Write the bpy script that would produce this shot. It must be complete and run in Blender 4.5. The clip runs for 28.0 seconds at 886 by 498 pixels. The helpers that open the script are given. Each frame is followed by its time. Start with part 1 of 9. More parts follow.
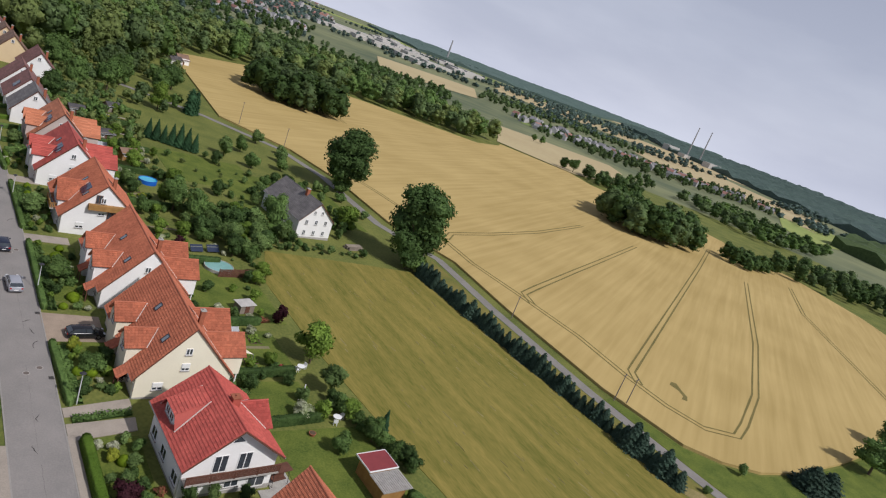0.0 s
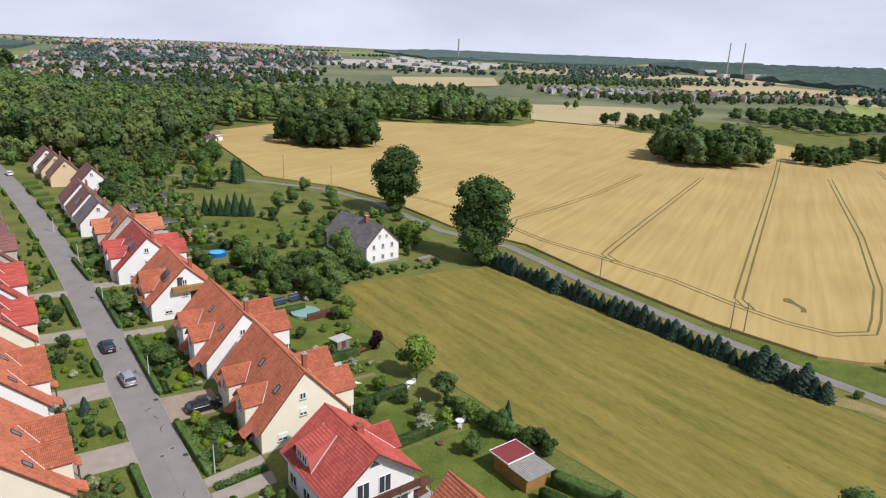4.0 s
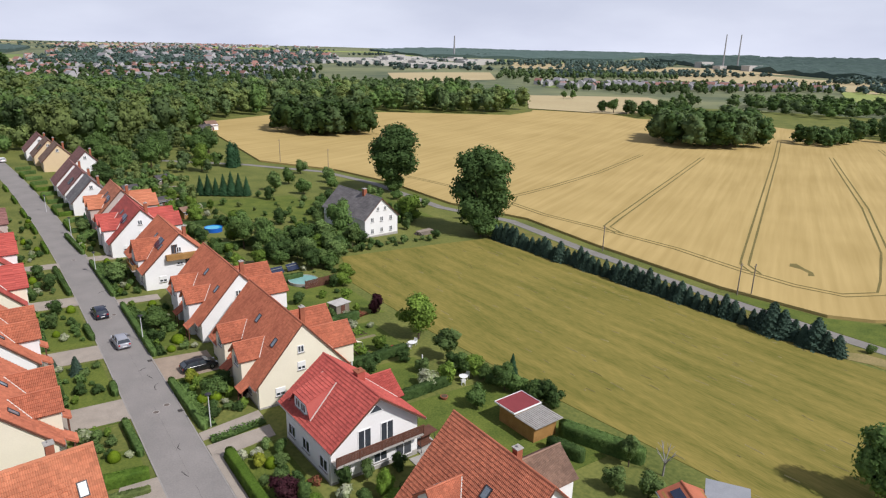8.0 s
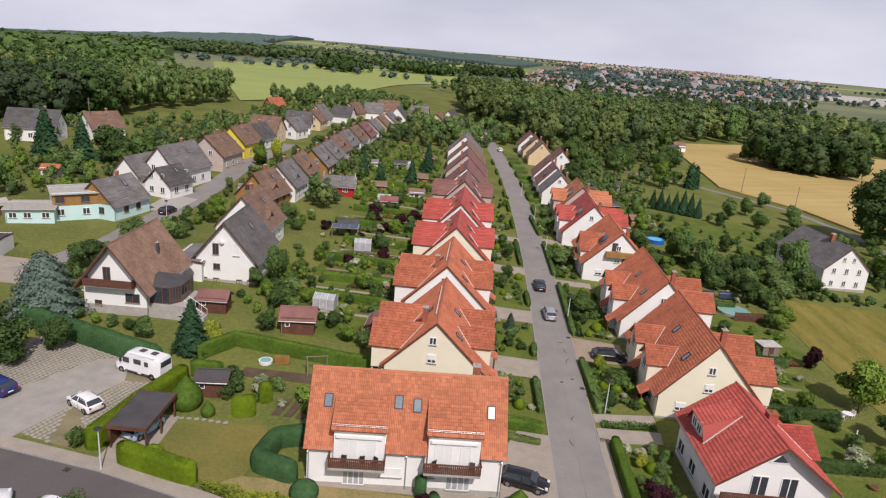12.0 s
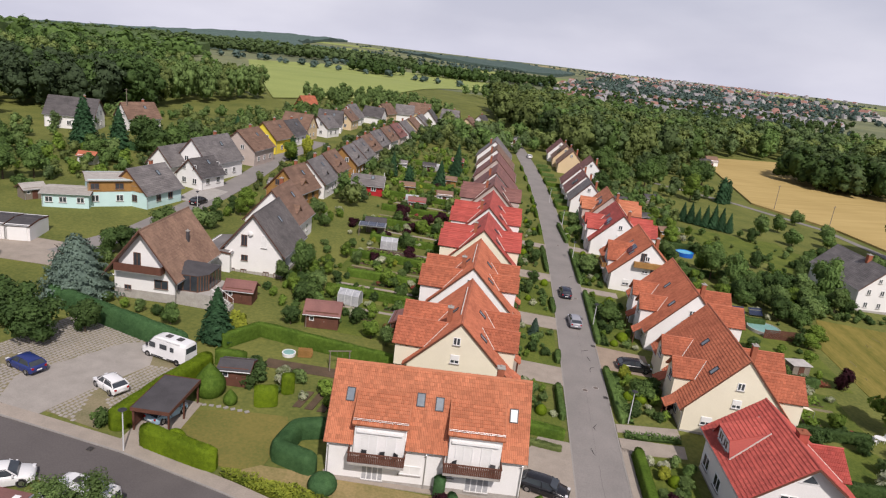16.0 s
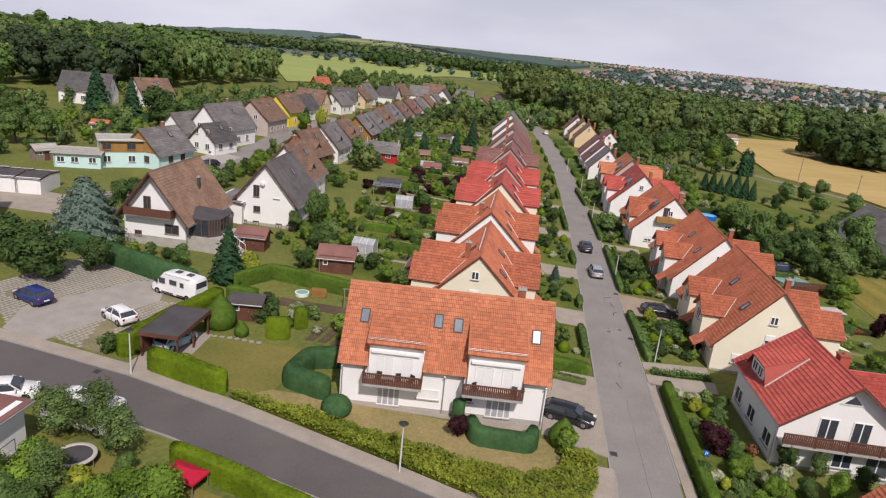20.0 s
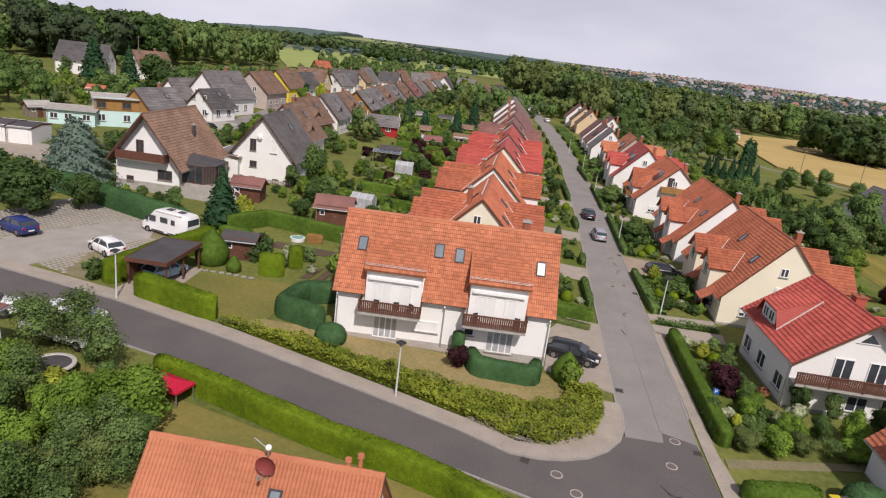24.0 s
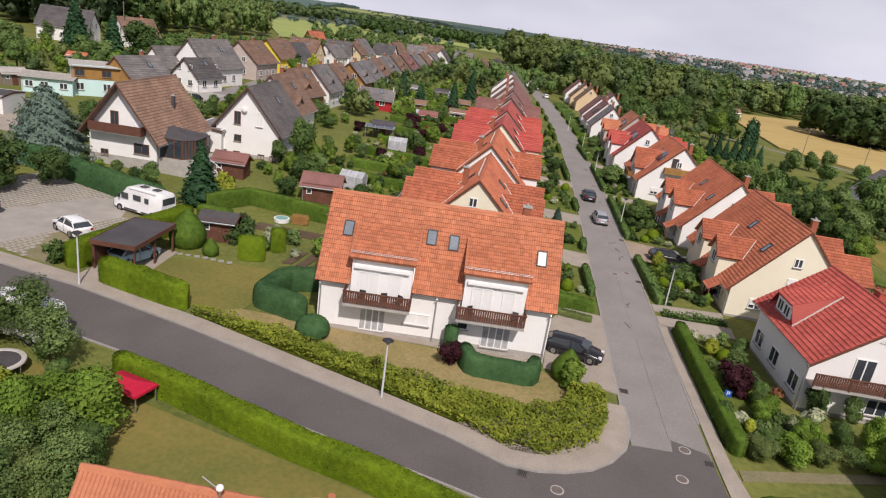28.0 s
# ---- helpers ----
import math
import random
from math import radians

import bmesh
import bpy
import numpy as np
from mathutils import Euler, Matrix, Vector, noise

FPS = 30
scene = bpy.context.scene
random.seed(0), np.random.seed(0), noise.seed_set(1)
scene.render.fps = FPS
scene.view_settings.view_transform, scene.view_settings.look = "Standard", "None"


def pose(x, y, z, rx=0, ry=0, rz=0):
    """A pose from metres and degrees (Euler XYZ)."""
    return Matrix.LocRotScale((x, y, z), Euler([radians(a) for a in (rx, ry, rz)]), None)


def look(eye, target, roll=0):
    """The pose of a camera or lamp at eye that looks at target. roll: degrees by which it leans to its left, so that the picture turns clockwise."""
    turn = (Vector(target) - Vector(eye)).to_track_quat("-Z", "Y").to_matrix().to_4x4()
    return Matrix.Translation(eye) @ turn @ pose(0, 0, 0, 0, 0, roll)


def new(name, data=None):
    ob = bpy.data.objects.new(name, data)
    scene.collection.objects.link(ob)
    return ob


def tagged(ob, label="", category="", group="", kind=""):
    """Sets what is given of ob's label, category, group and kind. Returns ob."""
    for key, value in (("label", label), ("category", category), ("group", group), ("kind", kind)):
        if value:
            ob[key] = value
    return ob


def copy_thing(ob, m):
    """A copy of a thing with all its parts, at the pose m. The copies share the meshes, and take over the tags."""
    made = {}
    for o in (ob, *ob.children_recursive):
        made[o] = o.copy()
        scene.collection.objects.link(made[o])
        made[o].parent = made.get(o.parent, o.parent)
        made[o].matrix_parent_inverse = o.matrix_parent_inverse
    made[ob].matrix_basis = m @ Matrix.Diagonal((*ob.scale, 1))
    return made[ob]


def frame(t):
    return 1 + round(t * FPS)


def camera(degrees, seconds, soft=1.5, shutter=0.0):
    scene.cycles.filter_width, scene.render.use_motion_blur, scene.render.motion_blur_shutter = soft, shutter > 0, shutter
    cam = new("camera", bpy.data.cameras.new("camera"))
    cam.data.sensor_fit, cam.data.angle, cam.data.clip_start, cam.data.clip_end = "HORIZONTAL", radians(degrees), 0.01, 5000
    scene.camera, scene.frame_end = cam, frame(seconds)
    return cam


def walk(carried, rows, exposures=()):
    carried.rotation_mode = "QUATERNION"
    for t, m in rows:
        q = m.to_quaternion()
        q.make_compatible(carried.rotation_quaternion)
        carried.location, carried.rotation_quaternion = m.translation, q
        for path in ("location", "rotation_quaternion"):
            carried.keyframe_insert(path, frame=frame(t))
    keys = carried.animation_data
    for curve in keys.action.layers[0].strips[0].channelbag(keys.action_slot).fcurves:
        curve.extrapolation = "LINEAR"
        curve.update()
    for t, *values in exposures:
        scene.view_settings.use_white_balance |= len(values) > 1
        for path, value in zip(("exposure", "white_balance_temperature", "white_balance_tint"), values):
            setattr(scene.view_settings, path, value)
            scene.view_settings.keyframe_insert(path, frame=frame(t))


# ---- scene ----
cam = camera(68.1, 28.0, 1.2)
PATH = [
    (0, (-12.719, -74.06, 49.462), (-11.444, -72.623, 48.907), 20.8),
    (0.5, (-12.518, -73.849, 49.34), (-11.26, -72.394, 48.79), 14.9),
    (1, (-12.454, -73.762, 49.226), (-11.23, -72.293, 48.641), 9.3),
    (1.5, (-12.488, -73.767, 49.131), (-11.295, -72.274, 48.539), 6.9),
    (2, (-12.529, -73.738, 49.071), (-11.354, -72.229, 48.484), 5.8),
    (2.5, (-12.546, -73.636, 48.98), (-11.399, -72.103, 48.401), 4.1),
    (3, (-12.563, -73.538, 48.695), (-11.425, -71.997, 48.122), 3.4),
    (3.5, (-12.607, -73.503, 48.13), (-11.479, -71.955, 47.554), 2.6),
    (4, (-12.638, -73.484, 47.362), (-11.526, -71.929, 46.776), 2.3),
    (4.5, (-12.617, -73.43, 46.517), (-11.51, -71.873, 45.923), 1.3),
    (6.5, (-12.592, -73.162, 42.732), (-11.489, -71.599, 42.148), 0.6),
    (7, (-12.391, -73.042, 41.997), (-11.265, -71.505, 41.391), 2.8),
    (7.5, (-12.263, -72.973, 41.289), (-11.143, -71.43, 40.682), 2.8),
    (8, (-12.204, -72.973, 40.602), (-11.09, -71.419, 40.013), 1.3),
    (8.5, (-12.182, -73.032, 39.907), (-11.028, -71.485, 39.381), 1.9),
    (9, (-12.179, -73.139, 39.23), (-11.03, -71.577, 38.74), 1.8),
    (9.5, (-12.215, -73.298, 38.709), (-11.123, -71.711, 38.173), -1.6),
    (10, (-12.364, -73.568, 38.458), (-11.283, -71.968, 37.939), -1.3),
    (10.5, (-12.581, -73.966, 38.401), (-11.866, -72.201, 37.79), 1.3),
    (11, (-12.661, -74.334, 38.374), (-12.484, -72.439, 37.76), 3.3),
    (11.5, (-12.594, -74.525, 38.317), (-12.637, -72.616, 37.724), 4.5),
    (12, (-12.538, -74.566, 38.283), (-12.632, -72.655, 37.7), 4.8),
    (12.5, (-12.545, -74.533, 38.304), (-12.671, -72.625, 37.718), 4.5),
    (13, (-12.607, -74.465, 38.324), (-12.752, -72.56, 37.734), 5.0),
    (13.5, (-12.718, -74.384, 38.298), (-12.865, -72.476, 37.716), 5.5),
    (15.5, (-12.831, -74.396, 38.158), (-12.996, -72.487, 37.586), 6.2),
    (16, (-13.026, -74.396, 37.513), (-13.192, -72.488, 36.939), 6.8),
    (16.5, (-13.004, -74.35, 36.789), (-13.176, -72.442, 36.217), 6.7),
    (17, (-12.817, -74.268, 35.971), (-12.999, -72.363, 35.389), 6.4),
    (17.5, (-12.643, -74.171, 35.073), (-12.839, -72.266, 34.497), 6.3),
    (18, (-12.562, -74.053, 34.105), (-12.766, -72.151, 33.522), 6.3),
    (18.5, (-12.568, -73.93, 33.106), (-12.768, -72.028, 32.522), 6.4),
    (19, (-12.603, -73.839, 32.135), (-12.796, -71.937, 31.549), 6.5),
    (19.5, (-12.581, -73.797, 31.188), (-12.781, -71.894, 30.604), 6.0),
    (20, (-12.487, -73.782, 30.241), (-12.698, -71.882, 29.651), 5.9),
    (20.5, (-12.388, -73.75, 29.315), (-12.595, -71.849, 28.728), 6.2),
    (21, (-12.316, -73.69, 28.424), (-12.524, -71.788, 27.842), 6.4),
    (21.5, (-12.248, -73.62, 27.552), (-12.461, -71.718, 26.973), 6.2),
    (23.5, (-12.19, -73.44, 23.999), (-12.406, -71.537, 23.423), 6.6),
    (24, (-12.218, -73.359, 23.891), (-12.421, -71.457, 23.307), 7.2),
    (24.5, (-12.254, -73.302, 23.819), (-12.456, -71.399, 23.24), 7.3),
    (25, (-12.292, -73.271, 23.771), (-12.489, -71.367, 23.191), 7.3),
    (25.5, (-12.319, -73.252, 23.726), (-12.518, -71.347, 23.152), 7.3),
    (26, (-12.339, -73.191, 23.685), (-12.522, -71.291, 23.087), 7.6),
    (26.5, (-12.362, -72.905, 23.649), (-12.502, -71.045, 22.927), 7.7),
    (27, (-12.397, -72.152, 23.604), (-12.55, -70.287, 22.9), 7.7),
    (27.5, (-12.479, -70.848, 23.537), (-12.647, -68.973, 22.863), 8.1),
    (28, (-12.628, -69.174, 23.452), (-12.803, -67.291, 22.8), 8.2),
]
walk(cam, [(t, look(eye, target, roll)) for t, eye, target, roll in PATH],
     [(0.0, -0.45, 6020, 13), (1.0, -0.42, 6020, 13), (2.0, -0.24, 6020, 13), (3.0, -0.12, 6020, 13), (8.0, -0.14, 6020, 13), (9.0, -0.4, 6200, 14), (10.0, -0.38, 6300, 16), (12.0, -0.27, 6340, 17), (20.0, -0.27, 6380, 17), (28.0, -0.22, 6450, 17)])

# ---------------------------------------------------------------- light
SUN_EL, SUN_AZ = 47.0, 158.0          # degrees; azimuth clockwise from +y
world = bpy.data.worlds.new("sky_world")
scene.world = world
world.use_nodes = True
wn = world.node_tree
wn.nodes.clear()
sky = wn.nodes.new("ShaderNodeTexSky")
sky.sky_type = "NISHITA"
sky.sun_disc = False
sky.sun_elevation = radians(SUN_EL)
sky.sun_rotation = radians(SUN_AZ)
sky.air_density, sky.dust_density, sky.ozone_density = 1.0, 3.0, 1.0
hazy = wn.nodes.new("ShaderNodeMix")
hazy.data_type = "RGBA"
hazy.inputs["Factor"].default_value = 0.72
cloud_noise = wn.nodes.new("ShaderNodeTexNoise")
cloud_noise.inputs["Scale"].default_value = 2.6
cloud_noise.inputs["Detail"].default_value = 7
cloud_coord = wn.nodes.new("ShaderNodeTexCoord")
cloud_map = wn.nodes.new("ShaderNodeMapping")
cloud_map.inputs["Scale"].default_value = (1, 1, 3.2)
cloud_ramp = wn.nodes.new("ShaderNodeValToRGB")
cloud_ramp.color_ramp.elements[0].position, cloud_ramp.color_ramp.elements[0].color = 0.38, (7.2, 7.4, 8.4, 1)
cloud_ramp.color_ramp.elements[1].position, cloud_ramp.color_ramp.elements[1].color = 0.78, (9.8, 9.9, 10.6, 1)
wn.links.new(cloud_coord.outputs["Generated"], cloud_map.inputs["Vector"])
wn.links.new(cloud_map.outputs["Vector"], cloud_noise.inputs["Vector"])
wn.links.new(cloud_noise.outputs["Fac"], cloud_ramp.inputs["Fac"])
height = wn.nodes.new("ShaderNodeSeparateXYZ")
thin = wn.nodes.new("ShaderNodeMapRange")
thin.inputs["From Min"].default_value, thin.inputs["From Max"].default_value = 0.0, 0.7
thin.inputs["To Min"].default_value, thin.inputs["To Max"].default_value = 0.9, 0.5
wn.links.new(cloud_coord.outputs["Generated"], height.inputs["Vector"])
wn.links.new(height.outputs["Z"], thin.inputs["Value"])
wn.links.new(thin.outputs["Result"], hazy.inputs["Factor"])
wn.links.new(sky.outputs["Color"], hazy.inputs["A"])
glow = wn.nodes.new("ShaderNodeMapRange")      # hazy air: paler towards the horizon
glow.inputs["From Min"].default_value, glow.inputs["From Max"].default_value = 0.0, 0.55
glow.inputs["To Min"].default_value, glow.inputs["To Max"].default_value = 1.09, 0.6
wn.links.new(height.outputs["Z"], glow.inputs["Value"])
veil = wn.nodes.new("ShaderNodeVectorMath")
veil.operation = "SCALE"
wn.links.new(cloud_ramp.outputs["Color"], veil.inputs[0])
wn.links.new(glow.outputs["Result"], veil.inputs["Scale"])
wn.links.new(veil.outputs["Vector"], hazy.inputs["B"])
back = wn.nodes.new("ShaderNodeBackground")
back.inputs["Strength"].default_value = 0.1
wout = wn.nodes.new("ShaderNodeOutputWorld")
wn.links.new(hazy.outputs["Result"], back.inputs["Color"])
wn.links.new(back.outputs["Background"], wout.inputs["Surface"])

sun = new("sun", bpy.data.lights.new("sun", "SUN"))
sun.data.energy, sun.data.angle, sun.data.color = 4.6, radians(1.6), (1.0, 0.94, 0.84)
_a, _e = radians(SUN_AZ), radians(SUN_EL)
_to_sun = Vector((math.sin(_a) * math.cos(_e), math.cos(_a) * math.cos(_e), math.sin(_e)))
sun.matrix_world = look(_to_sun * 300, (0, 0, 0))
scene.view_settings.exposure = 0.0

# ---------------------------------------------------------------- materials


def mat(name, color, rough=0.8, second=None, scale=1.0, fine=12.0, bump=0.0, metal=0.0, spec=0.12, per_object=0.0, island=0.0, big=0.5):
    """Two scales of noise mix two colours; the fine one also gives relief. Sizes are in metres."""
    m = bpy.data.materials.new(name)
    m.use_nodes = True
    n, l = m.node_tree.nodes, m.node_tree.links
    bsdf = n["Principled BSDF"]
    second = second or tuple(c * 0.72 for c in color)
    co = n.new("ShaderNodeTexCoord")
    geo = n.new("ShaderNodeNewGeometry")
    n1, n2 = n.new("ShaderNodeTexNoise"), n.new("ShaderNodeTexNoise")
    n1.inputs["Scale"].default_value, n1.inputs["Detail"].default_value = scale, 3
    n2.inputs["Scale"].default_value, n2.inputs["Detail"].default_value = fine, 4
    for k in (n1, n2):
        l.new(geo.outputs["Position"], k.inputs["Vector"])
    mix = n.new("ShaderNodeMix")
    mix.data_type = "FLOAT"
    mix.inputs["Factor"].default_value = 1 - big
    l.new(n1.outputs["Fac"], mix.inputs["A"])
    l.new(n2.outputs["Fac"], mix.inputs["B"])
    ramp = n.new("ShaderNodeValToRGB")
    ramp.color_ramp.elements[0].position, ramp.color_ramp.elements[0].color = 0.34, (*second, 1)
    ramp.color_ramp.elements[1].position, ramp.color_ramp.elements[1].color = 0.64, (*color, 1)
    l.new(mix.outputs["Result"], ramp.inputs["Fac"])
    out = ramp.outputs["Color"]
    for amount, node, sock in ((per_object, "ShaderNodeObjectInfo", "Random"), (island, None, "Random Per Island")):
        if amount:
            src = n.new(node) if node else geo
            hsv = n.new("ShaderNodeHueSaturation")
            mr = n.new("ShaderNodeMapRange")
            mr.inputs["To Min"].default_value, mr.inputs["To Max"].default_value = 1 - amount, 1 + amount
            l.new(src.outputs[sock], mr.inputs["Value"])
            l.new(mr.outputs["Result"], hsv.inputs["Value"])
            l.new(out, hsv.inputs["Color"])
            out = hsv.outputs["Color"]
    l.new(out, bsdf.inputs["Base Color"])
    bsdf.inputs["Roughness"].default_value = rough
    bsdf.inputs["Metallic"].default_value = metal
    bsdf.inputs["Specular IOR Level"].default_value = spec
    if bump:
        b = n.new("ShaderNodeBump")
        b.inputs["Strength"].default_value = 0.6
        b.inputs["Distance"].default_value = bump
        l.new(n2.outputs["Fac"], b.inputs["Height"])
        l.new(b.outputs["Normal"], bsdf.inputs["Normal"])
    return m


def leaf_mat(name, color, second, per_object=0.22):
    m = mat(name, color, 0.65, tuple(k * 0.82 for k in second), 0.35, 2.5, spec=0.07, per_object=per_object, island=0.24)
    n, l = m.node_tree.nodes, m.node_tree.links
    bsdf, out = n["Principled BSDF"], n["Material Output"]
    tr = n.new("ShaderNodeBsdfTranslucent")
    tr.inputs["Color"].default_value = (color[0] * 1.3, color[1] * 1.4, color[2] * 0.7, 1)
    ms = n.new("ShaderNodeMixShader")
    ms.inputs["Fac"].default_value = 0.18
    l.new(bsdf.outputs["BSDF"], ms.inputs[1])
    l.new(tr.outputs["BSDF"], ms.inputs[2])
    l.new(ms.outputs["Shader"], out.inputs["Surface"])
    return m


M_ASPHALT = mat("asphalt_dark", (0.134, 0.121, 0.118), 0.9, (0.1, 0.09, 0.089), 0.25, 9, 0.004)
M_STREET = mat("asphalt_street_grey", (0.27, 0.25, 0.237), 0.9, (0.21, 0.197, 0.188), 0.3, 7, 0.004)
M_PAVE = mat("paving_grey", (0.37, 0.32, 0.272), 0.9, (0.275, 0.24, 0.205), 0.7, 9, 0.01)
M_KERB = mat("kerb_stone", (0.33, 0.31, 0.29), 0.85, (0.26, 0.245, 0.23), 1.5, 14, 0.005)
M_GRAVEL = mat("gravel_yard", (0.26, 0.22, 0.14), 0.95, (0.15, 0.145, 0.075), 0.4, 6, 0.02)
M_GROUND = mat("ground_grass", (0.18, 0.187, 0.05), 0.95, (0.085, 0.108, 0.028), 0.11, 2.2, 0.04)
M_LAWN = mat("lawn", (0.225, 0.182, 0.055), 0.95, (0.115, 0.13, 0.034), 0.16, 3.5, 0.03, big=0.62)
M_LAWN2 = mat("garden_grass", (0.145, 0.172, 0.034), 0.95, (0.06, 0.092, 0.018), 0.3, 4, 0.03)
M_DRY = mat("dry_lawn", (0.33, 0.25, 0.12), 0.95, (0.19, 0.17, 0.065), 0.3, 4, 0.03)
M_SOIL = mat("garden_soil", (0.13, 0.09, 0.06), 0.95, (0.08, 0.06, 0.04), 0.8, 8, 0.03)
M_COUNTRY = mat("far_country", (0.22, 0.23, 0.12), 0.95, (0.09, 0.115, 0.07), 0.004, 0.03, big=0.7)
M_WHEAT = mat("wheat", (0.465, 0.345, 0.142), 0.95, (0.365, 0.266, 0.1), 0.03, 1.3, 0.12, big=0.42)
_n, _l = M_WHEAT.node_tree.nodes, M_WHEAT.node_tree.links
_map = _n.new("ShaderNodeMapping")
_map.vector_type = "TEXTURE"
_map.inputs["Rotation"].default_value = (0, 0, radians(27.5))
_map.inputs["Scale"].default_value = (26.0, 1.0, 1.0)
_l.new(next(k for k in _n if k.type == "NEW_GEOMETRY").outputs["Position"], _map.inputs["Vector"])
_rows = [k for k in _n if k.type == "TEX_NOISE"][1]
_rows.inputs["Scale"].default_value, _rows.inputs["Detail"].default_value = 0.55, 6
_l.new(_map.outputs["Vector"], _rows.inputs["Vector"])
M_TRAM = mat("tramline_soil", (0.2, 0.16, 0.06), 0.95, (0.13, 0.115, 0.04), 0.6, 4, 0.05)
M_FIELDG = mat("green_field", (0.3, 0.34, 0.11), 0.95, (0.23, 0.28, 0.085), 0.02, 0.8)
M_LANE = mat("lane_asphalt", (0.25, 0.235, 0.215), 0.9, (0.19, 0.175, 0.16), 0.5, 6)
M_WHITE = mat("white_render", (0.79, 0.782, 0.775), 0.85, (0.72, 0.71, 0.702), 0.5, 9, 0.004)
M_CREAM = mat("cream_render", (0.76, 0.71, 0.57), 0.85, (0.7, 0.65, 0.52), 0.5, 9, 0.004)
M_PEACH = mat("peach_render", (0.66, 0.52, 0.33), 0.85, (0.6, 0.46, 0.29), 0.5, 9)
M_YELLOW = mat("yellow_render", (0.78, 0.62, 0.08), 0.85, (0.7, 0.55, 0.06), 0.5, 9)
M_CYAN = mat("pale_blue_render", (0.55, 0.74, 0.73), 0.85, (0.48, 0.66, 0.66), 0.5, 9)
# white walls of the far town, greyed in the colour to imitate haze
M_HAZEWALL = mat("hazed_town_wall", (0.46, 0.45, 0.45), 0.9, (0.3, 0.295, 0.3), 0.02, 0.5)
M_CURTAIN = mat("curtained_glass", (0.46, 0.47, 0.49), 0.15, (0.28, 0.29, 0.31), 1.2, 5, spec=0.7)
M_GREYW = mat("grey_old_render", (0.52, 0.5, 0.47), 0.9, (0.38, 0.36, 0.34), 0.8, 7)
M_PINKW = mat("rose_render", (0.5, 0.42, 0.38), 0.9, (0.42, 0.35, 0.32), 0.8, 7)
M_OCHRE = mat("ochre_wood", (0.36, 0.2, 0.07), 0.75, (0.25, 0.135, 0.045), 1.2, 10)
M_REDWOOD = mat("red_painted_wood", (0.45, 0.03, 0.035), 0.7, (0.33, 0.025, 0.03), 1.2, 10)
M_WOOD = mat("dark_brown_wood", (0.15, 0.068, 0.048), 0.7, (0.09, 0.042, 0.03), 1.2, 12)
M_GREYWOOD = mat("weathered_wood", (0.26, 0.22, 0.18), 0.85, (0.17, 0.145, 0.12), 1.2, 10)
M_FRAME = mat("white_window_frame", (0.8, 0.8, 0.8), 0.4, (0.74, 0.74, 0.74), 2, 20)
M_BROWNFRAME = mat("brown_window_frame", (0.16, 0.08, 0.05), 0.5, (0.12, 0.06, 0.04), 2, 20)
M_METAL = mat("galvanised_metal", (0.55, 0.56, 0.57), 0.45, (0.45, 0.46, 0.47), 2, 20, metal=0.8)
M_DARKMETAL = mat("dark_metal", (0.06, 0.06, 0.065), 0.5, (0.04, 0.04, 0.045), 2, 20, metal=0.3)
M_BITUMEN = mat("bitumen_felt", (0.09, 0.085, 0.09), 0.9, (0.06, 0.057, 0.06), 0.8, 9, 0.005)
M_GLASS = mat("window_glass", (0.05, 0.06, 0.07), 0.08, (0.035, 0.04, 0.05), 0.5, 2, spec=0.8)
M_SKYGLASS = mat("roof_window_glass", (0.2, 0.24, 0.27), 0.08, (0.15, 0.18, 0.21), 0.5, 2, spec=0.9)
M_BLIND = mat("white_blind", (0.75, 0.75, 0.74), 0.6, (0.68, 0.68, 0.67), 2, 12)
M_SOLAR = mat("solar_panel", (0.025, 0.035, 0.07), 0.15, (0.018, 0.025, 0.05), 2, 8, spec=0.8)
M_BRICK = mat("chimney_brick", (0.36, 0.13, 0.075), 0.9, (0.24, 0.085, 0.05), 2, 14)
M_WATER = mat("pool_water", (0.06, 0.46, 0.66), 0.1, (0.04, 0.38, 0.6), 1.5, 5, spec=0.6)
M_PONDW = mat("pond_water", (0.25, 0.45, 0.42), 0.15, (0.2, 0.38, 0.36), 1.5, 5, spec=0.6)
M_BARK = mat("bark", (0.11, 0.085, 0.06), 0.95, (0.07, 0.05, 0.035), 2, 14, 0.02)
M_TIRE = mat("tyre_rubber", (0.02, 0.02, 0.021), 0.8, (0.015, 0.015, 0.015), 3, 20)
M_RIM = mat("alloy_rim", (0.45, 0.45, 0.46), 0.35, (0.38, 0.38, 0.39), 3, 20, metal=0.9)
M_HEAD = mat("headlight_glass", (0.75, 0.76, 0.78), 0.1, (0.6, 0.6, 0.62), 5, 20, spec=0.8)
M_TAIL = mat("tail_light_red", (0.4, 0.012, 0.012), 0.2, (0.3, 0.01, 0.01), 5, 20)
M_BLUESIGN = mat("blue_sign", (0.02, 0.12, 0.5), 0.4, (0.018, 0.1, 0.45), 2, 20)
M_SIGNW = mat("sign_white", (0.8, 0.8, 0.8), 0.4, (0.75, 0.75, 0.75), 2, 20)
M_REDFAB = mat("red_tarpaulin", (0.5, 0.02, 0.05), 0.6, (0.4, 0.015, 0.04), 2, 12)
M_IRON = mat("cast_iron_lid", (0.16, 0.14, 0.125), 0.6, (0.1, 0.09, 0.08), 2, 18, metal=0.4)
M_STONE = mat("garden_stone", (0.42, 0.4, 0.37), 0.9, (0.3, 0.28, 0.26), 1.5, 9, 0.01)


def roof_mat(name, color, second):
    return mat(name, color, 0.7, second, 0.45, 7, 0.008, spec=0.3, island=0.16, per_object=0.03, big=0.6)


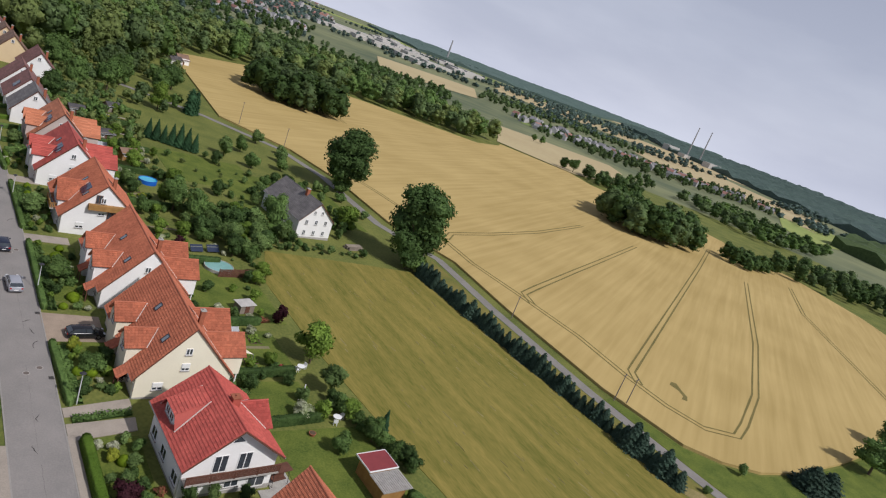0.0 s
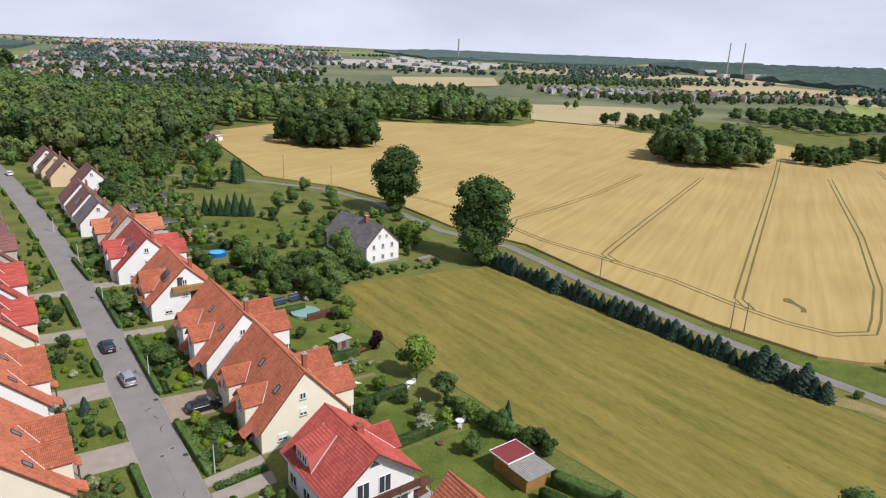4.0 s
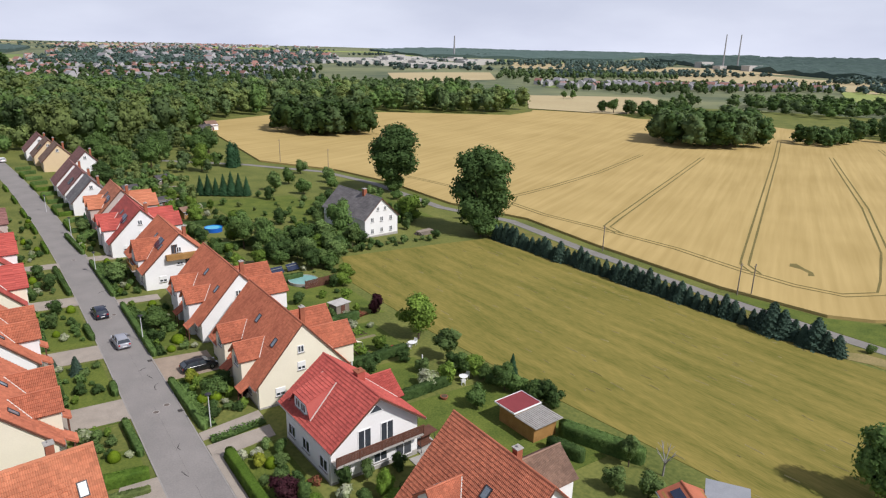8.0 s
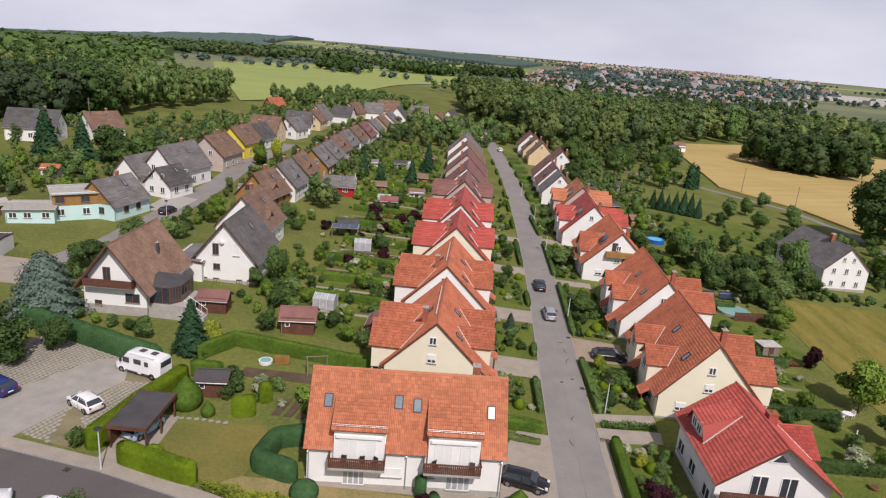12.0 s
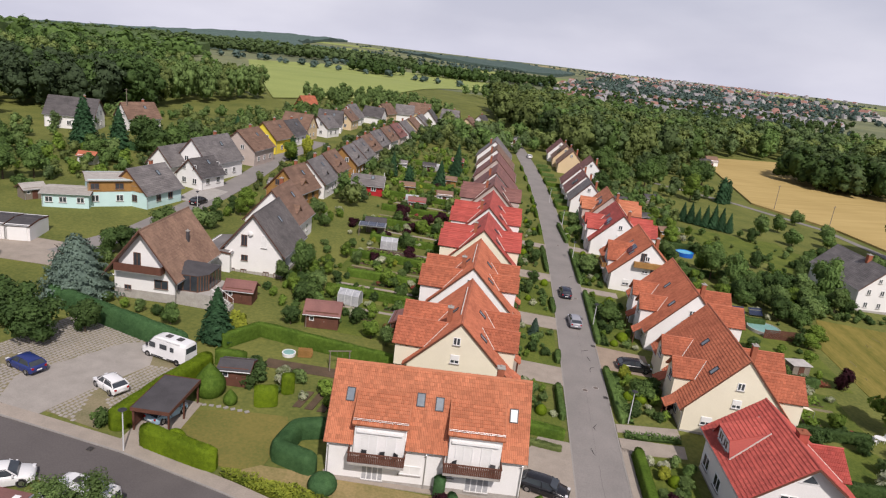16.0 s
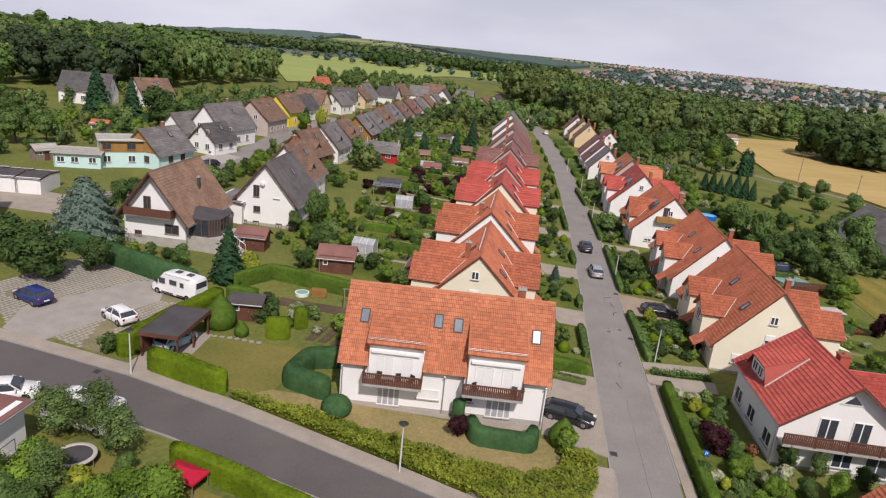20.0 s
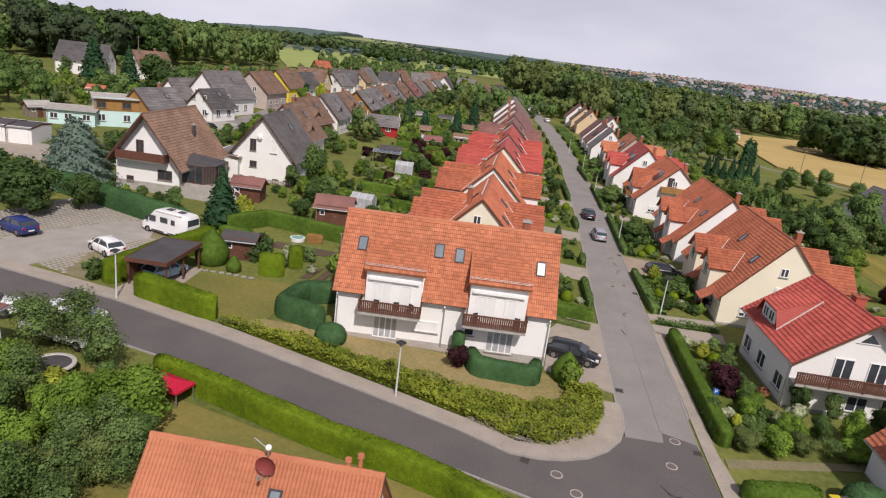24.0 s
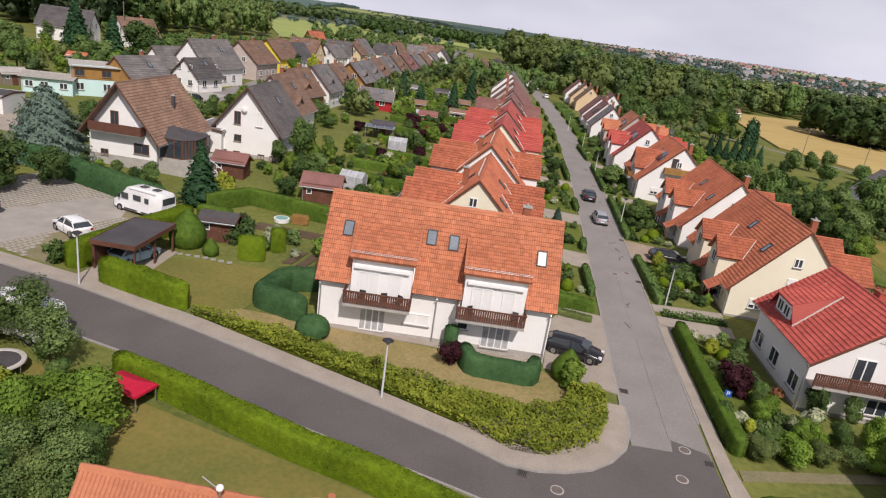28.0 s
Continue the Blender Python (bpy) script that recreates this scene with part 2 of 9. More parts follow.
R_ORANGE = roof_mat("orange_clay_tile", (0.49, 0.188, 0.1), (0.38, 0.136, 0.07))
R_ORANGE2 = roof_mat("worn_orange_tile", (0.44, 0.145, 0.078), (0.31, 0.098, 0.054))
R_RED = roof_mat("bright_red_tile", (0.43, 0.09, 0.07), (0.33, 0.062, 0.05))
R_BROWN = roof_mat("brown_tile", (0.235, 0.148, 0.105), (0.15, 0.092, 0.066))
R_MAROON = roof_mat("maroon_tile", (0.24, 0.115, 0.1), (0.16, 0.078, 0.07))
R_DARK = roof_mat("anthracite_tile", (0.12, 0.11, 0.11), (0.07, 0.065, 0.066))
R_SLATE = roof_mat("grey_slate", (0.21, 0.195, 0.19), (0.125, 0.115, 0.115))
L_DARK = leaf_mat("leaf_dark", (0.0828, 0.1357, 0.0414), (0.0345, 0.0644, 0.0207))
L_MID = leaf_mat("leaf_mid", (0.1366, 0.2135, 0.061), (0.05612, 0.1025, 0.0305))
L_LIGHT = leaf_mat("leaf_light", (0.195, 0.285, 0.048), (0.085, 0.145, 0.026))
L_FRESH = leaf_mat("leaf_fresh", (0.205, 0.315, 0.046), (0.105, 0.18, 0.028))
L_BIRCH = leaf_mat("leaf_greygreen", (0.1708, 0.2472, 0.0805), (0.06578, 0.1092, 0.0345))
L_SPRUCE = leaf_mat("needle_dark", (0.04851, 0.1122, 0.05005), (0.02168, 0.0528, 0.02464))
L_PINE = leaf_mat("needle_pine", (0.062, 0.09, 0.044), (0.03, 0.046, 0.024))
L_BLUE = leaf_mat("needle_blue", (0.066, 0.108, 0.076), (0.028, 0.05, 0.036))
L_CEDAR = leaf_mat("needle_cedar", (0.17, 0.235, 0.19), (0.08, 0.12, 0.1))
L_THUJA = leaf_mat("hedge_green", (0.175, 0.255, 0.015), (0.1, 0.155, 0.011), 0.1)
L_HEDGE = leaf_mat("hedge_dark_green", (0.076, 0.16, 0.062), (0.046, 0.105, 0.042), 0.1)
L_PLOT = leaf_mat("hedge_mid_green", (0.125, 0.205, 0.03), (0.065, 0.12, 0.018), 0.12)
L_COVER = leaf_mat("ground_cover_green", (0.297, 0.33, 0.045), (0.088, 0.135, 0.02), 0.1)
# far woods: the grey-blue of distance haze is put into the leaf colour
L_HAZE = leaf_mat("leaf_hazed_forest", (0.1125, 0.16, 0.14), (0.0704, 0.11, 0.1))
L_WOOD = leaf_mat("leaf_woodland", (0.125, 0.1775, 0.0675), (0.05625, 0.09, 0.0375))
L_OLIVE = leaf_mat("leaf_olive", (0.1896, 0.2352, 0.0768), (0.084, 0.1176, 0.0384))
L_PURPLE = leaf_mat("leaf_purple", (0.06, 0.02, 0.027), (0.03, 0.011, 0.015))
L_YELLOW = leaf_mat("leaf_yellow", (0.378, 0.4, 0.05), (0.176, 0.22, 0.03))
L_FLOWERW = leaf_mat("flower_white", (0.5, 0.5, 0.38), (0.14, 0.2, 0.06))
L_FLOWERR = leaf_mat("flower_red", (0.34, 0.06, 0.07), (0.1, 0.14, 0.035))
# ---------------------------------------------------------------- mesh helpers


def mesh(name, bm):
    me = bpy.data.meshes.new(name)
    bm.to_mesh(me)
    bm.free()
    return me


def part(name, bm, material, parent, label=""):
    """Links a bmesh as one mesh object under a thing or a part."""
    me = mesh(name, bm)
    for m in (material if isinstance(material, (list, tuple)) else (material,)):
        me.materials.append(m)
    ob = new(name, me)
    ob.parent = parent
    if label:
        ob["label"] = label
    return ob


def share(name, me, parent, loc=(0, 0, 0), rz=0.0, scale=(1, 1, 1)):
    ob = new(name, me)
    ob.parent = parent
    ob.matrix_basis = Matrix.LocRotScale(loc, Euler((0, 0, rz)), scale)
    return ob


def thing(name, x, y, z, rz=0.0, label="", category="", group=""):
    e = new(name)
    e.empty_display_size = 0.3
    e.matrix_basis = pose(x, y, z, 0, 0, rz)
    return tagged(e, label, category, group)


def single(name, bm, material, label="", category="", group="", kind=""):
    return tagged(part(name, bm, material, None), label, category, group, kind)


def box(bm, x0, x1, y0, y1, z0, z1, mi=0):
    v = [bm.verts.new(p) for p in ((x0, y0, z0), (x1, y0, z0), (x1, y1, z0), (x0, y1, z0), (x0, y0, z1), (x1, y0, z1), (x1, y1, z1), (x0, y1, z1))]
    for q in ((3, 2, 1, 0), (4, 5, 6, 7), (0, 1, 5, 4), (1, 2, 6, 5), (2, 3, 7, 6), (3, 0, 4, 7)):
        bm.faces.new([v[i] for i in q]).material_index = mi
    return v


def boxm(*a):
    bm = bmesh.new()
    box(bm, *a)
    return bm


def prism(bm, pts, axis_vec, mi=0):
    """Extrudes a closed polygon of 3D points along a vector."""
    a = [bm.verts.new(p) for p in pts]
    b = [bm.verts.new(Vector(p) + Vector(axis_vec)) for p in pts]
    n = len(pts)
    fs = [bm.faces.new(a[::-1]), bm.faces.new(b)]
    for i in range(n):
        fs.append(bm.faces.new((a[i], a[(i + 1) % n], b[(i + 1) % n], b[i])))
    for f in fs:
        f.material_index = mi
    return a, b


def cyl(bm, x, y, z0, z1, r0, r1=None, n=10, mi=0):
    r1 = r0 if r1 is None else r1
    a = [bm.verts.new((x + r0 * math.cos(i * math.tau / n), y + r0 * math.sin(i * math.tau / n), z0)) for i in range(n)]
    b = [bm.verts.new((x + r1 * math.cos(i * math.tau / n), y + r1 * math.sin(i * math.tau / n), z1)) for i in range(n)]
    bm.faces.new(b).material_index = mi
    bm.faces.new(a[::-1]).material_index = mi
    for i in range(n):
        bm.faces.new((a[i], a[(i + 1) % n], b[(i + 1) % n], b[i])).material_index = mi


def tube(bm, p, q, r0, r1=None, n=6):
    """A tapered rod between two points."""
    p, q = Vector(p), Vector(q)
    r1 = r0 if r1 is None else r1
    d = (q - p).normalized()
    u = d.orthogonal().normalized()
    w = d.cross(u)
    a = [bm.verts.new(p + (u * math.cos(i * math.tau / n) + w * math.sin(i * math.tau / n)) * r0) for i in range(n)]
    b = [bm.verts.new(q + (u * math.cos(i * math.tau / n) + w * math.sin(i * math.tau / n)) * r1) for i in range(n)]
    bm.faces.new(a[::-1])
    bm.faces.new(b)
    for i in range(n):
        bm.faces.new((a[i], a[(i + 1) % n], b[(i + 1) % n], b[i]))


def sstep(a, b, x):
    t = max(0.0, min(1.0, (x - a) / (b - a)))
    return t * t * (3 - 2 * t)


def T(x, y):
    """Height of the ground: a gentle slope round the houses, a shallow valley and low hills far off."""
    if x > 60:
        near = -2.4 - 4.8 * (1 - math.exp((60 - x) / 120))
    elif x < -60:
        near = 2.4 + 3.0 * (1 - math.exp((x + 60) / 150))
    else:
        near = -0.04 * x
    near += 0.6 + 1.6 * math.tanh(y / 400)
    r = math.hypot(x, y + 70)
    if r < 520:
        return near
    az = math.atan2(x, y + 70)
    far = -9 + 2.5 * math.sin(x / 190 + 1) * math.sin(y / 230)
    rim = sstep(1500, 4500, r)
    far -= 75 * sstep(0.3, 0.8, -az) * sstep(900, 3800, r)
    far = far + rim * (1 - sstep(0.25, 0.6, -az)) * (31 + 3 * math.sin(az * 3 + 1) + 3 * math.sin(x / 700) * math.cos(y / 900))
    return near + (far - near) * sstep(520, 1000, r)


def sheet(name, outline, material, lift, label="", category="", step=0, kind="structure", thick=0.0):
    """A flat patch of ground that follows the slope; outline in plan."""
    bm = bmesh.new()
    f = bm.faces.new([bm.verts.new((x, y, 0)) for x, y in outline])
    if f.normal.z < 0:
        f.normal_flip()
    bmesh.ops.triangulate(bm, faces=bm.faces[:])
    for _ in range(6 if step else 0):
        es = [e for e in bm.edges if e.calc_length() > step]
        if not es:
            break
        bmesh.ops.subdivide_edges(bm, edges=es, cuts=1)
        bmesh.ops.triangulate(bm, faces=bm.faces[:])
    rim = [e for e in bm.edges if e.is_boundary]
    ext = bmesh.ops.extrude_edge_only(bm, edges=rim)["geom"]
    low = {v for v in ext if isinstance(v, bmesh.types.BMVert)}
    for v in bm.verts:
        v.co.z = T(v.co.x, v.co.y) + lift - (max(thick, 0.02) + 0.07 if v in low else 0)
    bmesh.ops.recalc_face_normals(bm, faces=bm.faces)
    if sum(f.normal.z * f.calc_area() for f in bm.faces) < 0:
        bmesh.ops.reverse_faces(bm, faces=bm.faces)
    return single(name, bm, material, label, category, "", kind)


def grid_mesh(name, verts, faces, normals=None):
    me = bpy.data.meshes.new(name)
    me.from_pydata([tuple(v) for v in verts], [], faces)
    me.update()
    if normals is not None:
        me.polygons.foreach_set("use_smooth", [True] * len(me.polygons))
        me.normals_split_custom_set_from_vertices(normals)
    return me


# ---------------------------------------------------------------- roofs
def slope_mesh(name, x0, x1, top, bottom, tiles, sign=1, thick=0.16):
    """One roof plane in the local frame of a house: courses run along x, from the top edge (y, z) to the bottom edge (y, z).
    tiles: every tile is its own little pan; otherwise each course is a stepped strip."""
    ty, tz = top
    by, bz = bottom
    length = math.hypot(by - ty, bz - tz)
    rows = max(2, round(length / 0.36))
    dy, dz = (by - ty) / rows, (bz - tz) / rows
    n = Vector((0, -dz, dy)) if by > ty else Vector((0, dz, -dy))
    n.normalize()
    if n.z < 0:
        n = -n
    V, F = [], []

    def put(x, v, up):
        V.append((x, ty + dy * v + n.y * up, tz + dz * v + n.z * up))
        return len(V) - 1

    if tiles is None:
        pass
    elif tiles:
        cols = max(1, round((x1 - x0) / 0.31))
        w = (x1 - x0) / cols
        prof = ((0.0, 0.0), (0.25, 0.05), (0.5, 0.002), (0.75, 0.052), (1.0, 0.0))
        for j in range(rows):
            for i in range(cols):
                a = [put(x0 + (i + u) * w, j, h * 0.8) for u, h in prof]
                b = [put(x0 + (i + u) * w, j + 1.06, h + 0.05) for u, h in prof]
                c = [put(x0 + (i + u) * w, j + 1.06, -0.02) for u, h in prof]
                for k in range(4):
                    F.append((a[k], a[k + 1], b[k + 1], b[k]))
                    F.append((b[k], b[k + 1], c[k + 1], c[k]))
    else:
        cols = max(1, round((x1 - x0) / 1.6))
        w = (x1 - x0) / cols
        for j in range(rows):
            for i in range(cols):
                a = [put(x0 + (i + u) * w, j, 0.0) for u in (0, 1)]
                b = [put(x0 + (i + u) * w, j + 1.05, 0.05) for u in (0, 1)]
                c = [put(x0 + (i + u) * w, j + 1.05, -0.02) for u in (0, 1)]
                F.append((a[0], a[1], b[1], b[0]))
                F.append((b[0], b[1], c[1], c[0]))
    # the slab under the tiles
    q = [put(x, v, u) for u in (-0.01, -thick) for x, v in ((x0, 0), (x1, 0), (x1, rows), (x0, rows))]
    F += [(q[0], q[1], q[2], q[3]), (q[7], q[6], q[5], q[4])] + [(q[i], q[i + 4], q[(i + 1) % 4 + 4], q[(i + 1) % 4]) for i in range(4)]
    me = grid_mesh(name, V, F)
    bm = bmesh.new()
    bm.from_mesh(me)
    for f in bm.faces:
        if f.normal.dot(n) < -0.2 and f.calc_center_median().dot(n) > Vector((0, ty, tz)).dot(n) - 0.005:
            f.normal_flip()
    bm.to_mesh(me)
    bm.free()
    return me


def add(name, me, material, parent, loc=(0, 0, 0), rz=0.0, label=""):
    if not me.materials:
        me.materials.append(material)
    ob = new(name, me)
    ob.parent = parent
    ob.matrix_basis = pose(*loc, 0, 0, rz)
    if label:
        ob["label"] = label
    return ob


WINDOWS = {}


def window(parent, x, y, z, w, h, rz=0.0, bars=1, frame_mat=None, glass=None, sill=True, name="window", rx=0.0):
    """A framed window on a wall: centre of its foot at x, y, z, looking along local -y turned by rz."""
    frame_mat, glass = frame_mat or M_FRAME, glass or M_GLASS
    key = (round(w, 2), round(h, 2), bars, frame_mat.name, glass.name)
    if key not in WINDOWS:
        bm = bmesh.new()
        t = 0.075
        q = [[bm.verts.new((sx * (w / 2 - i), y_, h / 2 + sz * (h / 2 - i))) for sx, sz in ((-1, -1), (1, -1), (1, 1), (-1, 1))] for y_ in (-0.06, 0.02) for i in (0, t)]
        for i in range(4):
            j = (i + 1) % 4
            for a_, b_ in ((0, 1), (1, 3), (3, 2), (2, 0)):
                bm.faces.new((q[a_][i], q[a_][j], q[b_][j], q[b_][i]))
        bmesh.ops.recalc_face_normals(bm, faces=bm.faces)
        f = mesh("window_frame", bm)
        f.materials.append(frame_mat)
        bar = mesh("glazing_bar", boxm(-0.045, 0.045, -0.055, 0.018, t, h - t))
        bar.materials.append(frame_mat)
        g = mesh("pane", boxm(-w / 2 + 0.05, w / 2 - 0.05, -0.022, 0.015, 0.05, h - 0.05))
        g.materials.append(glass)
        s = mesh("sill", boxm(-w / 2 - 0.06, w / 2 + 0.06, -0.16, 0.0, -0.05, -0.005))
        s.materials.append(M_KERB)
        WINDOWS[key] = f, g, s, bar
    f, g, s, bar = WINDOWS[key]
    ob = new(name, f)
    ob.parent = parent
    ob.matrix_basis = pose(x, y, z, rx, 0, rz)
    new("pane", g).parent = ob
    for k in range(bars):
        share("glazing_bar", bar, ob, (-w / 2 + w * (k + 1) / (bars + 1), 0, 0))
    if sill:
        new("sill", s).parent = ob
    return ob


def chimney(parent, x, y, z0, z1, w=0.55, material=None, cap=None):
    bm = bmesh.new()
    box(bm, x - w / 2, x + w / 2, y - w / 2, y + w / 2, z0, z1)
    c = part("chimney", bm, material or M_BRICK, parent)
    bm = bmesh.new()
    box(bm, x - w / 2 - 0.07, x + w / 2 + 0.07, y - w / 2 - 0.07, y + w / 2 + 0.07, z1, z1 + 0.09)
    cyl(bm, x, y, z1 + 0.09, z1 + 0.28, 0.12, 0.1, 8)
    part("cap", bm, cap or M_STONE, c)
    return c


class House:
    """A gabled house. Local x is the ridge, the eaves lie at local y = -W/2 and +W/2."""

    def __init__(self, name, label, x, y, rz, L, W, eave, ridge, wall, roof, over=0.55, gover=0.35, tiles=False, group="", base=None, cut=(), trim=None, category="house", lift=0.0):
        self.L, self.W, self.eave, self.ridge, self.over, self.tiles = L, W, eave, ridge, over, tiles
        self.roof_mat, self.wall_mat = roof, wall
        z = T(x, y) + lift
        self.e = e = thing(name, x, y, z, rz, label, category, group)
        self.k = (ridge - eave) / (W / 2)
        bm = bmesh.new()
        h = L / 2
        prism(bm, [(-h, -W / 2, -0.9), (-h, -W / 2, eave), (-h, 0, ridge - 0.1), (-h, W / 2, eave), (-h, W / 2, -0.9)], (L, 0, 0))
        bmesh.ops.recalc_face_normals(bm, faces=bm.faces)
        part("wall", bm, wall, e)
        if base:
            bm = bmesh.new()
            box(bm, -h - 0.03, h + 0.03, -W / 2 - 0.03, W / 2 + 0.03, -0.9, 0.35)
            part("plinth", bm, base, e)
        self.slopes = []
        for s in (-1, 1):
            segs = [(-h - gover, h + gover, 1.0)]
            if cut and cut[0] == s:
                segs, at = [], -h - gover
                for a, b, v in cut[1]:
                    segs += [(at, a, 1.0), (a, b, v)]
                    at = b
                segs.append((at, h + gover, 1.0))
            for a, b, v in segs:
                yo = s * (W / 2 + over) * v
                me = slope_mesh("roof", a, b, (0, ridge), (yo, ridge - self.k * abs(yo)), tiles)
                self.slopes.append(add("roof", me, roof, e))
        # ridge caps, verge boards, gutters
        n = round((L + 2 * gover) / 0.42) if name in ("double_house", "south_house") else 1
        step = (L + 2 * gover) / n
        bm = bmesh.new()
        prism(bm, [(0, -0.15, ridge - 0.08), (0, -0.09, ridge + 0.06), (0, 0, ridge + 0.1), (0, 0.09, ridge + 0.06), (0, 0.15, ridge - 0.08)], (step * (1.03 if n > 1 else 1), 0, 0))
        bmesh.ops.recalc_face_normals(bm, faces=bm.faces)
        cap = mesh("ridge_tile", bm)
        cap.materials.append(roof)
        for i in range(n):
            share("ridge_tile", cap, e, (-h - gover + i * step, 0, 0.012 * (i % 2)))
        trim = trim or M_WOOD
        for sx in (-1, 1):
            for s in (-1, 1):
                bm = bmesh.new()
                xo = sx * (h + gover)
                yo, zo = s * (W / 2 + over), ridge - self.k * (W / 2 + over)
                prism(bm, [(xo, 0, ridge - 0.03), (xo, yo, zo - 0.03), (xo, yo, zo - 0.25), (xo, 0, ridge - 0.25)], (sx * 0.03, 0, 0))
                bmesh.ops.recalc_face_normals(bm, faces=bm.faces)
                part("verge_board", bm, trim, e)
        for s in (-1, 1):
            if cut and cut[0] == s:
                continue
            yo, zo = s * (W / 2 + over + 0.06), ridge - self.k * (W / 2 + over) - 0.1
            bm = bmesh.new()
            tube(bm, (-h - gover, yo, zo), (h + gover, yo, zo), 0.07)
            g = part("gutter", bm, M_METAL, e)
            bm = bmesh.new()
            tube(bm, (-h + 0.15, yo, zo), (-h + 0.15, s * (W / 2 + 0.08), zo - 0.45), 0.045)
            tube(bm, (-h + 0.15, s * (W / 2 + 0.08), zo - 0.45), (-h + 0.15, s * (W / 2 + 0.08), 0.0), 0.045)
            part("downpipe", bm, M_METAL, g)

    def gable_window(self, side, y, z, w, h, **kw):
        """side -1: the gable at local -x; +1: at +x."""
        return window(self.e, side * self.L / 2, y, z, w, h, -90 if side < 0 else 90, **kw)

    def wall_window(self, side, x, z, w, h, **kw):
        return window(self.e, x, side * self.W / 2, z, w, h, 0 if side < 0 else 180, **kw)

    def roof_window(self, side, x, v, w=0.78, h=1.15, glass=None):
        """A roof window; v is its way down the slope, 0 at the ridge, 1 at the wall."""
        y = side * v * self.W / 2
        z = self.ridge - self.k * abs(y)
        tilt = math.degrees(math.atan(self.k))
        ob = window(self.e, x, y, z, w, h, 0 if side < 0 else 180, 0, M_DARKMETAL, glass or M_SKYGLASS, False, "roof_window")
        turn = pose(x, y, z, 0, 0, 0 if side < 0 else 180) @ pose(0, 0, 0, -(90 - tilt), 0, 0)
        ob.matrix_basis = turn @ Matrix.Translation((0, -0.09, 0))
        return ob

    def cross(self, side, xc, w, out, eave, ridge, wall=None, roof=None, flash=True, tiles=None, balcony=False, win=True, floor=0.0, post=False):
        """A gabled cross roof that runs out from the main roof at one side, with its own wall below."""
        wall, roof = wall or self.wall_mat, roof or self.roof_mat
        tiles = self.tiles if tiles is None else tiles
        ins = (self.ridge - ridge) / self.k
        yo = self.W / 2 + out
        bm = bmesh.new()
        prism(bm, [(xc - w / 2, side * ins, floor), (xc + w / 2, side * ins, floor), (xc + w / 2, side * ins, eave), (xc, side * ins, ridge - 0.1), (xc - w / 2, side * ins, eave)], (0, side * (yo - ins), 0))
        bmesh.ops.recalc_face_normals(bm, faces=bm.faces)
        g = part("cross_gable", bm, wall, self.e)
        k2 = (ridge - eave) / (w / 2)
        a0, a1 = ins, yo + 0.35
        for s in (-1, 1):
            he = w / 2 + 0.3
            ob = add("cross_roof", slope_mesh("cross_roof", a0 - 0.0, a1, (0, ridge), (s * he, ridge - k2 * he), tiles), roof, g)
            ob.matrix_basis = pose(xc, 0, 0, 0, 0, 90 * side)
            if flash:
                ze = ridge - k2 * he
                ye = (self.ridge - ze) / self.k
                bm = bmesh.new()
                p, q = Vector((xc, side * ins, ridge + 0.05)), Vector((xc + s * he, side * ye, ze + 0.07))
                tube(bm, p, q, 0.075, 0.075, 4)
                part("valley_flashing", bm, M_FLASH, g)
        bm = bmesh.new()
        tube(bm, (xc, side * ins, ridge + 0.03), (xc, side * a1, ridge + 0.03), 0.11, 0.11, 6)
        part("cross_ridge", bm, roof, g)
        if win:
            window(self.e, xc, side * yo, eave - 1.35, min(1.5, w * 0.4), 1.2, 0 if side < 0 else 180)
        if post:
            for s in (-1, 1):
                bm = bmesh.new()
                box(bm, xc + s * w * 0.42 - 0.08, xc + s * w * 0.42 + 0.08, side * (yo - 0.1) - 0.08, side * (yo - 0.1) + 0.08, -0.6, floor)
                part("post", bm, M_WHITE, self.e)
        return g

    def shed_dormer(self, side, x0, x1, v0, yf, zf, wall=None, floor=2.7):
        """A wide dormer with a single flatter plane, from v0 down the main roof to the front edge (yf, zf)."""
        wall = wall or self.wall_mat
        y0 = v0 * (self.W / 2 + self.over)
        z0 = self.ridge - self.k * y0
        bm = bmesh.new()
        prism(bm, [(x0 + 0.06, side * (y0 + 0.1), z0 - 0.25), (x0 + 0.06, side * (yf - 0.45), zf - 0.05), (x0 + 0.06, side * (yf - 0.45), floor), (x0 + 0.06, side * (y0 + 0.1), floor)], (x1 - x0 - 0.12, 0, 0))
        bmesh.ops.recalc_face_normals(bm, faces=bm.faces)
        g = part("dormer", bm, wall, self.e)
        add("dormer_roof", slope_mesh("dormer_roof", x0 - 0.1, x1 + 0.1, (side * y0, z0 + 0.04), (side * yf, zf), self.tiles), self.roof_mat, g)
        for x in (x0 - 0.1, x1 + 0.1):
            bm = bmesh.new()
            tube(bm, (x, side * y0, z0 + 0.06), (x, side * yf, zf + 0.04), 0.08, 0.08, 4)
            part("edge_flashing", bm, self.roof_mat, g)
        bm = bmesh.new()
        tube(bm, (x0 - 0.1, side * (yf - 0.25), zf + 0.33), (x1 + 0.1, side * (yf - 0.25), zf + 0.33), 0.02)
        tube(bm, (x0 - 0.1, side * (yf - 0.3), zf + 0.42), (x1 + 0.1, side * (yf - 0.3), zf + 0.42), 0.02)
        nn = round((x1 - x0) / 0.6)
        for i in range(nn + 1):
            x = x0 + (x1 - x0) * i / nn
            tube(bm, (x, side * (yf - 0.28), zf + 0.15), (x, side * (yf - 0.28), zf + 0.45), 0.015)
        part("snow_guard", bm, M_METAL, g)
        return g


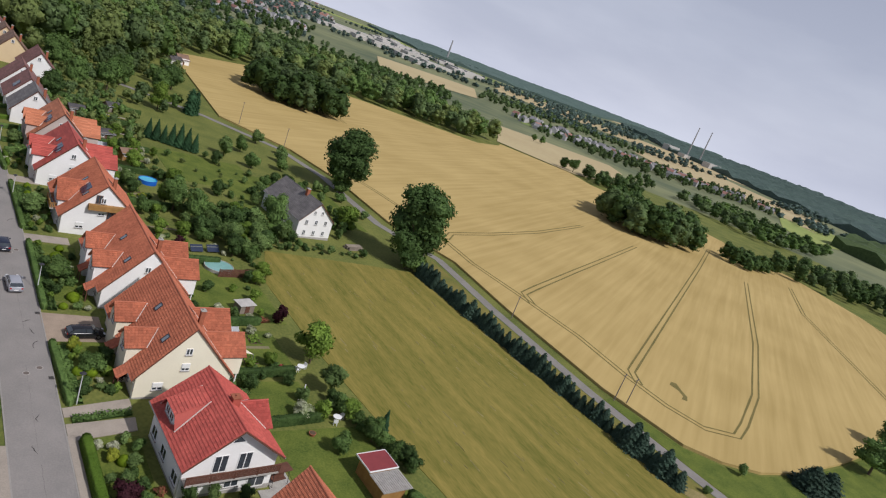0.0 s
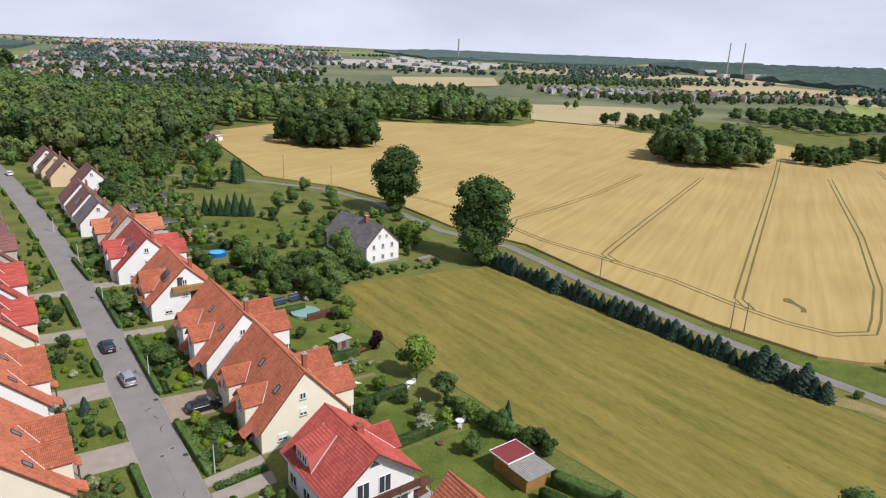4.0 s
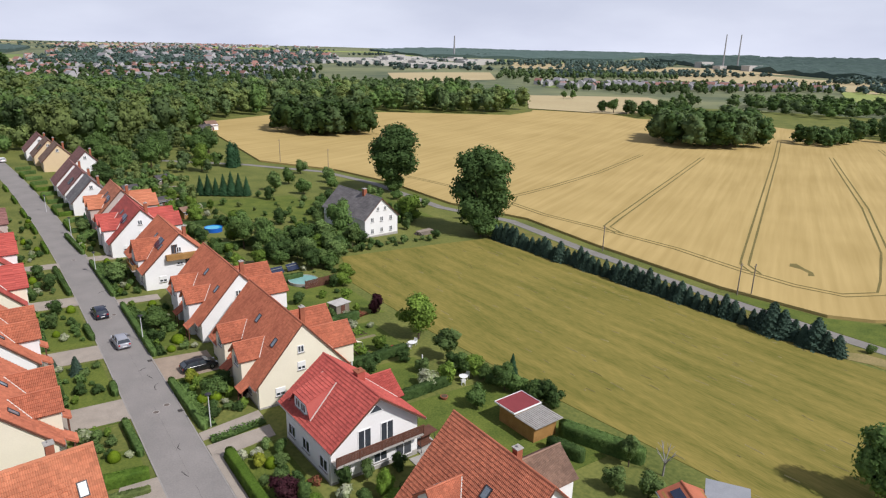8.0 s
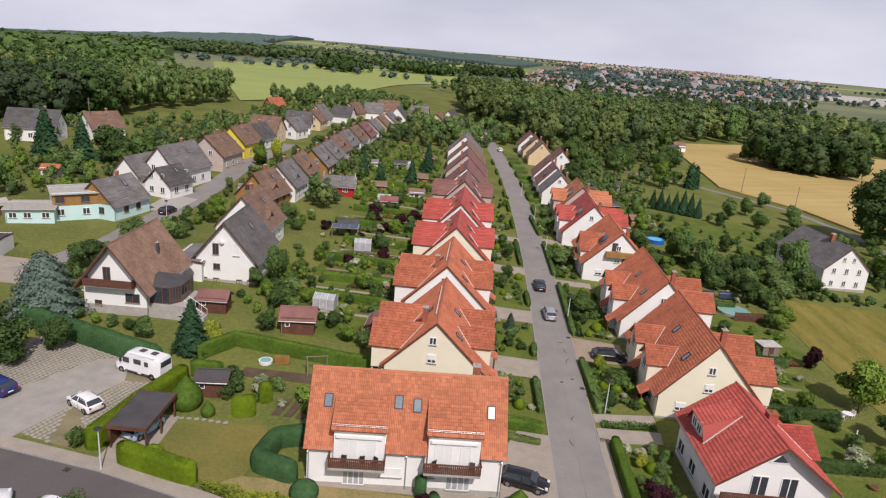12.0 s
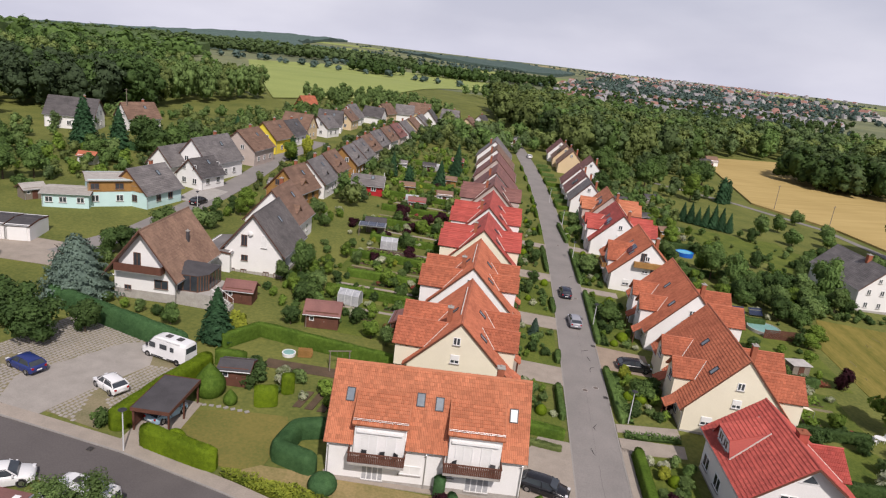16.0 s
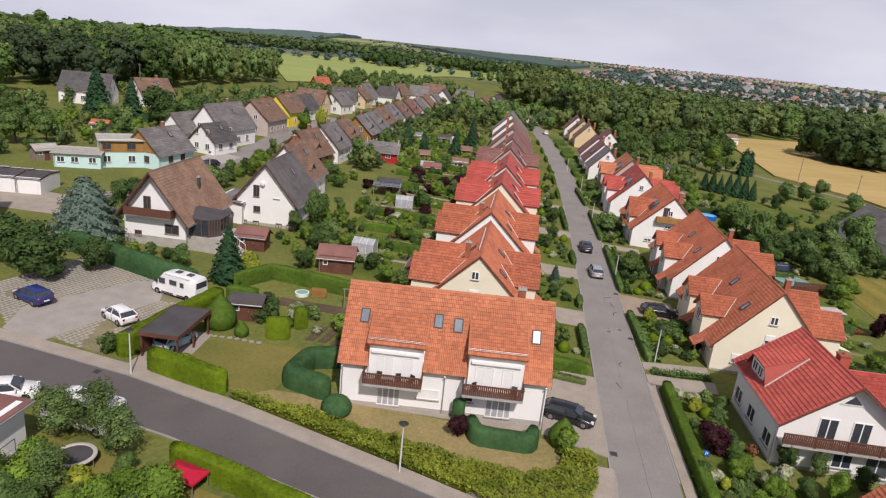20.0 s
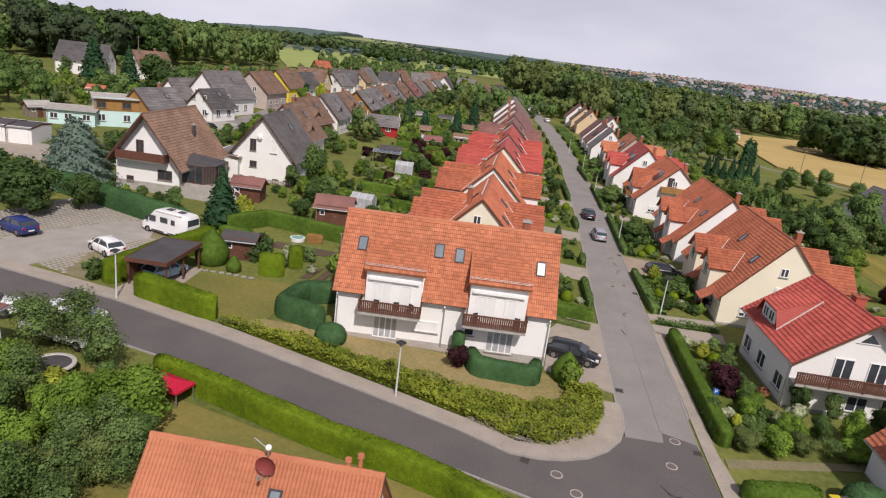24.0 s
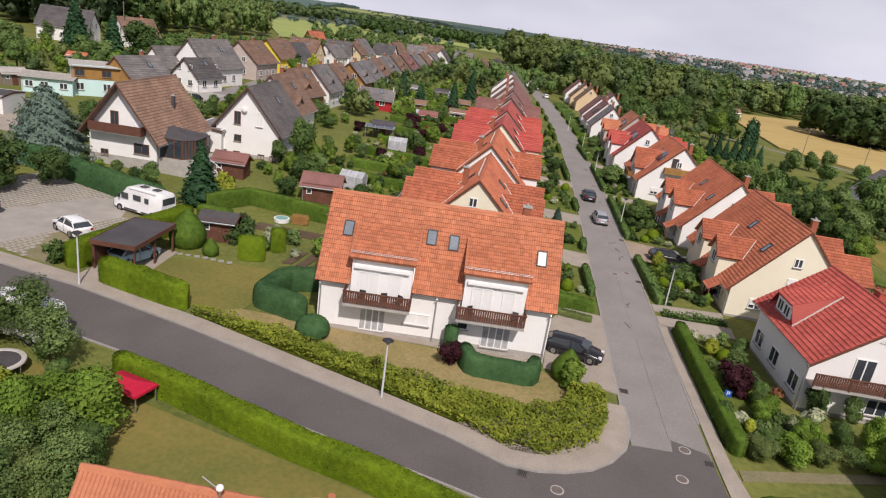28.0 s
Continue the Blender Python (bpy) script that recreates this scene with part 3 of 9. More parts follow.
M_FLASH = mat("pale_flashing", (0.62, 0.55, 0.5), 0.5, (0.5, 0.42, 0.38), 2, 12)


def balcony(parent, x0, x1, y0, y1, z, side=-1, rail=M_WOOD, ends=True):
    """A balcony slab with a boarded parapet; y0 at the wall, y1 outer."""
    bm = bmesh.new()
    box(bm, x0, x1, min(y0, y1), max(y0, y1), z - 0.18, z)
    b = part("balcony", bm, M_STONE, parent)
    n = round((x1 - x0) / 0.16)
    bd = mesh("board", boxm(-0.066, 0.066, -0.014, 0.014, 0.0, 0.82))
    bd.materials.append(rail)
    for i in range(n):
        share("board", bd, b, (x0 + (i + 0.5) * (x1 - x0) / n, y1, z + 0.1))
    bm = bmesh.new()
    box(bm, x0 - 0.05, x1 + 0.05, y1 - 0.07, y1 + 0.07, z + 0.95, z + 1.02)
    for x in (x0, x1):
        box(bm, x - 0.04, x + 0.04, min(y0, y1), max(y0, y1), z + 0.93, z + 1.0)
        for k in range(5):
            yy = y0 + (y1 - y0) * (k + 0.5) / 5
            box(bm, x - 0.015, x + 0.015, yy - 0.08, yy + 0.08, z + 0.1, z + 0.93)
    part("rail", bm, rail, b)
    return b


# ---------------------------------------------------------------- plants
RNG = np.random.default_rng(7)


def unit(a):
    return a / (np.linalg.norm(a, axis=1)[:, None] + 1e-9)


def cards(points, normals, size, rng, jitter=0.6, tri=False, soft=0.48):
    """Small leaf quads (or pointed leaves) at points, roughly facing along normals. Returns vertices, faces and soft vertex normals."""
    n = len(points)
    nr = unit(normals + rng.normal(0, jitter, (n, 3)))
    r = rng.normal(size=(n, 3))
    u = unit(np.cross(nr, r))
    v = np.cross(nr, u)
    s = (size * rng.uniform(0.6, 1.35, n))[:, None]
    a, b = u * s, v * s * 0.75
    k = 3 if tri else 4
    if tri:
        P = np.stack([points + a * 1.15 - b * 0.9, points + b * 1.5, points - a * 1.15 - b * 0.7], 1).reshape(-1, 3)
    else:
        P = np.stack([points - b * 0.9, points + a - b * 0.3, points + b, points - a - b * 0.3], 1).reshape(-1, 3)
    F = (np.arange(n)[:, None] * k + np.arange(k)[None]).tolist()
    return P, F, np.repeat(unit(unit(normals) * soft + nr * (1 - soft)), k, axis=0)


def blob(center, radius, rng, nu=7, nv=5, wob=0.18):
    """A lumpy closed core."""
    V, F, N = [], [], []
    for j in range(nv + 1):
        th = math.pi * j / nv
        for i in range(nu):
            ph = math.tau * i / nu + 0.4 * j
            k = 1 + rng.uniform(-wob, wob)
            d = (math.sin(th) * math.cos(ph), math.sin(th) * math.sin(ph), math.cos(th))
            V.append(tuple(center[q] + radius[q] * k * d[q] for q in range(3)))
            N.append(d)
    for j in range(nv):
        for i in range(nu):
            i2 = (i + 1) % nu
            F.append((j * nu + i, (j + 1) * nu + i, (j + 1) * nu + i2, j * nu + i2))
    return V, F, N


def join(parts):
    """Joins vertices and faces; a part without normals takes those of its faces."""
    V, F, N = [], [], []
    for v, f, *n in parts:
        o = len(V)
        V.extend([tuple(map(float, p)) for p in v])
        F.extend([tuple(i + o for i in q) for q in f])
        N.extend([tuple(map(float, p)) for p in n[0]] if n else [(0.0, 0.0, 0.0)] * len(v))
    return V, F, N


def crown_round(h, r, base, lobes, n, leaf, rng, flat=1.0, core=0.7, tri=True, nu=6, nv=4):
    """A leafy crown from uneven lobes between base and h."""
    parts = []
    zc, hz = (h + base) / 2, (h - base) / 2
    cs = []
    for i in range(lobes):
        d = rng.normal(size=3)
        d /= np.linalg.norm(d)
        k = rng.uniform(0.35, 0.78)
        lr = rng.uniform(0.24, 0.46) * r
        c = np.array([d[0] * r * k, d[1] * r * k, zc + d[2] * hz * 0.72 * flat])
        cs.append((c, np.array([lr, lr, lr * rng.uniform(0.8, 1.1)])))
    cs.append((np.array([0, 0, zc]), np.array([r * 0.62, r * 0.62, hz * 0.78])))
    vol = np.array([c[1][0] * c[1][2] for c in cs])
    pick = rng.choice(len(cs), n, p=vol / vol.sum())
    d = rng.normal(size=(n, 3))
    d[:, 2] += 0.25
    d /= np.linalg.norm(d, axis=1)[:, None]
    C = np.array([c[0] for c in cs])[pick]
    R = np.array([c[1] for c in cs])[pick]
    P = C + d * R * rng.uniform(0.72, 1.15, (n, 1))
    lean = unit((P - np.array([0, 0, zc - hz * 0.3])) / np.array([r, r, hz]))
    parts.append(cards(P, d * 0.6 + lean * 0.4, leaf, rng, 0.45, tri))
    for c, rr in cs:
        parts.append(blob(c, rr * core * 1.12, rng, nu, nv))
    return join(parts)


def crown_spruce(h, r, n, leaf, rng, base=0.06, power=0.9, tri=True):
    """A conifer: drooping whorls, ragged outline."""
    u = 1 - np.sqrt(rng.uniform(0.0, 1, n))
    z = h * (base + (1 - base) * u)
    tier = 0.78 + 0.3 * np.abs(((u * 11) % 1) - 0.15)
    rad = r * (1 - u) ** power * tier * rng.uniform(0.7, 1.1, n)
    a = rng.uniform(0, math.tau, n)
    arms = 0.85 + 0.2 * np.cos(a * 7 + u * 40)
    P = np.stack([np.cos(a) * rad * arms, np.sin(a) * rad * arms, z - 0.12 * rad], 1)
    N = np.stack([np.cos(a) * 0.7, np.sin(a) * 0.7, np.full(n, 0.7)], 1)
    parts = [cards(P, N, leaf, rng, 0.35, tri)]
    V, F, NN = [], [], []
    m = 9
    for j in range(6):
        k = j / 5
        for i in range(m):
            rr = r * (1 - k) ** power * 0.72 * rng.uniform(0.85, 1.1) + 0.02
            V.append((rr * math.cos(i * math.tau / m), rr * math.sin(i * math.tau / m), h * (base + (0.95 - base) * k)))
            NN.append((0.85 * math.cos(i * math.tau / m), 0.85 * math.sin(i * math.tau / m), 0.5))
    for j in range(5):
        for i in range(m):
            F.append((j * m + i, j * m + (i + 1) % m, (j + 1) * m + (i + 1) % m, (j + 1) * m + i))
    parts.append((V, F, NN))
    return join(parts)


def crown_clip(h, r, n, leaf, rng, pointed=0.0):
    """A clipped egg or cone, its leaves lying close on a smooth body."""
    def girth(u):
        low = np.sqrt(np.clip(1 - ((0.34 - u) / 0.5) ** 2.2, 0, 1)) if u < 0.34 else 1.0
        t = max(0.0, (u - 0.34) / 0.66)
        return float(low * (1 - t ** (2.4 - pointed)) ** (0.5 + pointed * 0.5))
    u = np.linspace(0, 1, 17)
    g = np.array([girth(k) for k in u]) * r
    slope = -np.gradient(g, u * h)
    uu, a = rng.uniform(0.0, 1, n), rng.uniform(0, math.tau, n)
    gg, ss = np.interp(uu, u, g), np.clip(np.interp(uu, u, slope), -1.5, 4)
    P = np.stack([np.cos(a) * gg, np.sin(a) * gg, uu * h], 1)
    N = unit(np.stack([np.cos(a), np.sin(a), ss], 1))
    m = 16
    V = [((q * 0.98 + 0.01) * math.cos(i * math.tau / m), (q * 0.98 + 0.01) * math.sin(i * math.tau / m), k * h * 0.985) for k, q in zip(u, g) for i in range(m)]
    W = [(math.cos(i * math.tau / m), math.sin(i * math.tau / m), float(np.clip(k, -1.5, 4))) for k in slope for i in range(m)]
    F = [(j * m + i, j * m + (i + 1) % m, (j + 1) * m + (i + 1) % m, (j + 1) * m + i) for j in range(16) for i in range(m)]
    return join([cards(P, N, leaf, rng, 0.3, True, 0.72), (V, F, unit(np.array(W)))])


def trunk_mesh(h, r, limbs, rng, spread=1.5):
    bm = bmesh.new()
    tube(bm, (0, 0, -0.4), (0, 0, h * 0.45), r, r * 0.72, 7)
    tube(bm, (0, 0, h * 0.45), (0.1, 0.05, h * 0.85), r * 0.72, r * 0.2, 6)
    for i in range(limbs):
        a = i * math.tau / max(1, limbs) + rng.uniform(0, 0.6)
        z = h * rng.uniform(0.3, 0.55)
        tube(bm, (0, 0, z), (math.cos(a) * spread, math.sin(a) * spread, z + h * rng.uniform(0.14, 0.3)), r * 0.45, r * 0.12, 5)
    me = mesh("trunk", bm)
    me.materials.append(M_BARK)
    return me


KINDS = {}


def kind(key, height, trunk, crown, material):
    me = grid_mesh("crown_" + key, *crown)
    me.materials.append(material)
    KINDS.setdefault(key.split("-")[0], []).append((height, trunk, me))


for i in range(3):
    kind(f"round-{i}", 9, trunk_mesh(9, 0.22, 5, RNG), crown_round(9, 3.6, 1.4, 12, 2800, 0.205, RNG), (L_MID, L_DARK, L_MID)[i])
    kind(f"bushy-{i}", 5, trunk_mesh(4, 0.12, 4, RNG, 0.9), crown_round(5, 2.3, 0.2, 10, 1700, 0.15, RNG), (L_MID, L_BIRCH, L_DARK)[i])
    kind(f"shrub-{i}", 1.6, None, crown_round(1.6, 1.0, -0.15, 6, 420, 0.105, RNG), (L_MID, L_DARK, L_BIRCH)[i])
for i in range(2):
    kind(f"light-{i}", 6, trunk_mesh(6, 0.13, 5, RNG, 1.0), crown_round(6, 2.4, 0.6, 11, 2100, 0.165, RNG), L_LIGHT)
    kind(f"spruce-{i}", 8, trunk_mesh(8, 0.14, 0, RNG), crown_spruce(8, 2.1, 2800, 0.17, RNG), L_SPRUCE)
    kind(f"bluespruce-{i}", 5, trunk_mesh(5, 0.12, 0, RNG), crown_spruce(5, 1.9, 2200, 0.155, RNG, 0.02, 0.62), L_BLUE)
    kind(f"lime-{i}", 14, trunk_mesh(14, 0.4, 6, RNG, 2.5), crown_round(14, 4.3, 0.9, 24, 6400, 0.21, RNG), L_DARK)
    kind(f"birch-{i}", 8, trunk_mesh(8, 0.13, 5, RNG, 1.0), crown_round(8, 2.2, 1.6, 9, 1700, 0.2, RNG), L_BIRCH)
for i in range(2):
    kind(f"nearlight-{i}", 4, trunk_mesh(4, 0.1, 6, RNG, 0.8), crown_round(4, 2.4, 0.3, 16, 5200, 0.1, RNG, core=0.7), L_FRESH)
    kind(f"nearbushy-{i}", 4, trunk_mesh(4, 0.1, 6, RNG, 0.8), crown_round(4, 1.9, 0.2, 12, 5200, 0.066, RNG, core=0.74), (L_MID, L_OLIVE)[i])
    kind(f"nearbirch-{i}", 4.4, trunk_mesh(4.4, 0.07, 7, RNG, 0.7), crown_round(4.4, 1.7, 0.7, 15, 3000, 0.06, RNG, core=0.3), L_BIRCH)
kind("cedar-0", 7, trunk_mesh(7, 0.25, 6, RNG, 2), crown_spruce(7, 4.3, 9000, 0.13, RNG, 0.05, 0.6), L_CEDAR)
kind("column-0", 5, trunk_mesh(4, 0.1, 0, RNG), crown_spruce(5, 0.95, 1500, 0.14, RNG, 0.0, 0.35), L_SPRUCE)
kind("thuja-0", 2.4, trunk_mesh(2, 0.08, 0, RNG), crown_clip(2.4, 0.95, 4200, 0.034, RNG, 0.95), L_PLOT)
kind("ball-0", 1.2, None, crown_clip(1.2, 0.66, 1900, 0.034, RNG, 0.3), L_THUJA)
kind("roundbox-0", 1.2, None, crown_clip(1.2, 0.72, 2600, 0.036, RNG), L_HEDGE)
kind("purple-0", 2.4, None, crown_round(2.4, 1.25, -0.1, 7, 1200, 0.1, RNG), L_PURPLE)
kind("yellow-0", 2.2, None, crown_round(2.2, 1.1, -0.1, 7, 800, 0.14, RNG), L_YELLOW)
kind("limeshrub-0", 2.2, None, crown_round(2.2, 1.15, -0.1, 7, 900, 0.13, RNG), L_LIGHT)
kind("white-0", 1.1, None, crown_round(1.1, 0.8, -0.1, 5, 420, 0.11, RNG), L_FLOWERW)
kind("rose-0", 0.8, None, crown_round(0.8, 0.5, -0.1, 4, 260, 0.09, RNG), L_FLOWERR)
PLANT_WORDS = {
    "round": ("tree", "leafy green garden tree with a full crown", "tree"), "bushy": ("tree", "low bushy green tree in a garden", "tree"),
    "shrub": ("shrub", "small dense green garden shrub", "shrub"), "light": ("tree", "young tree with bright light green leaves", "tree"),
    "spruce": ("spruce", "dark green pointed spruce tree", "conifer"), "bluespruce": ("blue_spruce", "blue-grey young spruce in the hedge row", "conifer"),
    "lime": ("lime_tree", "tall old broadleaf tree beside the lane", "tree"), "birch": ("birch_tree", "slender grey-green birch tree", "tree"),
    "cedar": ("cedar", "wide blue-grey cedar with layered branches", "conifer"), "column": ("columnar_conifer", "dark narrow columnar conifer", "conifer"),
    "thuja": ("topiary", "clipped rounded green thuja topiary", "topiary"), "ball": ("topiary_ball", "clipped round green topiary ball", "topiary"),
    "purple": ("purple_shrub", "round dark purple leaved shrub", "shrub"), "yellow": ("yellow_shrub", "yellow-green leaved garden shrub", "shrub"),
    "limeshrub": ("lime_shrub", "bright lime green rounded shrub", "shrub"), "white": ("flower_shrub", "shrub with many white blossoms", "shrub"),
    "roundbox": ("topiary_ball", "low rounded blue-green clipped shrub before the house", "topiary"),
    "nearlight": ("tree", "spreading shrubby tree with fresh green leaves", "tree"), "nearbushy": ("tree", "dense green garden bush behind the hedge", "tree"),
    "nearbirch": ("birch_tree", "thin airy grey-green tree behind the hedge", "tree"),
    "rose": ("rose_bush", "low bush with red blossoms", "shrub")}


def plant(key, x, y, h=None, wide=1.0, label=""):
    """One tree or shrub, standing on the ground, of height h."""
    opts = KINDS[key]
    hh, tr, cr = opts[int(RNG.integers(len(opts)))]
    s = (h or hh) / hh
    nm, lab, cat = PLANT_WORDS[key]
    group = cat + "s of the place"
    turn = float(RNG.uniform(0, 360))
    if tr is None:
        e = tagged(new(nm, cr), label or lab, cat, group)
        e.matrix_basis = pose(x, y, T(x, y) - 0.03, 0, 0, turn)
    else:
        e = thing(nm, x, y, T(x, y) - 0.03, turn, label or lab, cat, group)
        new("trunk", tr).parent = e
        new("crown", cr).parent = e
    e.scale = (s * wide, s * wide, s)
    return e


def hedge(path, w, h, material, label, density=55, leaf=0.1, name="hedge", round_top=0.12, lift=0.0):
    """A clipped hedge along a line in plan: a swept body with rounded shoulders, corners and ends, and small leaves lying on it."""
    p = np.array(path, float)
    if len(p) > 2:
        q = []
        for a, b in zip(p, p[1:]):
            k = min(0.3, 0.22 * w / np.linalg.norm(b - a))
            q += [a * (1 - k) + b * k, a * k + b * (1 - k)]
        p = np.array([p[0], *q[1:-1], p[-1]])
    run = np.concatenate([[0], np.cumsum(np.linalg.norm(np.diff(p, axis=0), axis=1))])
    n = max(8, int(run[-1] / 0.4))
    s = np.linspace(0, run[-1], n + 1)
    s[1], s[-2] = min(s[1], 0.16 * w), max(s[-2], run[-1] - 0.16 * w)
    c = np.stack([np.interp(s, run, p[:, k]) for k in (0, 1)], 1)
    d = unit(np.gradient(c, axis=0))
    side = np.stack([-d[:, 1], d[:, 0]], 1)
    e = 6.5 if round_top < 0.2 else 4.2 if round_top < 0.35 else 3.4
    th = np.linspace(0, math.pi, 15)
    px, pz = np.sign(np.cos(th)) * np.abs(np.cos(th)) ** (2 / e), np.abs(np.sin(th)) ** (2 / e)
    nx, nz = np.sign(px) * np.abs(px) ** (e - 1) / w * 2, pz ** (e - 1) / h
    near = np.clip(np.minimum(s, run[-1] - s) / (0.42 * w), 0, 1)
    cap = np.sqrt(1 - (1 - near) ** 2 * 0.9)
    V, N = np.zeros((n + 1, 15, 3)), np.zeros((n + 1, 15, 3))
    for i in range(n + 1):
        g = T(*c[i]) + lift
        for j in range(15):
            k = 1 + 0.09 * noise.noise((c[i, 0] * 0.7, c[i, 1] * 0.7, px[j] * w * 0.4 + pz[j]))
            V[i, j, :2] = c[i] + side[i] * px[j] * w / 2 * cap[i] * k
            V[i, j, 2] = g - 0.1 + (pz[j] * h * (0.9 + 0.1 * cap[i]) + 0.1) * (1 + (k - 1) * 0.45)
            out = d[i] * ((1 if s[i] > run[-1] / 2 else -1) * (1 - near[i]) * 1.6)
            N[i, j] = (side[i, 0] * nx[j] + out[0], side[i, 1] * nx[j] + out[1], nz[j] + 0.05)
        N[i] = unit(N[i])
    F = [(i * 15 + j, i * 15 + j + 1, (i + 1) * 15 + j + 1, (i + 1) * 15 + j) for i in range(n) for j in range(14)]
    F += [tuple(range(15))[::-1], tuple(n * 15 + j for j in range(15))]
    arc = np.concatenate([[0], np.cumsum(np.hypot(np.diff(px) * w / 2, np.diff(pz) * h))])
    cnt = int(run[-1] * arc[-1] * density * 2.2)
    fi = np.interp(RNG.uniform(0, run[-1], cnt), s, np.arange(n + 1)) * 0.9999
    fj = np.interp(RNG.uniform(0, arc[-1], cnt), arc, np.arange(15)) * 0.9999
    i0, j0 = fi.astype(int), fj.astype(int)
    u, v = (fi - i0)[:, None], (fj - j0)[:, None]
    P, Q = [(G[i0, j0] * (1 - u) + G[i0 + 1, j0] * u) * (1 - v) + (G[i0, j0 + 1] * (1 - u) + G[i0 + 1, j0 + 1] * u) * v for G in (V, N)]
    P = P + unit(Q) * RNG.uniform(0.0, leaf * 0.5, cnt)[:, None]
    VV, FF, NN = join([(V.reshape(-1, 3), F, N.reshape(-1, 3)), cards(P, Q, leaf * 0.62, RNG, 0.42, True, 0.55)])
    mid = c[n // 2]
    z = T(*mid)
    me = grid_mesh(name, [(a - mid[0], b - mid[1], k - z) for a, b, k in VV], FF, NN)
    me.materials.append(material)
    ob = new(name, me)
    ob.location = (mid[0], mid[1], z)
    return tagged(ob, label, "hedge")


def in_poly(x, y, poly):
    c = False
    for (x1, y1), (x2, y2) in zip(poly, poly[1:] + poly[:1]):
        if (y1 > y) != (y2 > y) and x < (x2 - x1) * (y - y1) / (y2 - y1) + x1:
            c = not c
    return c


def scatter(poly, count, gap, rng):
    xs, ys = [p[0] for p in poly], [p[1] for p in poly]
    out, tries = [], 0
    while len(out) < count and tries < count * 40:
        tries += 1
        x, y = float(rng.uniform(min(xs), max(xs))), float(rng.uniform(min(ys), max(ys)))
        if in_poly(x, y, poly) and all((x - a) ** 2 + (y - b) ** 2 > gap * gap for a, b in out[-160:]):
            out.append((x, y))
    return out


def leaf_bed(name, poly, h, density, leaf, material, label, category="ground cover"):
    """A bed of low leaves over a dark uneven mound."""
    rng = RNG
    xs, ys = [p[0] for p in poly], [p[1] for p in poly]
    area = (max(xs) - min(xs)) * (max(ys) - min(ys))
    n = int(area * density)
    P = []
    for x, y in zip(rng.uniform(min(xs), max(xs), n), rng.uniform(min(ys), max(ys), n)):
        if in_poly(x, y, poly):
            P.append((x, y, T(x, y) + h * (0.8 + 0.6 * noise.noise((x * 0.7, y * 0.7, 1.0))) * (1 - 0.75 * rng.uniform() ** 2.2)))
    P = np.array(P)
    N = np.tile([0, 0, 1.0], (len(P), 1))
    V, F, NN = join([cards(P, N, leaf, rng, 0.5, True, 0.5), ([(x, y, T(x, y) + h * 0.12) for x, y in poly] + [(x, y, T(x, y) - 0.1) for x, y in poly], [tuple(range(len(poly)))] + [(i, (i + 1) % len(poly), (i + 1) % len(poly) + len(poly), i + len(poly)) for i in range(len(poly))])])
    me = grid_mesh(name, V, F, NN)
    me.materials.append(material)
    return tagged(new(name, me), label, category, "", "stuff")


def woods(name, spots, variants, hmin, hmax, material, label, wide=1.0):
    """Many trees as one mass; variants are crowns as (vertices, triangles, normals, height)."""
    VV, FF, MM, NN, o = [], [], [], [], 0
    mats = material if isinstance(material, tuple) else (material,)
    for x, y in spots:
        v, f, nv, hh = variants[int(RNG.integers(len(variants)))]
        s = float(RNG.uniform(hmin, hmax)) / hh
        a = float(RNG.uniform(0, math.tau))
        c, d = math.cos(a), math.sin(a)
        ca, sa = c * s * wide, d * s * wide
        VV.append(np.stack([v[:, 0] * ca - v[:, 1] * sa + x, v[:, 0] * sa + v[:, 1] * ca + y, v[:, 2] * s + T(x, y) - 0.2], 1))
        NN.append(np.stack([nv[:, 0] * c - nv[:, 1] * d, nv[:, 0] * d + nv[:, 1] * c, nv[:, 2]], 1))
        FF.append(f + o)
        MM.append(np.full(len(f), int(RNG.integers(len(mats)))))
        o += len(v)
    V = np.concatenate(VV)
    F = np.concatenate(FF)
    me = bpy.data.meshes.new(name)
    me.vertices.add(len(V))
    me.vertices.foreach_set("co", V.astype(np.float32).ravel())
    me.loops.add(F.size)
    me.loops.foreach_set("vertex_index", F.astype(np.int32).ravel())
    me.polygons.add(len(F))
    me.polygons.foreach_set("loop_start", np.arange(0, F.size, 3, dtype=np.int32))
    me.polygons.foreach_set("loop_total", np.full(len(F), 3, dtype=np.int32))
    me.update(calc_edges=True)
    for m in mats:
        me.materials.append(m)
    me.polygons.foreach_set("material_index", np.concatenate(MM).astype(np.int32))
    me.polygons.foreach_set("use_smooth", [True] * len(F))
    me.normals_split_custom_set_from_vertices(np.concatenate(NN).tolist())
    return tagged(new(name, me), label, "woods", "", "stuff")


def variant(V, F, N, h):
    tris = [(q[0], q[k], q[k + 1]) for q in F for k in range(1, len(q) - 1)]
    return np.array(V), np.array(tris), np.array(N), h

# ---------------------------------------------------------------- ground, roads and fields
def street_x(y):
    """Middle line of the residential street."""
    return -0.2 - 0.0003 * max(0, y - 20) ** 2 * (1 if y < 150 else 1)


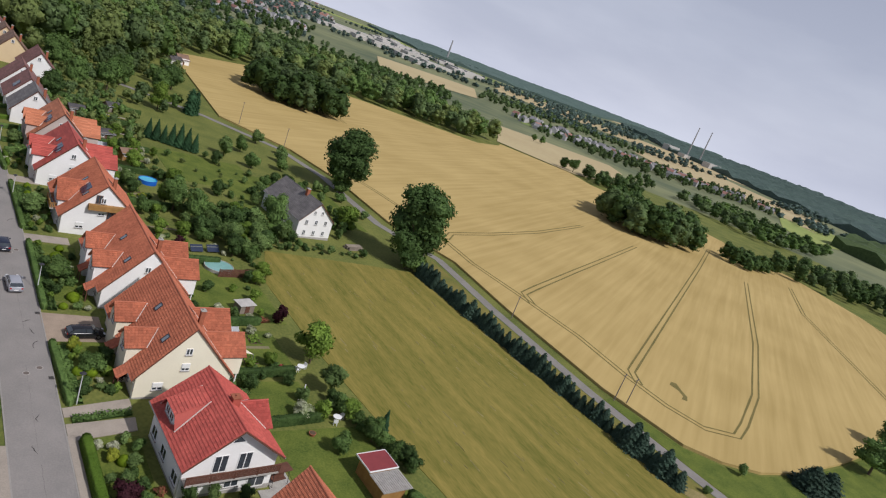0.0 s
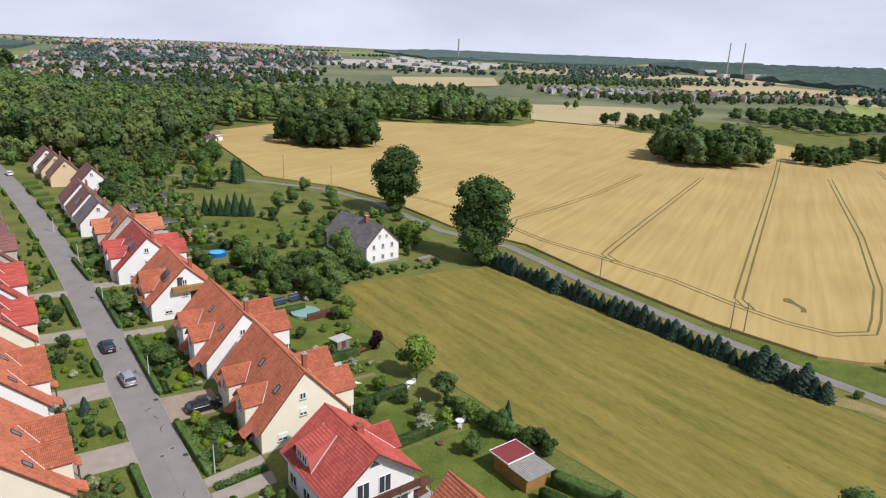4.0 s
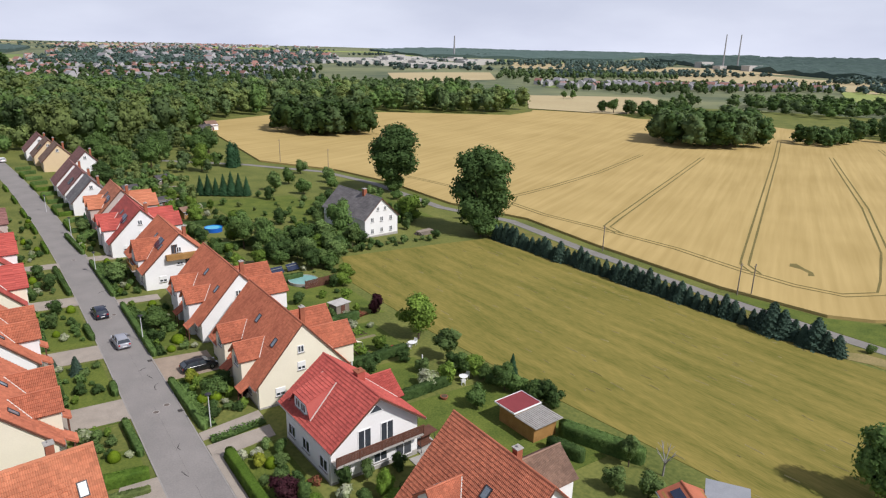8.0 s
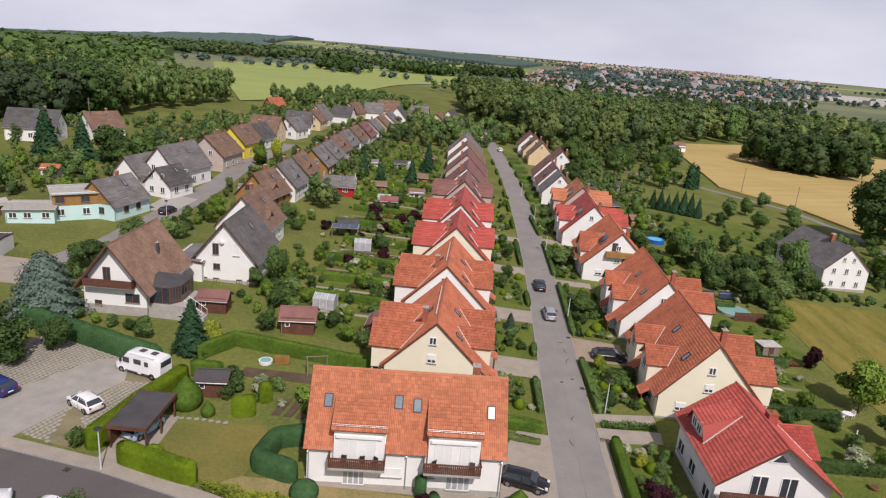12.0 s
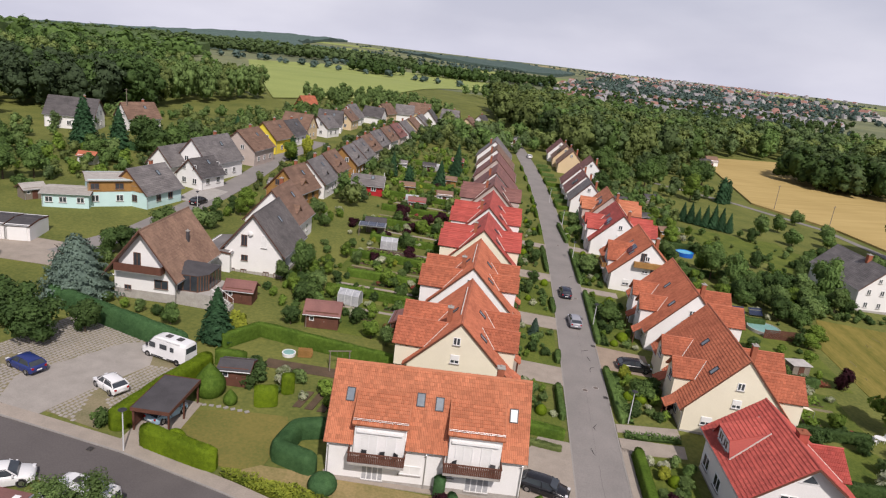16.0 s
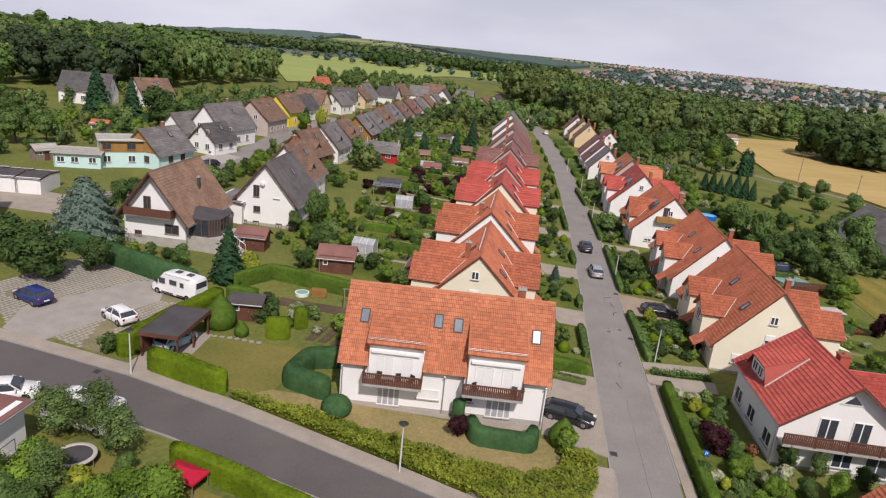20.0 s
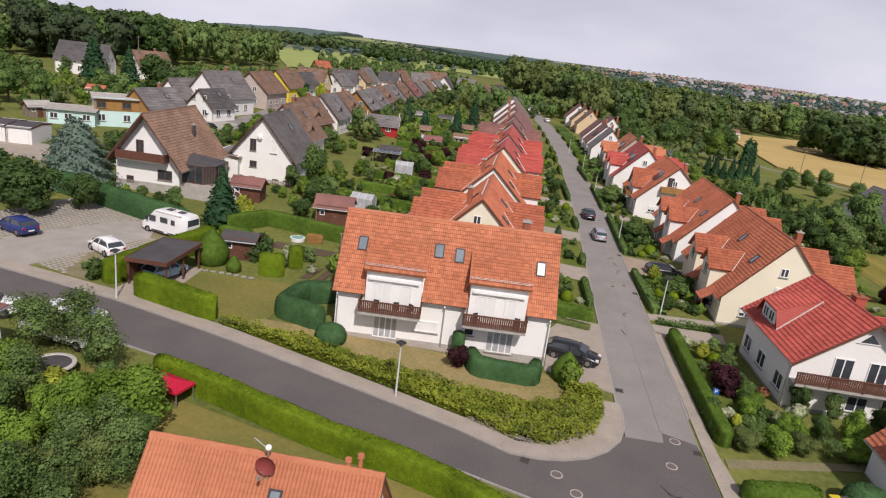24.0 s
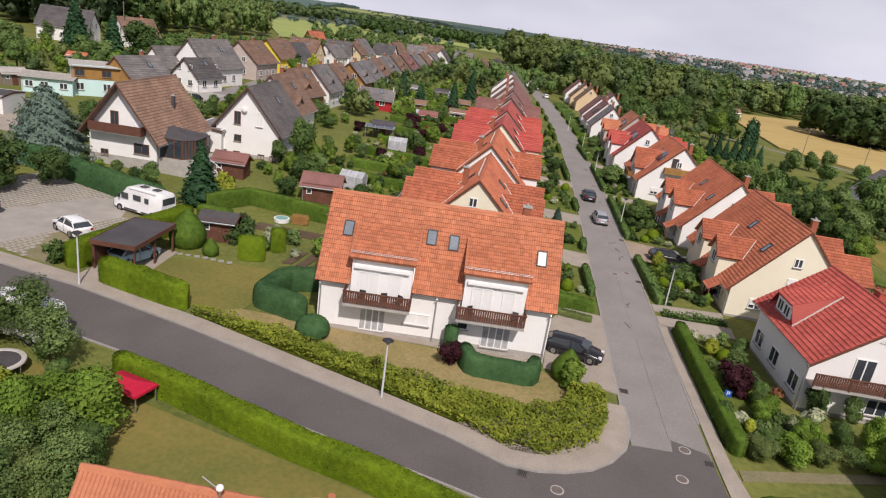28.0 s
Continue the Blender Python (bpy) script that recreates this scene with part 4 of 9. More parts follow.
bm = bmesh.new()
rings = [0] + list(range(20, 541, 20)) + list(range(580, 1400, 40)) + list(range(1400, 4851, 75))
seg = 150
prev = None
for ri, r in enumerate(rings):
    ring = []
    for k in range(seg if r else 1):
        a = k * math.tau / seg
        x, y = r * math.sin(a), -70 + r * math.cos(a)
        ring.append(bm.verts.new((x, y, T(x, y) - 0.035)))
    if prev:
        for k in range(seg):
            k2 = (k + 1) % seg
            bm.faces.new((prev[0], ring[k2], ring[k])) if len(prev) == 1 else bm.faces.new((prev[k], prev[k2], ring[k2], ring[k]))
    prev = ring
bmesh.ops.recalc_face_normals(bm, faces=bm.faces)
_land = single("ground", bm, (M_GROUND, M_COUNTRY), "green grassy land reaching to the horizon", "ground", "", "structure")
for f in _land.data.polygons:
    f.material_index = int(math.hypot(f.center.x, f.center.y + 70) > 620)

SY = [-29, -20, -10, 0, 10, 20, 30, 45, 60, 80, 100, 120, 140, 165, 190, 215]
sheet("street", [(2.3, -34.4)] + [(street_x(y) + 2.5, y) for y in SY] + [(street_x(y) - 2.6, y) for y in SY[::-1]] + [(-2.7, -34.2)], M_STREET, 0.03, "worn light grey asphalt residential street", "street")
north_kerb = [(-130, -20.5), (-80, -25.2), (-53, -28.3), (-42, -29.6), (-32, -31.8), (-18, -35.7), (-14, -36.9), (-10.4, -38.3), (-8.6, -38.25), (-6.9, -37.75), (-5.4, -36.95), (-4.1, -35.7), (-3.1, -34.1), (-2.65, -32.4), (-2.5, -30.5), (-2.6, -29)]
south_kerb = [(-130, -26.5), (-80, -30.2), (-53, -33.6), (-42, -34.7), (-34.8, -35.9), (-23, -38.8), (-12.9, -41.0), (-7.6, -42.3), (-2, -45), (12, -50), (45, -62)]
sheet("cross_road", south_kerb + [(47, -57), (14, -46.8), (4.5, -42.8), (2.6, -41), (2.3, -34), (2.2, -32.5), (0.0, -31.8), (-0.15, -33.1), (-2.95, -33.4)] + [p for p in north_kerb if p[0] < -3.0][::-1], M_ASPHALT, 0.034, "dark asphalt cross road with patches", "road")


def offset(line, d):
    out = []
    for i, (x, y) in enumerate(line):
        a, b = Vector(line[max(0, i - 1)]), Vector(line[min(len(line) - 1, i + 1)])
        t = (b - a).normalized()
        out.append((x - t.y * d, y + t.x * d))
    return out


def kerb(line, name="kerb", w=0.14, h=0.13, label="pale concrete kerb"):
    """Kerb stones, each one a piece, along a line."""
    bmx = bmesh.new()
    for a, b in zip(line, line[1:]):
        va, vb = Vector(a), Vector(b)
        d = vb - va
        n = max(1, round(d.length / 1.0))
        t = d.normalized()
        nr = Vector((-t.y, t.x)) * w
        for i in range(n):
            p, q = va + d * (i / n) + t * 0.01, va + d * ((i + 1) / n) - t * 0.01
            zs = [T(p.x, p.y), T(q.x, q.y)]
            vs = [bmx.verts.new((c.x, c.y, z + e)) for e in (-0.1, h) for c, z in ((p, zs[0]), (q, zs[1]), (q + nr, zs[1]), (p + nr, zs[0]))]
            for f in ((4, 5, 6, 7), (0, 1, 5, 4), (1, 2, 6, 5), (2, 3, 7, 6), (3, 0, 4, 7)):
                bmx.faces.new([vs[k] for k in f])
    bmesh.ops.recalc_face_normals(bmx, faces=bmx.faces)
    return single(name, bmx, M_KERB, label, "kerb", "", "structure")


kerb(north_kerb)
walk_in = offset(north_kerb, 1.55)
sheet("pavement", offset(north_kerb, 0.14) + walk_in[::-1], M_PAVE, 0.12, "grey paved footway along the road", "pavement", thick=0.15)
kerb([(street_x(y) + 2.5, y) for y in SY[::-1]], h=0.06)
kerb([(street_x(y) - 2.6, y) for y in SY], h=0.06)
sheet("pavement", [(2.65, -41.5), (2.5, -34), (2.45, -13), (3.3, -13), (3.45, -33), (4.0, -38), (4.5, -42)], M_PAVE, 0.05, "narrow grey paved footway beside the street", "pavement")
kerb(south_kerb[::-1][2:], h=0.06)

# yards and drives
M_DRIVE = mat("brown_paving", (0.36, 0.285, 0.22), 0.9, (0.26, 0.205, 0.16), 0.7, 9, 0.01)
for pts, m, lab in (
        ([(2.5, -13.9), (9.4, -12.6), (9.6, -10.3), (2.5, -11.1)], M_PAVE, "light paved drive between the gardens"),
        ([(2.5, -9.9), (9.6, -8.8), (9.6, -6.8), (2.5, -8.3)], M_PAVE, "light paved drive beside the rose bed"),
        ([(2.4, 5.2), (9.2, 5.4), (9.2, 11.8), (2.2, 12.2)], M_DRIVE, "brown paved drive with a parked car"),
        ([(2.2, 34.5), (8.5, 34.5), (8.5, 37), (2.2, 37)], M_PAVE, "light paved drive"),
        ([(1.6, 60), (6.5, 60), (6.5, 63), (1.6, 63)], M_PAVE, "light paved drive"),
        ([(-2.8, -27.5), (-2.8, -14), (-6.2, -14), (-7.6, -17.5), (-8.2, -26)], M_PAVE, "light paved forecourt with a parked car"),
        ([(-2.8, -1.7), (-2.8, 3.2), (-9.5, 3.2), (-9.5, -1.7)], M_PAVE, "light paved drive"),
        ([(-2.8, 15.5), (-2.8, 20), (-9.5, 20), (-9.5, 15.5)], M_PAVE, "light paved drive"),
        ([(-2.9, 37), (-2.9, 41), (-9.5, 41), (-9.5, 37)], M_PAVE, "light paved drive"),
        ([(-3.2, 58), (-3.2, 61), (-9.5, 61), (-9.5, 58)], M_PAVE, "light paved drive")):
    sheet("driveway", pts, m, 0.05, lab, "driveway")
car_park = [(-51.2, -26.2), (-45.6, -27.2), (-46.2, -24.5), (-42.2, -13.6), (-45, -10.6), (-53, -8.5), (-61, -7), (-64, -19.5), (-56.5, -25.2)]
sheet("car_park", car_park, M_GRAVEL, 0.02, "gravel and grass paver car park", "car park")
car_lane = [(-51.6, -27.2), (-56, -26.2), (-57.5, -22), (-52.5, -12), (-49.5, -10.3), (-47.5, -15.5), (-50, -22)]
M_LANEPAVE = mat("pale_paving", (0.36, 0.33, 0.3), 0.9, (0.27, 0.25, 0.225), 0.7, 9, 0.01)
sheet("car_park_lane", car_lane, M_LANEPAVE, 0.035, "grey paved lane across the car park", "car park")
V, F = [], []
for i in range(-40, 41):
    for j in range(-48, 49):
        u, v = i * 0.46, j * 0.46 + (i % 2) * 0.12
        x, y = -53.5 + u * math.cos(-0.3) - v * math.sin(-0.3), -17.0 + u * math.sin(-0.3) + v * math.cos(-0.3)
        if in_poly(x, y, car_park) and not in_poly(x, y, car_lane) and noise.noise((x * 0.16, y * 0.16, 3.0)) < 0.28:
            o, z, r = len(V), T(x, y), 0.15 + 0.02 * noise.noise((x, y, 0))
            V += [(x + a * k, y + b * k, z + h) for k, h in ((r + 0.03, 0.015), (r, 0.05)) for a, b in ((-1, -1), (1, -1), (1, 1), (-1, 1))]
            F += [(o + 4, o + 5, o + 6, o + 7)] + [(o + k, o + (k + 1) % 4, o + 4 + (k + 1) % 4, o + 4 + k) for k in range(4)]
me = grid_mesh("grass_pavers", V, F)
me.materials.append(M_LANEPAVE)
tagged(new("grass_pavers", me), "pale concrete grass pavers in the parking bays", "pavers", "", "stuff")
sheet("garden_lawn", [(-41, -27), (-33.5, -28.6), (-30.5, -28.2), (-29.8, -22), (-31, -19.5), (-36, -20.3), (-41, -22)], M_LAWN, 0.02, "mown garden lawn", "lawn")
sheet("dry_lawn", [(-33.2, -29.6), (-26, -31.6), (-14.5, -33.2), (-9, -32), (-5, -29.5), (-6, -26.6), (-25.4, -27), (-30.6, -27.4)], M_DRY, 0.025, "dry yellowed lawn before the white house", "lawn")
sheet("terrace", [(-25.2, -27.3), (-8.7, -25.9), (-8.8, -25.0), (-25.4, -26.2)], M_PAVE, 0.06, "pale terrace strip along the house", "terrace")
sheet("terrace", [(-13.4, -28.3), (-9.2, -28.0), (-9.0, -25.4), (-13.5, -25.8)], M_PAVE, 0.075, "small paved terrace behind the hedge", "terrace")
sheet("drive_apron", [(3.2, -38.6), (11.6, -38), (12.5, -44), (4, -44.5)], M_PAVE, 0.05, "grey concrete drive with fine cracks", "driveway")
sheet("garden_path", [(3.8, -34.4), (19, -29.4), (19, -28.6), (3.8, -33.4)], M_GRAVEL, 0.03, "narrow gravel path between hedges", "path")
sheet("south_garden", [(-34, -39.5), (-12.5, -44), (-12, -62), (-45, -62), (-45, -38)], M_LAWN, 0.0, "olive garden lawn behind the hedge", "lawn")
sheet("side_street", [(-78, 10), (-75, 25), (-75.5, 52), (-77, 75), (-80, 100), (-79, 140), (-74, 140), (-74.5, 100), (-71.5, 75), (-70, 52), (-70.5, 25), (-73, 9)], M_STREET, 0.03, "grey side street between houses", "street")
sheet("back_yard", [(-90, 4), (-70, 5), (-70, 14), (-90, 14)], M_PAVE, 0.03, "paved yard before the garages", "yard")
sheet("house_path", [(-78, 46), (-72, 47), (-72, 58), (-79, 60)], M_STONE, 0.04, "pale paved front yard", "yard")

# meadow with mowing stripes
M_MEADOW = mat("mown_meadow", (0.262, 0.21, 0.056), 0.95, (0.122, 0.122, 0.024), 0.12, 1.6, 0.03, big=0.55)
_n, _l = M_MEADOW.node_tree.nodes, M_MEADOW.node_tree.links
_geo = next(k for k in _n if k.type == "NEW_GEOMETRY")
_map = _n.new("ShaderNodeMapping")
_map.inputs["Rotation"].default_value = (0, 0, radians(4))
_map.inputs["Scale"].default_value = (1.0, 0.13, 1.0)
_l.new(_geo.outputs["Position"], _map.inputs["Vector"])
for k, sc in zip([q for q in _n if q.type == "TEX_NOISE"], (0.45, 5.0)):
    k.inputs["Scale"].default_value = sc
    _l.new(_map.outputs["Vector"], k.inputs["Vector"])
meadow = [(45.5, 43.3), (40, 28), (40, 5), (42, -20), (45, -45), (48, -75), (95, -75), (91, -45), (89.5, -35), (87, 0), (84.5, 42), (70, 43)]
sheet("meadow", meadow, M_MEADOW, 0.02, "mown olive and straw coloured meadow with stripes", "meadow", 25)
sheet("verge", [(91, -60), (91, -36), (88, 0), (86.5, 41), (97, 52), (95.5, 26), (95, -7), (96, -30), (97.5, -60)], M_LAWN, 0.01, "green grass verge beside the lane", "verge", 25)
wheat = [(214, -30), (189, -36.5), (154, -38), (130, -37.4), (118.5, -35.4), (110.5, -31.2), (105.2, -25.5), (101.8, -7), (102.5, 26), (105, 52), (97, 76), (97, 112), (91, 138), (73, 164), (82, 250), (95, 300), (160, 345), (226, 330), (300, 285), (335, 300), (345, 310), (380, 262), (372, 232), (420, 160), (410, 85), (390, 40), (340, -20)]
sheet("wheat_field", wheat, M_WHEAT, 0.55, "ripe golden wheat field with tractor tracks", "field", 22, thick=0.7)


sheet("verge", [(100.6, -60), (100.8, -42), (99.6, -30), (98.7, -10), (101.6, -10), (104.8, -26), (110, -32), (118, -36), (130, -38), (154, -38.7), (189, -37.2), (215, -30), (215, -75), (130, -75)], M_LAWN2, 0.015, "wide green verge round the corner of the wheat field", "verge", 25)
sheet("bare_earth", [(88.6, -33.5), (91, -32.6), (94.5, -36.5), (95.6, -43), (94, -43.6), (91, -38)], M_DRY, 0.035, "dry trodden earth at the field corner", "earth")


def track(line, gauge=1.7, w=0.5):
    """The two wheel tracks of a tractor through the crop."""
    bmx = bmesh.new()
    pts = []
    for i in range(len(line) - 1):
        a, b = Vector(line[i]), Vector(line[i + 1])
        n = max(1, int((b - a).length / 6))
        pts += [a + (b - a) * k / n for k in range(n)]
    pts.append(Vector(line[-1]))
    for s in (-1, 1):
        prev = None
        for i, p in enumerate(pts):
            t = (pts[min(i + 1, len(pts) - 1)] - pts[max(i - 1, 0)]).normalized()
            nr = Vector((-t.y, t.x))
            c = p + nr * s * gauge / 2
            ww = w * (1 + 0.3 * noise.noise((c.x, c.y, 0)))
            cur = [bmx.verts.new((c.x + nr.x * q, c.y + nr.y * q, T(c.x, c.y) + 0.58)) for q in (-ww / 2, ww / 2)]
            if prev:
                bmx.faces.new((prev[0], prev[1], cur[1], cur[0]))
            prev = cur
    bmesh.ops.recalc_face_normals(bmx, faces=bmx.faces)
    if sum(f.normal.z for f in bmx.faces) < 0:
        bmesh.ops.reverse_faces(bmx, faces=bmx.faces)
    return single("tractor_track", bmx, M_TRAM, "dark green wheel tracks in the wheat", "track", "", "structure")


lane = [(103, -75), (98.8, -42), (97.8, -30), (96.8, -7), (97.6, 26), (100, 53), (92, 74), (92, 112), (86, 137), (66, 159), (40, 176)]
sheet("lane", offset(lane, 1.5) + offset(lane, -1.5)[::-1], M_LANE, 0.03, "narrow grey asphalt farm lane", "lane", 25)
track([(104, 130), (110, 106), (113, 88), (113, 67), (112, 53), (114.6, 35.5), (117, 14), (115.5, -3), (116, -14), (119, -22), (127, -25.5), (136, -22.5), (160, -13), (211, 13), (315, 72)])
track([(115, 70), (121, 75.6), (145, 82.6), (181, 95), (235, 118)])
track([(115.5, 30), (118, 36), (128, 41), (164, 58), (255, 100)])
track([(116.3, -6), (120, -1), (126.4, 2.3), (187, 33), (289, 84.5), (352, 117)])
track([(230, -30), (312, 40), (369, 73)])
track([(157, 222), (158, 232), (172, 258), (187, 281), (207, 328)])
sheet("flattened_crop", [(126.2, -13), (128.4, -11.6), (129.6, -9.2), (129.4, -7.4), (131.6, -6.4), (130.4, -5.6), (128.2, -6.6), (128.4, -9.0), (127.2, -11.2), (125, -12.2)], M_TRAM, 0.57, "flattened green patch in the wheat", "patch")

# ---------------------------------------------------------------- the white double house at the corner
apt = House("double_house", "white double house with orange tile roof and two balconies", -17.0, -22.1, 5.05, 16.9, 7.8, 4.5, 9.4, M_WHITE, R_ORANGE, 0.5, 0.25, True, "", M_STONE,
            (-1, ((-6.2, -1.75, 0.36), (1.85, 6.4, 0.36))))
for a, b in ((-6.2, -1.75), (1.85, 6.4)):
    apt.shed_dormer(-1, a, b, 0.33, 4.75, 6.05, floor=2.6)
    bl = balcony(apt.e, a + 0.05 - 0.3, b - 0.05 + 0.1, -3.92, -5.35, 2.75)
    # pane white stands in for overbright light in the recess, not for blinds
    window(apt.e, (a + b) / 2 - 0.9, -4.3, 2.85, 1.5, 2.1, 0, 1, glass=M_BLIND)
    window(apt.e, (a + b) / 2 + 1.0, -4.3, 2.85, 0.9, 2.1, 0, 0, glass=M_BLIND)
    bm = bmesh.new()
    box(bm, a + 0.25, b - 0.3, -4.55, -4.31, 5.2, 5.38)
    part("awning_box", bm, M_SIGNW, apt.e, "rolled white awning under the eaves")
for x, wd in ((-4.4, 1.9), (4.7, 2.1)):
    window(apt.e, x, -3.9, 0.25, wd, 2.0, 0, 3, glass=M_CURTAIN)
window(apt.e, -1.2, -3.9, 1.2, 1.9, 0.9, 0, 1, glass=M_BLIND)
window(apt.e, 2.2, -3.9, 1.4, 0.8, 1.0, 0, 0)
for x in (-8.3, 0.1, 8.3):
    bm = bmesh.new()
    tube(bm, (x, -4.45, 3.7), (x, -4.0, 3.3), 0.05)
    tube(bm, (x, -4.0, 3.3), (x, -4.0, 0), 0.05)
    part("downpipe", bm, M_METAL, apt.e)
for x, v, g in ((-7.0, 0.36, None), (-0.9, 0.33, None), (0.75, 0.36, None), (7.25, 0.4, M_BLIND)):
    apt.roof_window(-1, x, v + 0.2, 0.74, 1.2, g)
for s in (-1, 1):
    apt.gable_window(s, -1.3, 1.0, 1.2, 1.2)
    apt.gable_window(s, 1.5, 1.0, 1.2, 1.2)
    apt.gable_window(s, 0.2, 4.9, 1.2, 1.2)
chimney(apt.e, 5.9, 1.0, 7.6, 9.9, 0.6)


def chair(x, y, z, rz, material, label):
    c = thing("balcony_chair", x, y, z, rz, label, "chair", "balcony chairs")
    part("seat", boxm(-0.22, 0.22, -0.22, 0.22, 0.4, 0.45), material, c)
    part("backrest", boxm(-0.22, 0.22, 0.18, 0.23, 0.45, 0.9), material, c)
    for sx in (-1, 1):
        for sy in (-1, 1):
            part("leg", boxm(sx * 0.2 - 0.02, sx * 0.2 + 0.02, sy * 0.2 - 0.02, sy * 0.2 + 0.02, 0, 0.4), material, c)


_am = apt.e.matrix_basis
for lx, rz in ((-3.6, 20), (-2.6, -30), (-5.2, 0), (2.6, 40), (5.7, -10)):
    p = _am @ Vector((lx, -4.85, 2.76))
    chair(p.x, p.y, p.z, rz, M_DARKMETAL if lx < 5 else M_BITUMEN, "dark garden chair on a balcony")

ROW = "houses along the street"


def row_house(x, y0, y1, wall, roof, W=11, eave=3.4, ridge=9.0, crosses=True, street=1, detail=2, label="", lift=0.0, cw=4.4, walls=None, solar=False, chim=True, tiles=None):
    """A long gabled house with its ridge along the street; street: +1 when the street lies on its west side, -1 on its east side."""
    L = y1 - y0
    h = House("terraced_house", label, x, (y0 + y1) / 2, 90, L, W, eave, ridge, wall, roof, 0.5, 0.16, detail > 1 if tiles is None else tiles, ROW, M_STONE if detail > 1 else None, lift=lift)
    if crosses:
        for side, out, w in ((street, 0.7, 3.3), (-street, 1.6, cw)):
            for f in ((-0.2, 0.16) if side == street else (-0.3, 0.06)):
                h.cross(side, f * L, w, out, 5.3, 5.3 + w * 0.44, win=detail > 0, floor=2.4 if side != street else 0, post=side != street and detail > 1)
    if crosses and detail > 1:
        for f in (-0.36, -0.02):
            add("porch_roof", slope_mesh("porch_roof", f * L - 0.9, f * L + 0.9, (street * (W / 2 - 0.02), 3.3), (street * (W / 2 + 1.7), 2.15), True), roof, h.e)
            for sx in (-0.75, 0.75):
                part("porch_post", boxm(f * L + sx - 0.06, f * L + sx + 0.06, street * (W / 2 + 1.4) - 0.06, street * (W / 2 + 1.4) + 0.06, -0.5, 2.3), M_WOOD, h.e)
    h.gable_window(-1, 0.3, 6.1, 0.8, 0.9, frame_mat=M_FRAME)
    if detail:
        for yy, zz, ww in ((0.3, 3.9, 1.0), (W * 0.27, 1.3, 1.2)):
            h.gable_window(-1, yy, zz, ww, 1.05)
            part("roller_blind", boxm(-L / 2 - 0.1, -L / 2 - 0.03, yy - ww / 2 + 0.06, yy + ww / 2 - 0.06, zz + 0.42, zz + 1.0), M_BLIND, h.e)
        for s in (-1, 1):
            for f in (-0.33, -0.05, 0.3):
                h.wall_window(s, f * L, 1.0, 1.2, 1.25)
        h.roof_window(street, -0.36 * L, 0.52)
        h.roof_window(street, 0.02 * L, 0.42)
        h.roof_window(-street, -0.1 * L, 0.3)
    if chim:
        chimney(h.e, -L * 0.28, -street * 1.6, ridge - 2.6, ridge + 0.3)
    if solar:
        tilt = math.degrees(math.atan(h.k))
        for k in (0, 1):
            bm = bmesh.new()
            box(bm, -0.55, 0.55, -0.08, 0, 0, 1.9)
            ob = part("solar_panel", bm, M_SOLAR, h.e)
            yv = street * 3.1
            ob.matrix_basis = pose(-L * 0.28 + k * 1.25, yv, ridge - h.k * abs(yv), 0, 0, 0 if street < 0 else 180) @ pose(0, 0, 0, -(90 - tilt), 0, 0) @ Matrix.Translation((0, -0.12, 0))
    return h


# west row
for x, y0, y1, wl, rf, d, lab in (
        (-15.7, -9.2, 6.4, M_CREAM, R_ORANGE2, 2, "cream rendered house with worn orange tile roof and cross gables"),
        (-15.9, 10.2, 26, M_WHITE, R_ORANGE2, 2, "white rendered house with worn orange tile roof and cross gables"),
        (-15.7, 30.8, 45, M_CREAM, R_RED, 1, "cream rendered house with bright red tile roof"),
        (-15.8, 48, 66, M_WHITE, R_RED, 1, "white rendered house with bright red tile roof"),
        (-16.0, 71, 85, M_PINKW, R_MAROON, 1, "rose rendered house with maroon tile roof"),
        (-16.2, 88, 104, M_WHITE, R_MAROON, 0, "white rendered house with maroon tile roof"),
        (-17.0, 109, 124, M_PINKW, R_MAROON, 0, "rose rendered house with maroon tile roof"),
        (-17.8, 129, 143, M_WHITE, R_BROWN, 0, "white rendered house with brown tile roof"),
        (-19.0, 148, 163, M_WHITE, R_SLATE, 0, "white rendered house with grey tile roof")):
    h = row_house(x, y0, y1 - 0.9, wl, rf, 11, 3.4, 8.8, d > 0, -1, d, lab)
    if d == 2:
        bm = bmesh.new()
        box(bm, -4.5, 4.5, 0.3, 0.42, 8.55, 8.72)
        part("walkway_rail", bm, M_FLASH, h.e, "pale steps and rail on the roof")
# east row
row_house(15.4, -6.8, 10.4, M_CREAM, R_ORANGE2, 11.2, 3.4, 9.8, True, 1, 2, "cream rendered house with orange tile roof and street dormers")
row_house(15.2, 14.4, 31.5, M_WHITE, R_ORANGE2, 11.4, 3.4, 9.6, True, 1, 2, "white rendered house with orange tile roof and street dormers")
r4 = row_house(13.4, 39.3, 54, M_WHITE, R_ORANGE2, 12.0, 3.6, 9.4, False, 1, 1, "white house with orange roof, brown windows and solar panels", tiles=True, solar=True)
r4.cross(1, -1.5, 5.0, 0.3, 5.0, 7.6)
r4.gable_window(-1, 1.0, 6.0, 1.0, 1.5, frame_mat=M_BROWNFRAME)
r4.gable_window(-1, -1.6, 3.3, 2.0, 1.4, frame_mat=M_BROWNFRAME, bars=2)
bm = bmesh.new()
box(bm, -8.2, -7.2, -4.6, 2.5, 5.0, 5.9)
part("gable_boarding", bm, M_OCHRE, r4.e, "brown boarded band under the gable")
balcony(r4.e, -3.6, 0.8, 6.0, 7.3, 2.8, rail=M_OCHRE)
row_house(11.6, 60.5, 75, M_WHITE, R_RED, 11.5, 3.4, 9.2, True, 1, 1, "white rendered house with red roof, orange dormers and solar panels", solar=True)
